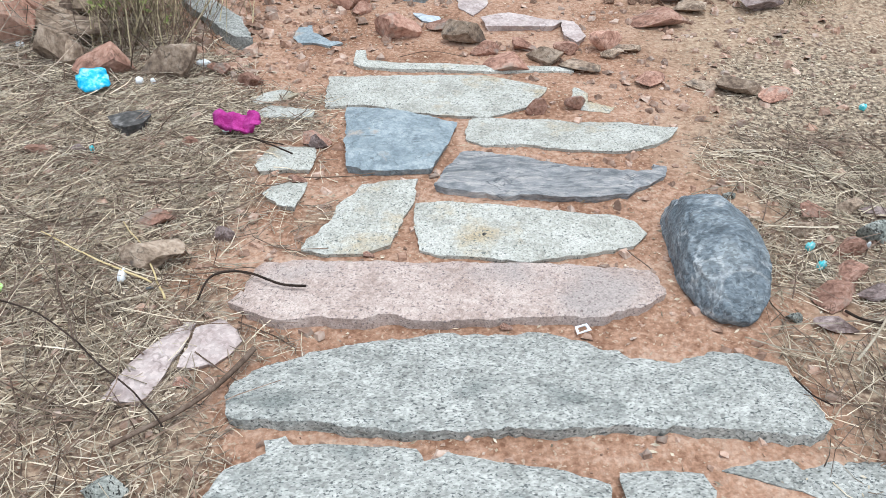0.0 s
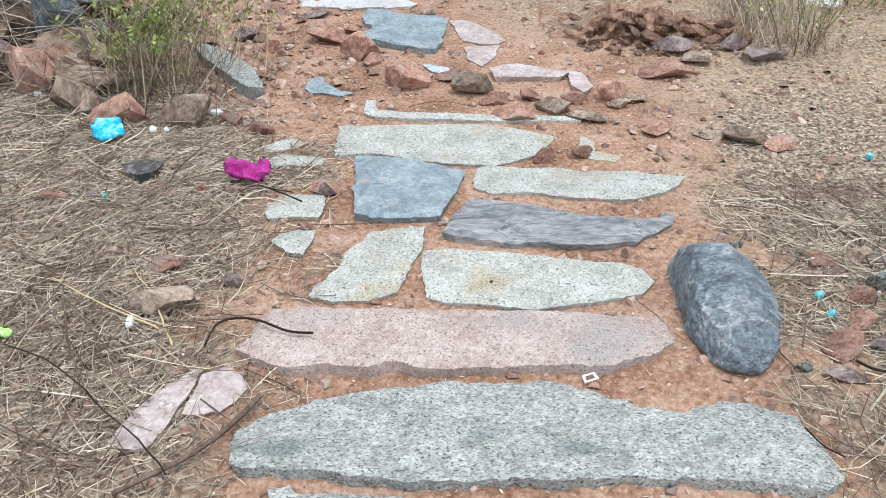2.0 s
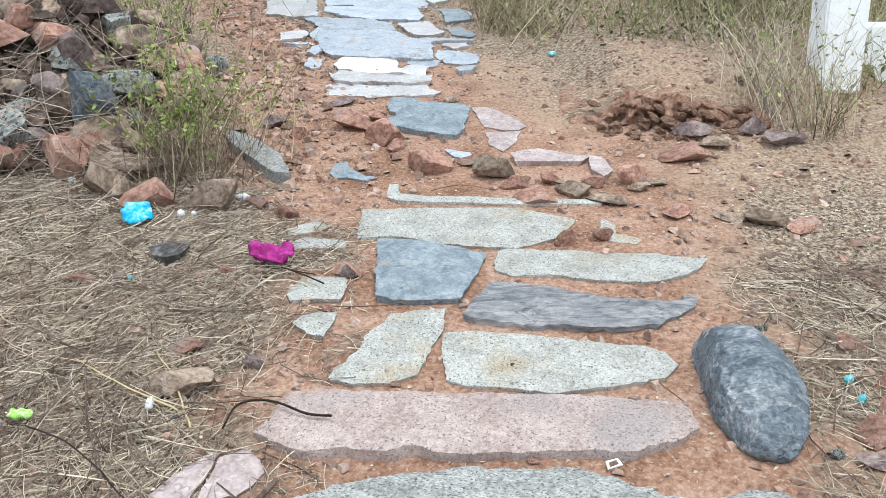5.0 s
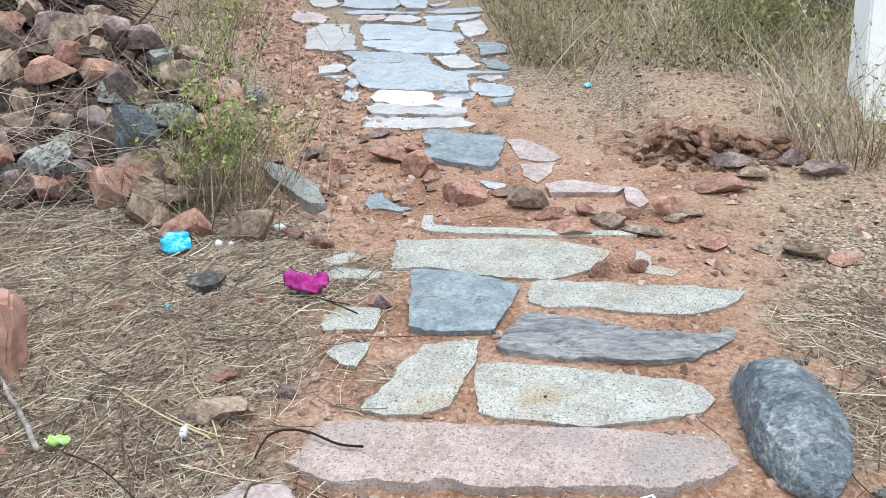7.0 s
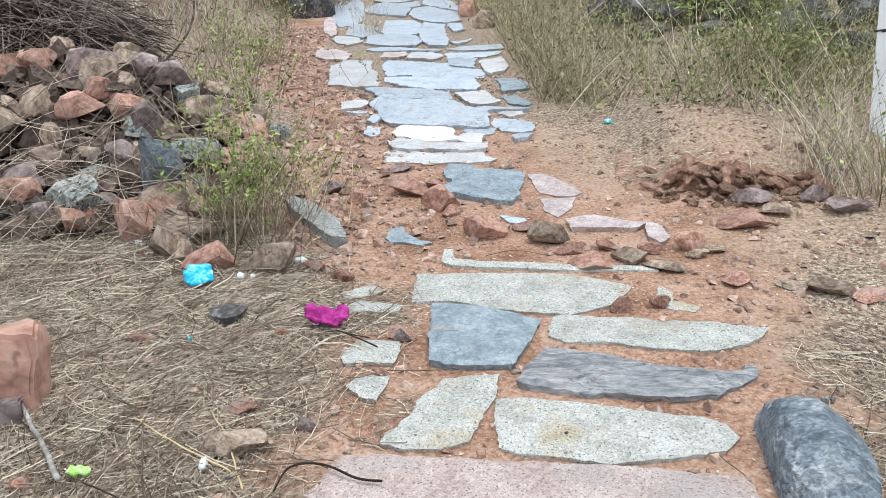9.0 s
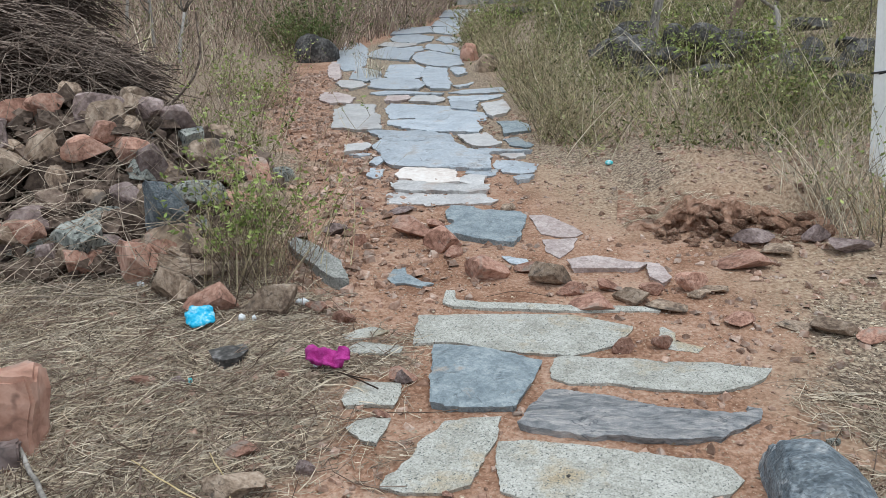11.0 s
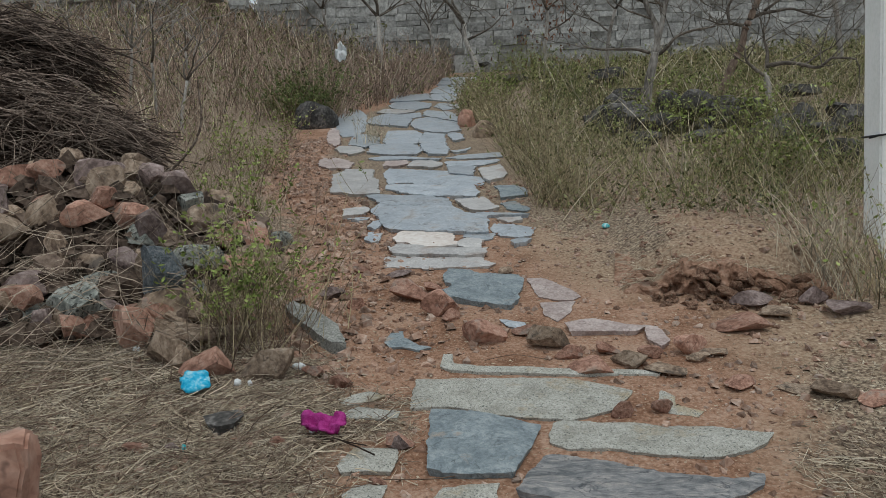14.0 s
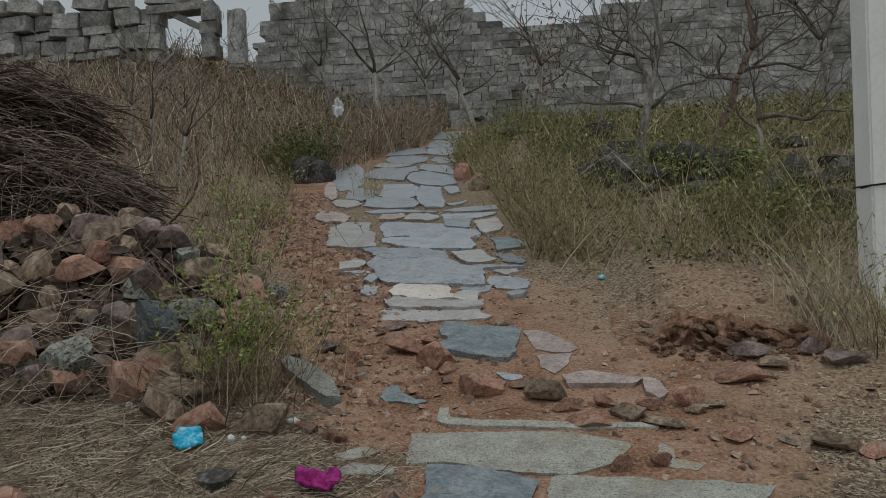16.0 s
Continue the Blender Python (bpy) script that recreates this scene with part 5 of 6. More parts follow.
stick("twig", [(0.96, 1.69), (0.94, 1.62), (0.94, 1.58), (0.98, 1.62)], 0.002418, 0.002418, TWIG, "curled brown twig on straw", 0.03)
stick("twig", [(-0.19, 3.54), (-0.06, 3.6), (0.08, 3.55)], 0.001612, 0.001612, TWIG, "thin brown twig on red soil", 0.01)


# ---- litter left by visitors ----
def crumpled(name, x, y, w, h, mat, label, category, tilt=25, lift=0.02, seed=0, deep=0.022, turn=0.0):
    """A creased film or cloth, folded back on itself so that it has two layers."""
    bm = bmesh.new()
    nx, ny = 16, 12
    layers = []
    for side in (1, -1):
        rows_ = []
        for j in range(ny + 1):
            row = []
            for i in range(nx + 1):
                u, v = i / nx - 0.5, j / ny - 0.5
                way_, far_ = math.atan2(v, u), 2 * max(abs(u), abs(v)) / max(1e-6, 2 * math.hypot(u, v))
                shrink = far_ * (1.02 + 0.36 * noise.noise((1.3 * math.cos(way_), 1.3 * math.sin(way_), seed + 9)) + 0.07 * noise.noise((5 * math.cos(way_), 5 * math.sin(way_), seed)))
                edge = min(0.5 - abs(u), 0.5 - abs(v)) * 2
                z = deep * (noise.noise((u * 3.3, v * 3.3, seed)) + 0.6 * abs(noise.noise((u * 7, v * 7, seed + 3)))) + side * 0.012 * min(1.0, edge * 3) ** 0.5
                row.append(bm.verts.new((u * w * shrink, v * h * shrink, z)))
            rows_.append(row)
        layers.append(rows_)
        for j in range(ny):
            for i in range(nx):
                q = (rows_[j][i], rows_[j][i + 1], rows_[j + 1][i + 1], rows_[j + 1][i])
                bm.faces.new(q if side > 0 else q[::-1])
    bmesh.ops.remove_doubles(bm, verts=bm.verts, dist=1e-5)
    ob = mesh_object(name, bm, mat)
    ob.matrix_basis = pose(x, y, land(x, y) + lift, tilt, 0, turn)
    return tagged(ob, label, category, "litter", "thing")



crumpled("plastic_wrapper", *(-1.42, 3.23, 0.14, 0.11), BLUE_FILM, "crumpled bright blue plastic wrapper on straw", "wrapper", 40, 0.06, 1, turn=10)
crumpled("cloth_scrap", *(-0.76, 2.87, 0.17, 0.10), MAGENTA, "crumpled magenta cloth scrap on straw", "cloth", 42, 0.06, 7, 0.05)
crumpled("plastic_wrapper", *(-1.27, 1.98, 0.07, 0.04), GREEN_FILM, "small lime green wrapper on straw", "wrapper", 15, 0.03, 3, 0.01)
for spec, mat, words in (
    ((-1.26, 3.30, 0.05, 0.04), WHITE_FILM, "white"), ((-1.04, 3.48, 0.08, 0.04), WHITE_FILM, "white"), ((-1.90, 3.64, 0.06, 0.03), WHITE_FILM, "white"), ((-0.92, 2.04, 0.03, 0.05), WHITE_FILM, "white"),
    ((1.11, 2.19, 0.04, 0.02), CYAN_FILM, "cyan"), ((1.11, 2.10, 0.04, 0.02), CYAN_FILM, "cyan"), ((1.64, 3.06, 0.04, 0.02), CYAN_FILM, "cyan"), ((-0.81, 2.88, 0.03, 0.02), WHITE_FILM, "white"),
    ((1.29, 2.20, 0.02, 0.01), WHITE_FILM, "white"), ((0.55, 5.91, 0.08, 0.06), CYAN_FILM, "cyan"), ((-1.20, 3.29, 0.03, 0.02), WHITE_FILM, "white"), ((-1.26, 2.75, 0.02, 0.02), CYAN_FILM, "cyan"),
):
    crumpled("plastic_scrap", spec[0], spec[1], spec[2] * 0.7, spec[3] * 0.9, mat, "small torn " + words + " plastic scrap", "plastic scrap", 20, 0.02, len(words) + int(spec[0] * 50), 0.008)


def ring_scrap(x, y):
    """A flat square frame torn from packaging."""
    bm = bmesh.new()
    outer = [(-0.02, -0.014), (0.021, -0.011), (0.018, 0.015), (-0.016, 0.014)]
    for z in (0, 0.003):
        for k in (1, 0.62):
            for a, b in outer:
                bm.verts.new((a * k, b * k, z + 0.004 * math.sin(40 * a)))
    v = list(bm.verts)
    for i in range(4):
        j = (i + 1) % 4
        bm.faces.new((v[8 + i], v[8 + j], v[12 + j], v[12 + i]))
        bm.faces.new((v[i], v[4 + i], v[4 + j], v[j]))
        bm.faces.new((v[i], v[j], v[8 + j], v[8 + i]))
        bm.faces.new((v[4 + i], v[12 + i], v[12 + j], v[4 + j]))
    ob = mesh_object("packaging_ring", bm, WHITE_FILM, smooth=False)
    ob.matrix_basis = pose(x, y, land(x, y) + 0.016, 12, 0, 15)
    return tagged(ob, "white square ring torn from packaging", "plastic scrap", "litter", "thing")


ring_scrap(0.37, 1.83)
for x, y, mat, words in ((0.13, 2.25, ROCK_BLACK, "dark round"), (-0.83, 2.00, ROCK_DARK, "small blue-grey"), (-0.87, 2.17, ROCK_PURPLE, "small purple")):
    ob = new("pebble", CHIPS[mat][3])
    ob.matrix_basis = pose(x, y, land(x, y) + 0.012, 0, 0, 30) @ Matrix.Diagonal((0.022, 0.02, 0.016, 1))
    tagged(ob, words + " pebble on the path", "pebble", "loose rocks", "thing")


# ---- shrubs, weeds and grass ----
def unit_up(rng, n, lean):
    d = rng.normal(size=(n, 3)) * lean
    d[:, 2] = 1
    return d / np.linalg.norm(d, axis=1, keepdims=True)


def stalks(name, mat, rng, xy, lo, hi, radius, lean, base=None, segs=4, taper=0.3):
    n = len(xy)
    root = np.column_stack([xy, (heights(xy) if base is None else base) - 0.02])
    h = (lo + (hi - lo) * rng.random(n) ** 1.5)[:, None]
    h *= np.array([[(0.6 + 0.75 * clamp(0.5 + 0.9 * noise.noise((a * 1.1, b * 1.1, 6)))) * (1 if a > path_middle(b) else 0.4 + 0.6 * clamp((b - 5) / 7 + clamp((-a - 3.2) / 2)))] for a, b in xy]) if base is None else 1.0
    d = unit_up(rng, n, lean)
    tip = root + d * h + rng.normal(size=(n, 3)) * h * (0.2, 0.2, 0.05)
    mid = root + d * h * 0.55 + rng.normal(size=(n, 3)) * h * (0.06, 0.06, 0.0)
    thick = radius * rng.uniform(0.5, 1.3, n)
    if base is None:
        thick *= np.maximum(1.0, xy[:, 1] / 6.0)
    return strips(name, mat, root, mid, tip, thick, segs, taper), root, mid, tip


def leaf_points(rng, root, mid, tip, per, lo=0.25):
    k = rng.integers(0, len(root), per)
    t = rng.uniform(lo, 1, per)[:, None]
    return (1 - t) ** 2 * root[k] + 2 * t * (1 - t) * mid[k] + t**2 * tip[k]


def bush(x, y, height, spread, n, leaves, leaf_size, stem_mat, leaf_mat, label, seed, radius=0.003, lean=0.4, name="bush", category="bush"):
    """A shrub of many thin stems from one foot, with side twigs and single leaves."""
    r = np.random.default_rng(seed)
    z = land(x, y)
    holder = new(name)
    holder.location = (x, y, z)
    xy = r.normal(size=(n, 2)) * spread * 0.22
    me, root, mid, tip = stalks("stems", stem_mat, r, xy, height * 0.4, height * 1.05, radius, lean, np.zeros(n))
    ob = tagged(new("stalk_mass", me), kind="stuff")
    ob.parent = holder
    m = n * 2
    a = leaf_points(r, root, mid, tip, m, 0.3)
    d = unit_up(r, m, 0.9) * height * r.uniform(0.1, 0.35, (m, 1))
    ob = tagged(new("twig_mass", strips("twigs", stem_mat, a, a + d * 0.5 + r.normal(size=(m, 3)) * 0.02 * height, a + d, np.full(m, radius * 0.5), 3)), kind="stuff")
    ob.parent = holder
    if leaves:
        b = leaf_points(r, a, a + d * 0.5, a + d, leaves, 0.2)
        w = r.normal(size=(leaves, 3)) * (1, 1, 0.7)
        w = w / np.linalg.norm(w, axis=1, keepdims=True) * leaf_size * r.uniform(0.5, 1.2, (leaves, 1))
        ob = tagged(new("foliage", leaves_mesh("foliage", leaf_mat, b, w, np.linalg.norm(w, axis=1) * 0.24, r)), kind="stuff")
        ob.parent = holder
    return tagged(holder, label, category, "shrubs", "thing")


LEAF_FRESH = material("fresh_yellow_green_leaf", [(0.14, 0.19, 0.05), (0.27, 0.33, 0.1), (0.42, 0.46, 0.18)], 4, 40, rough=0.6, bump=0, fine_bump=0, vary=0.4, island=True)
WEED_GREEN = material("olive_weed_stem", [(0.08, 0.075, 0.035), (0.16, 0.145, 0.065), (0.28, 0.25, 0.13)], 4, 40, bump=0, fine_bump=0, vary=0.4, island=True)
WEED_RED = material("reddish_dead_stalk", [(0.13, 0.09, 0.07), (0.29, 0.21, 0.165), (0.46, 0.37, 0.29)], 3, 40, bump=0, fine_bump=0, vary=0.7, island=True)
STALK_PALE = material("bleached_stalk", [(0.35, 0.3, 0.21), (0.5, 0.44, 0.33), (0.62, 0.56, 0.45)], 3, 40, bump=0, fine_bump=0, vary=0.7, island=True)

bush(-1.36, 3.7, 0.92, 0.45, 60, 1300, 0.032, WEED, LEAF_FRESH, "leafy green weed bush beside the rubble heap", 3, 0.003, 0.3)
bush(-1.28, 3.66, 0.5, 0.5, 60, 0, 0.04, TWIG, LEAF_FRESH, "leafless brown twigs at the foot of the weed bush", 17, 0.0026, 0.6)
bush(-1.18, 3.95, 0.72, 0.6, 48, 320, 0.03, WEED, LEAF_FRESH, "thin weed bush with a few green leaves", 4, 0.0026, 0.45)
bush(-1.57, 3.95, 0.55, 0.4, 40, 220, 0.04, WEED, LEAF_FRESH, "thin weed bush with a few green leaves", 5, 0.0028, 0.45)
bush(-2.27, 5.83, 0.6, 0.6, 80, 420, 0.04, WEED_GREEN, LEAF_FRESH, "leafy green weeds on the slope", 6)
bush(-2.96, 8.80, 0.6, 0.8, 90, 420, 0.045, WEED, LEAF_FRESH, "leafy green weeds on the slope", 7)
bush(-3.80, 9.75, 0.7, 0.8, 90, 500, 0.045, WEED, LEAF_FRESH, "leafy green weeds on the slope", 8)
bush(-3.50, 11.14, 0.6, 0.8, 80, 360, 0.045, WEED_RED, LEAF_FRESH, "leafy green weeds on the slope", 9)
bush(-3.72, 13.60, 1.15, 1.0, 160, 2600, 0.06, WEED_GREEN, LEAF, "dense dark green bush beside the path", 10, 0.005, 0.5)
bush(-4.44, 14.20, 0.9, 1.0, 90, 700, 0.06, WEED_GREEN, LEAF, "dark green bush on the slope", 11, 0.005, 0.5)
bush(-2.17, 10.79, 0.55, 0.5, 40, 30, 0.03, STALK_PALE, LEAF, "thin bleached weed between paving slabs", 12, 0.004, 0.35)
bush(1.69, 4.40, 0.75, 0.5, 60, 120, 0.03, STALK_PALE, LEAF_FRESH, "tall dry weed beside the white pillar", 13, 0.003, 0.35)
bush(1.60, 4.64, 0.6, 0.5, 60, 90, 0.03, STALK_PALE, LEAF_FRESH, "dry weed on the bank edge", 14, 0.003, 0.4)
bush(1.78, 4.22, 0.6, 0.4, 50, 120, 0.03, WEED, LEAF_FRESH, "dry weed beside the white pillar", 15, 0.003, 0.4)
for i, (x, y) in enumerate(((-0.60, 16.30), (-0.04, 19.75), (0.58, 17.44), (0.88, 14.51), (-0.61, 26.19), (2.52, 14.82), (3.26, 16.01), (2.64, 10.52), (1.66, 10.54), (2.39, 7.24), (1.92, 7.08), (-0.70, 13.74), (0.48, 25.30), (2.41, 23.70))):
    bush(x, y, (0.62 if x > 0.8 else 0.95) + 0.3 * ((i * 5) % 3) / 2, 1.3, 90, 650, 0.05, WEED_GREEN, LEAF_FRESH if i % 3 else LEAF, "green leafy shrub among dry grass", 30 + i, 0.004, 0.45)


def field(n, inside, x0, x1, y0, y1, near=1.0):
    """Random places in a stretch of the plan, denser towards the path's foot."""
    y = y0 + (y1 - y0) * rng.random(n) ** (1 + near)
    x = rng.uniform(x0, x1, n)
    keep = np.array([inside(a, b) for a, b in zip(x, y)])
    keep &= np.array([noise.noise((a * 0.9, b * 0.9, 12)) + 0.5 * noise.noise((a * 2.6, b * 2.6, 3)) > rng.uniform(-0.75, 0.25) and not (abs(a + 3.9) < 0.9 and 9.5 < b < 13.6) and not (a > 1.1 and 9.2 < b < 11.0 and rng.random() < 0.8) and (a > -1 or b > 10.5 or a < -4.2 or rng.random() < 0.4) for a, b in zip(x, y)])
    return np.column_stack([x, y])[keep]


def right_field(x, y):
    front = 6.1 - 0.6 * clamp((x - 0.4) / 1.6) * 1.6 if x < 2.2 else 4.9
    return x > path_middle(y) + path_half(y) + (0.1 if y < 6.6 else 0.0) + 0.15 * noise.noise((y * 2, 0, 0)) and y > front + 0.25 * noise.noise((x * 3, 1, 0)) and x < 2.5 + 0.42 * y


def left_field(x, y):
    return x < path_middle(y) - path_half(y) - (0.45 if y < 13 else 0.1) - 0.35 * noise.noise((y * 1.5, 3, 0)) and x > -2.5 - 0.62 * y and y > 6.0 + 0.5 * clamp((-x - 2) / 2)


xy = field(15000, right_field, 0.0, 13.0, 4.8, 27.0, 0.9)
edge_y = 6.6 + 12 * rng.random(1600) ** 1.4
xy = np.concatenate([xy, np.column_stack([[path_middle(v) + path_half(v) - 0.02 + 0.5 * rng.random() for v in edge_y], edge_y])])
me, gr, gm, gt = stalks("dry_grass", WEED, rng, xy, 0.15, 0.72, 0.0027, 0.55)
tagged(new("dry_grass", me), "dense dry grass and stalks on the slope", "dry grass", kind="stuff")
xy = field(8500, right_field, 0.0, 13.0, 4.8, 27.0, 0.9)
me, hr, hm, ht = stalks("green_grass", GRASS, rng, xy, 0.15, 0.65, 0.0027, 0.55)
tagged(new("green_grass", me), "half-dry olive grass on the slope", "grass", kind="stuff")
xy = field(2600, right_field, 0.0, 13.0, 4.8, 20.0, 0.9)
me, *_ = stalks("pale_stalks", STALK_PALE, rng, xy, 0.3, 1.0, 0.0034, 0.45)
tagged(new("pale_stalks", me), "bleached tall stalks among the grass", "dry stalks", kind="stuff")
b = np.concatenate([leaf_points(rng, gr, gm, gt, 12000, 0.2), leaf_points(rng, hr, hm, ht, 26000, 0.2)])
w = rng.normal(size=b.shape)
w = w / np.linalg.norm(w, axis=1, keepdims=True) * (rng.uniform(0.02, 0.06, len(b)) * np.maximum(1, b[:, 1] / 8))[:, None]
tagged(new("weed_leaves", leaves_mesh("weed_leaves", GRASS, b, w, np.linalg.norm(w, axis=1) * 0.2, rng)), "small dull green leaves among the grass", "leaves", kind="stuff")

xy = field(23000, left_field, -20.0, -1.2, 5.8, 29.0, 0.5)
edge_y = 13.2 + 13 * rng.random(900)
xy = np.concatenate([xy, np.column_stack([[path_middle(v) - path_half(v) - 0.05 - 0.9 * rng.random() for v in edge_y], edge_y])])
me, lr, lm_, lt = stalks("dead_weeds", WEED_RED, rng, xy, 0.2, 1.15, 0.0034, 0.33)
tagged(new("dead_weeds", me), "reddish-brown dead weeds on the hillside", "dry weeds", kind="stuff")
xy = field(4200, left_field, -20.0, -1.2, 5.8, 29.0, 0.5)
me, kr, km, kt = stalks("pale_weeds", STALK_PALE, rng, xy, 0.3, 1.3, 0.004, 0.33)
tagged(new("pale_weeds", me), "straw-coloured dry weeds on the hillside", "dry weeds", kind="stuff")


def side_twigs(name, mat, root, mid, tip, count, length, radius, label):
    """Fine twigs off the stalks of a stand of weeds."""
    a = leaf_points(rng, root, mid, tip, count, 0.3)
    d = unit_up(rng, count, 0.9) * length * rng.uniform(0.3, 1.0, (count, 1))
    me = strips(name, mat, a, a + d * 0.5 + rng.normal(size=(count, 3)) * 0.1 * length, a + d, radius * np.maximum(1.0, a[:, 1] / 7.0), 2)
    return tagged(new(name, me), label, "dry twigs", kind="stuff")


side_twigs("weed_twigs", WEED_RED, lr, lm_, lt, 20000, 0.3, 0.0017, "fine reddish twigs of the dead weeds")
side_twigs("grass_sprays", WEED, gr, gm, gt, 16000, 0.2, 0.0015, "fine dry sprays of the slope grass")
side_twigs("green_sprays", GRASS, hr, hm, ht, 12000, 0.2, 0.0016, "fine olive sprays of the slope grass")
b = np.concatenate([leaf_points(rng, lr, lm_, lt, 9000, 0.2), leaf_points(rng, kr, km, kt, 7000, 0.2)])
w = rng.normal(size=b.shape)
w = w / np.linalg.norm(w, axis=1, keepdims=True) * (rng.uniform(0.02, 0.06, len(b)) * np.maximum(1, b[:, 1] / 8))[:, None]
tagged(new("hillside_leaves", leaves_mesh("hillside_leaves", GRASS, b, w, np.linalg.norm(w, axis=1) * 0.2, rng)), "small withered leaves on the hillside weeds", "leaves", kind="stuff")

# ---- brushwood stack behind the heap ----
# lighter brown for the lit outer sticks of the stack, and its hanging branch
TWIG_PALE = material("pale_brown_branch", [(0.06, 0.045, 0.037), (0.17, 0.13, 0.105), (0.36, 0.295, 0.245)], 10, 60, bump=0, fine_bump=0.3, vary=0.6, island=True)


def bundle(r, n, centre, half_length, radius, droop, thin):
    """Crooked sticks that run along x round a centre line, thinner towards the right end."""
    u = r.uniform(-1, 1, n)
    ang, rad = r.uniform(0, 2 * np.pi, n), np.sqrt(r.random(n))
    size = np.where(u > 0.1, 1.0 - thin * (u - 0.1), 1.0) * (1 + 0.15 * np.sin(9 * ang))
    c = np.column_stack([u * half_length, np.cos(ang) * rad * radius * size, np.sin(ang) * rad * radius * size - droop * np.maximum(0, u) ** 1.5]) + centre
    d = np.column_stack([np.ones(n), r.normal(0, 0.3, n), -0.1 - 0.3 * np.maximum(0, u) + r.normal(0, 0.24, n)]) * r.uniform(0.12, 0.5, (n, 1))
    return c - d, c + np.column_stack([r.normal(0, 0.08, n), r.normal(0, 0.08, n), 0.05 + r.normal(0, 0.12, n)]), c + d


def brushwood(x, y, z):
    r = np.random.default_rng(8)
    holder = new("brushwood_stack")
    holder.location = (x, y, z)
    # the near-black inner sticks paint the shade between the pale outer ones
    sets = (
        ("upper_brush", TWIG_PALE, bundle(r, 520, (-0.1, 0.25, 0.6), 0.8, 0.33, 0.12, 0.45), 0.003, 0.0085),
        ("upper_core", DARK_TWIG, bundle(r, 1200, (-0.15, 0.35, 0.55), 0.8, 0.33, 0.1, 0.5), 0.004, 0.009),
        ("lower_brush", TWIG_PALE, bundle(r, 850, (0.25, -0.25, -0.08), 1.15, 0.42, 0.2, 0.75), 0.003, 0.008),
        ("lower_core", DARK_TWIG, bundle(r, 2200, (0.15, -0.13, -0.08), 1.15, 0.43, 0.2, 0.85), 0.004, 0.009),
    )
    for name, mat, (a, m, b), r0, r1 in sets:
        ob = new(name, strips(name, mat, a, m, b, r.uniform(r0, r1, len(a)), 4, 0.5))
        ob["kind"] = "stuff"
        ob.parent = holder
    n = 130
    a = np.column_stack([r.uniform(0.2, 1.35, n), r.uniform(-0.8, -0.2, n), r.uniform(-0.7, 0.0, n)])
    d = np.column_stack([r.normal(0.1, 0.35, n), r.normal(0, 0.2, n), r.normal(0.05, 0.35, n)])
    ob = new("stray_brush", strips("stray_brush", TWIG_PALE, a - d * 0.6, a + r.normal(size=(n, 3)) * 0.16, a + d * 0.8, r.uniform(0.0018, 0.0042, n), 5, 0.4))
    ob["kind"] = "stuff"
    ob.parent = holder
    return tagged(holder, "large stack of dark dry brushwood on the rubble", "brushwood stack")


brushwood(-4.5, 6.3, 2.3)



def bent_branch(line, r0, r1, label):
    """A crooked branch that hangs out of the stack to the ground."""
    pts = smooth_line([Vector(q) for q in line], 6)
    o = pts[-1].copy()
    n = len(pts)
    bm = bmesh.new()
    tube(bm, [q - o + Vector((noise.noise(q * 6), 0, noise.noise(q * 6 + Vector((4, 0, 0))))) * 0.012 for q in pts], [r0 + (r1 - r0) * i / (n - 1) for i in range(n)], 7)
    ob = mesh_object("branch", bm, TWIG_PALE)
    ob.location = o
    return tagged(ob, label, "branch", "", "thing")


bent_branch([(-2.5, 5.9, 2.46), (-2.49, 5.9, 2.24), (-2.52, 5.9, 2.05), (-2.65, 5.9, 1.87), (-2.83, 5.9, 1.75), (-3.04, 5.9, 1.69)], 0.006, 0.014, "bent brown branch hanging out of the brushwood")

# ---- bare trees ----
BARK_DARK = material("dark_branch_bark", [(0.07, 0.06, 0.05), (0.14, 0.12, 0.1), (0.24, 0.21, 0.18)], 3, 25, bump=0.4, fine_bump=0.4, vary=0.15)


def branch(rnd, start, way, length, radius, out, level, most, kids=None):
    """Grows one crooked branch and its side branches into lists by level."""
    n = 7 if level < 2 else 5
    pts, radii, d = [start.copy()], [radius], way.normalized()
    for i in range(n):
        d = (d + Vector((rnd.gauss(0, 1), rnd.gauss(0, 1), rnd.gauss(0, 0.6))) * (0.09 if level == 0 else 0.2) + Vector((0, 0, 0.06 if level else 0.02))).normalized()
        pts.append(pts[-1] + d * length / n)
        radii.append(radius * (1 - (0.4 if level == 0 else 0.8) * (i + 1) / n))
    out[level].append((pts, radii))
    if level >= most:
        return
    for _ in range((kids or (3, 5, 4))[min(level, 2)]):
        i = rnd.randint(5 if level == 0 else 2, n)
        a = rnd.uniform(0, 2 * math.pi)
        side = Vector((math.cos(a), math.sin(a), rnd.uniform(0.0, 0.8)))
        branch(rnd, pts[i], d * 0.5 + side, length * rnd.uniform(0.5, 0.8), radii[i] * 0.6, out, level + 1, most, kids)


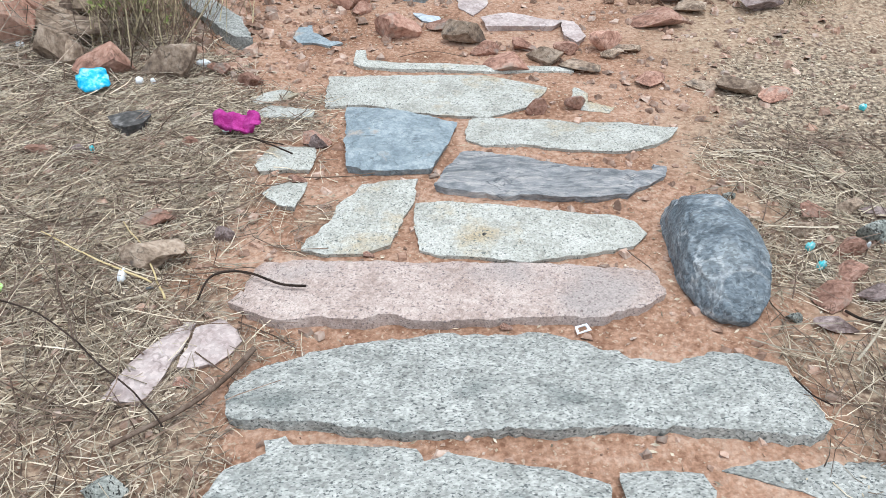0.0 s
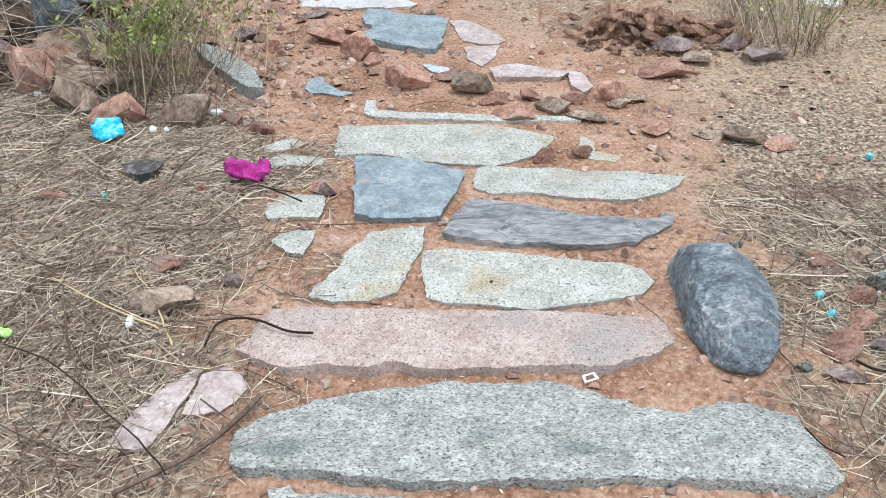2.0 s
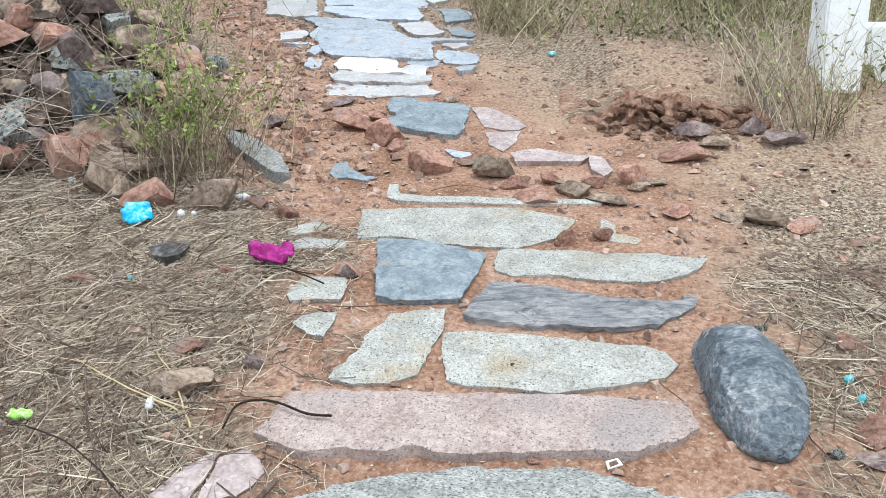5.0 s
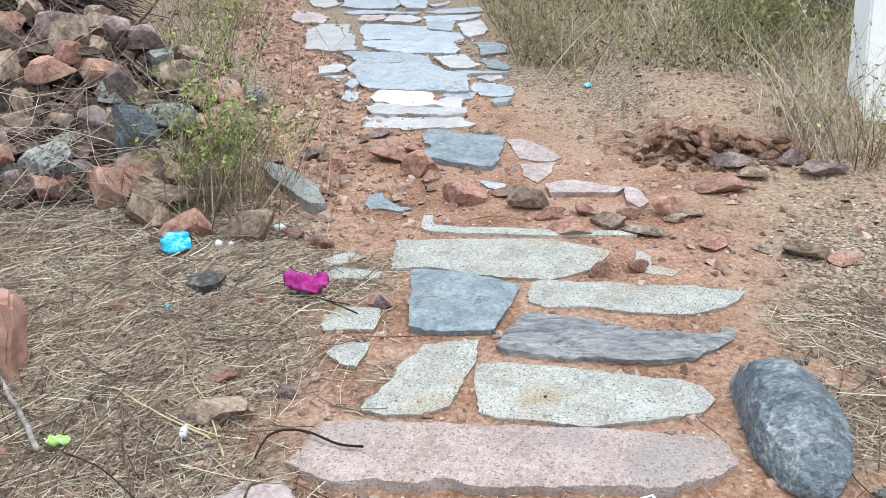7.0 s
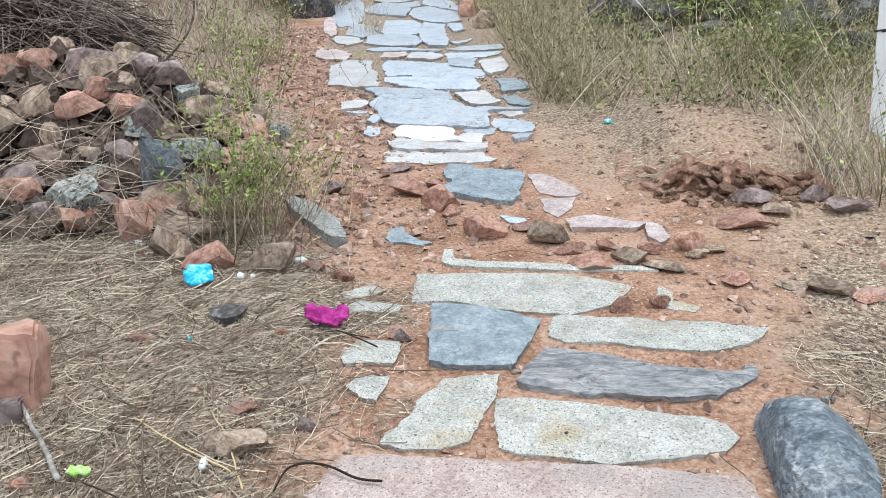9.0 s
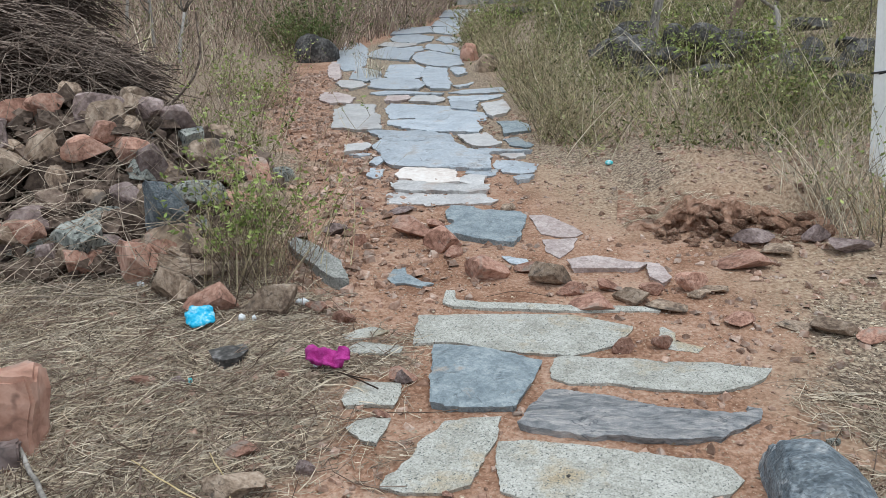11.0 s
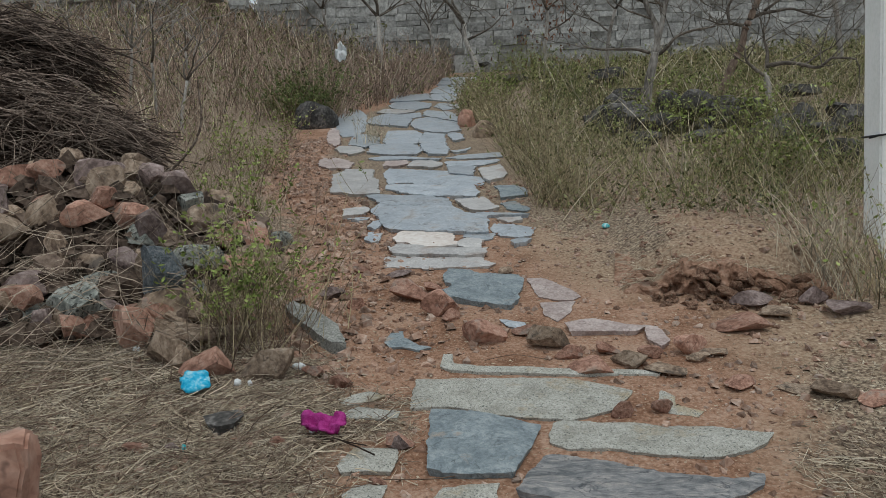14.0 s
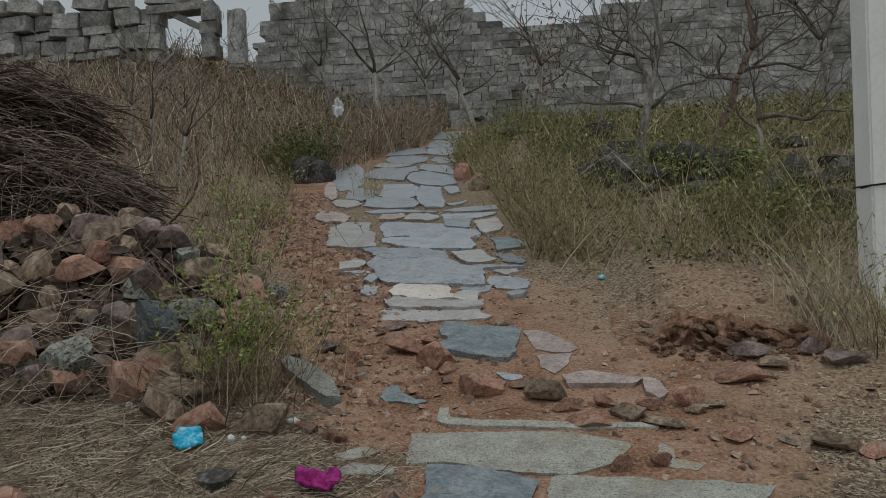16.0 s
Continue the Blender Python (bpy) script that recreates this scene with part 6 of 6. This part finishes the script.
def tree(x, y, height, radius, lean, seed, label, most=3, fork=0.42, kids=(2, 3, 3)):
    rnd = random.Random(seed)
    out = {i: [] for i in range(most + 1)}
    branch(rnd, Vector((0, 0, -0.1)), Vector((lean, 0, 1)), height * fork, radius, out, 0, most, kids)
    top = out[0][0][0][-1]
    for k in range(3):
        a = rnd.uniform(0, 6.28)
        branch(rnd, top, Vector((math.cos(a) * 0.7 + lean, math.sin(a) * 0.7, 1)), height * 0.5, radius * 0.5, out, 1, most, kids)
    holder = new("tree")
    holder.location = (x, y, land(x, y))
    for level, group in out.items():
        if level < 2:
            for pts, radii in group:
                bm = bmesh.new()
                tube(bm, pts, radii, 8 - 2 * level)
                part("trunk" if level == 0 else "limb", bm, BARK if level == 0 else BARK_DARK, holder)
        else:
            bm = bmesh.new()
            for pts, radii in group:
                tube(bm, pts, [max(r, 0.008) for r in radii], 4)
            ob = part("branchwork" if level == 2 else "fine_branchwork", bm, BARK_DARK if height > 2.7 else BARK, holder)
            ob["kind"] = "stuff"
    return tagged(holder, label, "tree", "bare trees", "thing")


BARK_BROWN = material("reddish_brown_bark", [(0.1, 0.07, 0.055), (0.2, 0.145, 0.115), (0.32, 0.25, 0.2)], 3, 25, bump=0.6, fine_bump=0.5, streak=(1, 1, 0.35), vary=0.1)


def limb_tree(x, y, limbs, bark, label, seed, twigs=5):
    """A bare tree from its trunk and main limbs, each (foot radius, tip radius, line in x and z from the foot), with crooked twigs grown on them."""
    rnd = random.Random(seed)
    holder = new("tree")
    holder.location = (x, y, land(x, y))
    fine = {2: [], 3: []}
    for i, (r0, r1, line) in enumerate(limbs):
        sway = rnd.uniform(-0.35, 0.35) if i else 0.0
        pts = smooth_line([Vector((a, sway * k / max(1, len(line) - 1), b - (0.15 if i == 0 and k == 0 else 0))) for k, (a, b) in enumerate(line)], 5)
        pts = [q + Vector((noise.noise(q * 3 + Vector((seed, 0, 0))), noise.noise(q * 3), 0.5 * noise.noise(q * 4))) * 0.035 for q in pts]
        n = len(pts)
        bm = bmesh.new()
        tube(bm, pts, [(r0 + (r1 - r0) * k / (n - 1)) * (1 + 0.16 * noise.noise(pts[k] * 7)) for k in range(n)], 9)
        part("trunk" if i == 0 else "limb", bm, bark if i == 0 or r0 > 0.045 else BARK_DARK, holder)
        if i:
            for _ in range(twigs):
                k = rnd.randint(n // 4, n - 1)
                along = (pts[k] - pts[max(0, k - 3)]).normalized()
                side = Vector((rnd.gauss(0, 1), rnd.gauss(0, 0.8), rnd.gauss(0.35, 0.7)))
                branch(rnd, pts[k], along * 0.7 + side, rnd.uniform(0.35, 1.1), max(0.008, r1 * 0.7), fine, 2, 3, (2, 3, 3))
    for level, name in ((2, "branchwork"), (3, "fine_branchwork")):
        bm = bmesh.new()
        for pts, radii in fine[level]:
            tube(bm, pts, [max(r, 0.0045) for r in radii], 4)
        ob = part(name, bm, BARK_DARK, holder)
        ob["kind"] = "stuff"
    return tagged(holder, label, "tree", "bare trees", "thing")


limb_tree(1.85, 13, [
    (0.085, 0.06, [(0, -0.04), (-0.03, 0.24), (-0, 0.51), (0.07, 0.82), (0.11, 1)]),
    (0.055, 0.03, [(0.11, 1), (0.14, 1.22), (0.09, 1.45), (-0.03, 1.73), (-0.11, 2), (-0.17, 2.32), (-0.18, 2.69)]),
    (0.05, 0.025, [(0.13, 1.13), (0.19, 1.4), (0.25, 1.71), (0.29, 1.98), (0.23, 2.3), (0.19, 2.66)]),
    (0.028, 0.012, [(0.02, 0.99), (-0.21, 1.06), (-0.48, 1.06), (-0.75, 1.06), (-1.01, 1.14)]),
    (0.03, 0.012, [(0.16, 0.97), (0.3, 1.08), (0.45, 1.22), (0.67, 1.28), (0.98, 1.31)]),
    (0.022, 0.01, [(0.28, 1.93), (0.48, 2.01), (0.69, 1.91), (0.88, 1.74)]),
    (0.02, 0.01, [(-0.05, 1.76), (-0.28, 1.88), (-0.5, 1.87), (-0.72, 2)]),
    (0.02, 0.01, [(-0.11, 2), (-0.31, 2.15), (-0.46, 2.34), (-0.52, 2.53)]),
], BARK, "grey bare tree with a forked trunk and crooked limbs", 65)
limb_tree(3.14, 14, [
    (0.075, 0.05, [(0, -0.02), (0.08, 0.27), (0.23, 0.62), (0.36, 0.9), (0.43, 1.18)]),
    (0.06, 0.035, [(0.43, 1.18), (0.53, 1.42), (0.63, 1.7), (0.67, 1.94), (0.63, 2.23), (0.57, 2.62)]),
    (0.035, 0.015, [(0.47, 1.34), (0.71, 1.43), (0.97, 1.47), (1.25, 1.45), (1.61, 1.3)]),
    (0.025, 0.012, [(0.73, 1.48), (1.07, 1.72), (1.35, 1.83), (1.58, 1.98)]),
    (0.03, 0.012, [(0.41, 1.25), (0.21, 1.34), (0.16, 1.58), (0.32, 1.86), (0.22, 2.09)]),
    (0.022, 0.01, [(0.27, 1.3), (0.04, 1.29), (-0.19, 1.36)]),
    (0.022, 0.01, [(0.63, 1.7), (0.89, 1.88), (1.04, 2.15), (1.32, 2.37)]),
], BARK_BROWN, "brown-barked bare tree leaning over the terrace", 66)
limb_tree(3.5, 12, [
    (0.06, 0.04, [(0, -0.08), (-0.07, 0.14), (-0.11, 0.4), (-0.15, 0.67)]),
    (0.035, 0.014, [(-0.13, 0.77), (0.05, 0.79), (0.25, 0.76), (0.48, 0.69), (0.68, 0.81), (0.95, 0.76)]),
    (0.03, 0.012, [(-0.14, 0.61), (-0.32, 0.74), (-0.44, 0.86), (-0.47, 1)]),
    (0.03, 0.01, [(-0.13, 0.69), (-0.1, 0.98), (-0.13, 1.23), (-0.06, 1.47)]),
    (0.018, 0.008, [(0.32, 0.74), (0.56, 0.9), (0.8, 1.01)]),
], BARK, "small grey bare tree with a long level limb", 67)
tree(-4.24, 23.00, 5.0, 0.09, 0.04, 11, "thin bare tree before the fort wall")
tree(-1.43, 23.00, 4.6, 0.095, -0.14, 12, "thin bare tree before the fort wall")
tree(-2.90, 24.00, 4.6, 0.06, 0.06, 13, "thin bare sapling before the fort wall")
tree(0.29, 21.00, 4.6, 0.065, 0.05, 14, "thin bare sapling with dried leaves")
tree(-5.71, 23.00, 4.6, 0.06, -0.05, 15, "thin bare sapling on the hillside")
tree(6.54, 18.00, 4.6, 0.08, 0.1, 17, "thin bare tree on the terrace")
tree(1.80, 20.00, 4.4, 0.06, 0.1, 19, "thin bare sapling on the terrace")
for i, (x, y) in enumerate(((-5.6, 12.4), (-6.3, 12.9), (-7.50, 14.39), (-7.18, 16.20), (-11.22, 22.19), (-9.56, 25.54), (-11.08, 18.96))):
    tree(x, y, 2.2 + 0.25 * (i % 3), 0.036, 0.1 - 0.05 * i, 40 + i, "bleached leafless sapling on the hillside", 2, 0.5)

DRY_LEAF = material("rust_brown_dry_leaf", [(0.14, 0.07, 0.045), (0.24, 0.13, 0.085)], 4, 40, bump=0, fine_bump=0, vary=0.4, island=True)
cx_, cy_ = 0.37, 21.00
q = rng.normal(size=(420, 3)) * (0.5, 0.4, 0.9) + (cx_, cy_, land(cx_, cy_) + 2.0)
w = rng.normal(size=(420, 3)) * (0.05, 0.05, 0.09)
tagged(new("dried_leaves", leaves_mesh("dried_leaves", DRY_LEAF, q, w, np.full(420, 0.025), rng)), "rust-brown dried leaves hanging in a sapling", "leaves", kind="stuff")

# ---- white bag caught on the bush ----
bx, by, bz = -3.24, 13.60, 4.08
crumpled("plastic_bag", bx, by, 0.19, 0.32, WHITE_FILM, "white plastic bag caught on a bush", "bag", 78, bz - land(bx, by), 6, 0.14, 0)

# ---- white pillar at the bank ----
def pillar(x, y, w, h):
    holder = new("gate_pillar")
    z = land(x, y) - 0.15
    holder.location = (x, y, z)
    bm = bmesh.new()
    bmesh.ops.create_cube(bm, size=1.0)
    bmesh.ops.scale(bm, vec=(w, w, h), verts=bm.verts)
    bmesh.ops.translate(bm, vec=(0, 0, h / 2), verts=bm.verts)
    bmesh.ops.bevel(bm, geom=list(bm.edges), offset=0.012, segments=2, affect="EDGES")
    part("shaft", bm, PLASTER, holder, "white limewashed square shaft", smooth=False)
    k = w / 2 + 0.006
    for dz, r in ((1.53 - z + 0.28, 0.006),):
        bm = bmesh.new()
        tube(bm, [Vector(p) for p in ((-k - 0.06, -k - 0.01, dz - 0.015), (-k, -k, dz), (0, -k, dz + 0.012), (k, -k, dz + 0.015), (k, k, dz + 0.015), (-k, k, dz + 0.005), (-k, -k, dz))], [r] * 7, 6)
        part("cable", bm, RUBBER, holder, "black cable tied round the shaft")
    bm = bmesh.new()
    bmesh.ops.create_cube(bm, size=1.0)
    bmesh.ops.scale(bm, vec=(0.3, 0.05, 0.2), verts=bm.verts)
    bmesh.ops.bevel(bm, geom=list(bm.edges), offset=0.006, segments=1, affect="EDGES")
    bmesh.ops.translate(bm, vec=(0.27, -0.06, 2.72 - z), verts=bm.verts)
    part("bracket", bm, RED_PAINT, holder, "faded red board fixed to the shaft", smooth=False)
    return tagged(holder, "white plastered gate pillar with a cable", "pillar")


px, py, pz = 2.13, 4.95, 1.24
pillar(px, py, 0.24, 4.2)
rough_block("low_parapet", px + 1.0, py + 0.5, land(px + 1.0, py + 0.5) - 0.1, 1.7, 0.3, 0.42, PLASTER, "low whitewashed parapet behind the pillar", 4, 5, 0, "parapet", "", 0.008)

# ---- fort wall on the hill top ----
def block_mesh(seed):
    bm = bmesh.new()
    bmesh.ops.create_cube(bm, size=1.0)
    bmesh.ops.bevel(bm, geom=list(bm.edges), offset=0.01, segments=1, affect="EDGES")
    for v in bm.verts:
        v.co += Vector((noise.noise(v.co * 3 + Vector((seed, 0, 0))), noise.noise(v.co * 3 + Vector((0, seed, 0))), noise.noise(v.co * 3 + Vector((0, 0, seed))))) * 0.06
    me = bpy.data.meshes.new("stone_block")
    bm.to_mesh(me)
    bm.free()
    me.materials.append(WALL_STONE)
    return me


BLOCKS = [block_mesh(3.7 * i) for i in range(6)]


def courses(holder, profile, y, depth, course, seed, foot, shortest=0.5, longest=1.15, gap=0.02):
    """Courses of squared stones up to the profile (x, top): 300 as parts of holder, the rest joined."""
    rnd = random.Random(seed)
    xs, tops = [p[0] for p in profile], [p[1] for p in profile]
    z, places = foot, []
    while z < max(tops):
        h = course * rnd.uniform(0.65, 1.4)
        x = xs[0] - rnd.uniform(0, 0.4)
        while x < xs[-1]:
            w = rnd.uniform(shortest, longest)
            if np.interp(x + w / 2, xs, tops) > z + 0.6 * h:
                places.append(pose(x + w / 2, y + rnd.uniform(-0.02, 0.02), z + h / 2, rnd.uniform(-1, 1), rnd.uniform(-1, 1), rnd.uniform(-1, 1)) @ Matrix.Diagonal((w - gap, depth, h - gap, 1)))
            x += w
        z += h
    middle = 0.5 * (xs[0] + xs[-1])
    places.sort(key=lambda m: abs(m.translation.x - middle))
    for m in places[:300]:
        ob = new("stone_block", rnd.choice(BLOCKS))
        ob.parent = holder
        ob.matrix_basis = m
    if places[300:]:
        bm = bmesh.new()
        for m in places[300:]:
            n0 = len(bm.verts)
            bm.from_mesh(rnd.choice(BLOCKS))
            bm.verts.ensure_lookup_table()
            for v in bm.verts[n0:]:
                v.co = m @ v.co
        rest = part("stone_facing", bm, WALL_STONE_FAR, holder, smooth=False)
        rest["kind"] = "stuff"


def wall_core(name, profile, y, depth, foot, label, category):
    """The rubble core behind the facing stones, a little lower than they are."""
    bm = bmesh.new()
    front = [[bm.verts.new((x, y + d, z)) for x, z in [(profile[0][0] + 0.15, foot)] + [(a, b - 0.3) for a, b in profile] + [(profile[-1][0] - 0.15, foot)]] for d in (0.25, depth)]
    n = len(front[0])
    for i in range(n):
        j = (i + 1) % n
        bm.faces.new((front[0][i], front[0][j], front[1][j], front[1][i]))
    bm.faces.new(front[0][::-1])
    bm.faces.new(front[1])
    bmesh.ops.recalc_face_normals(bm, faces=bm.faces)
    ob = mesh_object(name, bm, WALL_STONE, smooth=False)
    return tagged(ob, label, category, kind="structure")


def xz(x, y, z):
    return x, z


WALL_Y = 28.0
FORT = [xz(-9.38, 28.00, 8.93), xz(-9.22, 28.00, 9.84), xz(-8.82, 28.00, 10.54), xz(-8.01, 28.00, 11.03), xz(-3.70, 28.00, 10.71), xz(-3.31, 28.00, 10.32), xz(-1.55, 28.00, 10.09), xz(-1.43, 28.00, 9.52), xz(0.05, 28.00, 9.35), xz(2.18, 28.00, 9.26), xz(2.58, 28.00, 9.70), xz(4.88, 28.00, 10.02), xz(8.96, 28.00, 10.05), xz(13.26, 28.00, 9.95)]
fort = wall_core("wall_1", FORT, WALL_Y, 1.4, 4.6, "ruined grey stone fort wall on the hill top", "wall")
courses(fort, FORT, WALL_Y, 0.6, 0.25, 4, 5.7, 0.2, 0.95, 0.0)

RUIN_Y = 26.0
RUIN = [xz(-20.75, 26.00, 10.80), xz(-18.18, 26.00, 10.72), xz(-16.92, 26.00, 10.75), xz(-15.89, 26.00, 10.25), xz(-15.04, 26.00, 10.75), xz(-14.02, 26.00, 10.52), xz(-13.31, 26.00, 10.36), xz(-12.77, 26.00, 9.90)]
ruin = wall_core("wall_2", RUIN, RUIN_Y, 1.0, 6.2, "collapsed stone wall of a ruined building", "wall")
courses(ruin, RUIN, RUIN_Y, 0.6, 0.42, 9, 6.6, 0.35, 1.3, 0.05)
for ob in ruin.children:
    ob.rotation_euler = (radians(rock_rng.uniform(-8, 8)), radians(rock_rng.uniform(-9, 9)), radians(rock_rng.uniform(-14, 14)))
    ob.location.y += rock_rng.uniform(-0.3, 0.2)


def ruined_doorway():
    """Two stone posts of stacked blocks that still carry a lintel, with a fallen beam."""
    holder = new("ruined_doorway")
    x0, _, z0 = -12.38, 26.00, 8.71
    x1, _, z1 = -10.54, 26.00, 8.60
    _, _, zt = -11.40, 26.00, 9.93
    holder.location = (x0, RUIN_Y, z0 - 0.4)
    rnd = random.Random(2)

    def stone(name, x, z, w, h, d=0.6, ry=0.0):
        ob = new(name, rnd.choice(BLOCKS))
        ob.parent = holder
        ob.matrix_basis = pose(x - x0, rnd.uniform(-0.05, 0.05), z - z0 + 0.4, 0, ry, rnd.uniform(-4, 4)) @ Matrix.Diagonal((w, d, h, 1))

    for x, w in ((x0 - 0.15, 0.45), (x1, 0.5)):
        z = z0 - 0.4
        while z < zt - 0.1:
            h = rnd.uniform(0.28, 0.5)
            stone("post_stone", x + rnd.uniform(-0.05, 0.05), z + h / 2, w * rnd.uniform(0.85, 1.2), h)
            z += h
    stone("lintel", (x0 + x1) / 2 - 0.1, zt + 0.12, x1 - x0 + 0.5, 0.26, 0.7, -2)
    stone("lintel", (x0 + x1) / 2 - 0.3, zt + 0.38, x1 - x0 + 0.1, 0.22, 0.6, 3)
    stone("fallen_beam", (x0 + x1) / 2 + 0.1, zt - 0.28, 1.5, 0.2, 0.3, 28)
    return tagged(holder, "ruined stone doorway with lintel and fallen beam", "doorway")


ruined_doorway()
cx_, _, cz_ = -9.63, 26.00, 8.55
rough_block("stone_pillar", cx_, RUIN_Y, cz_ - 0.6, 0.56, 0.5, 1.95, WALL_STONE, "lone squared stone pillar on the hill top", 5, 3, 0, "pillar", "", 0.03)
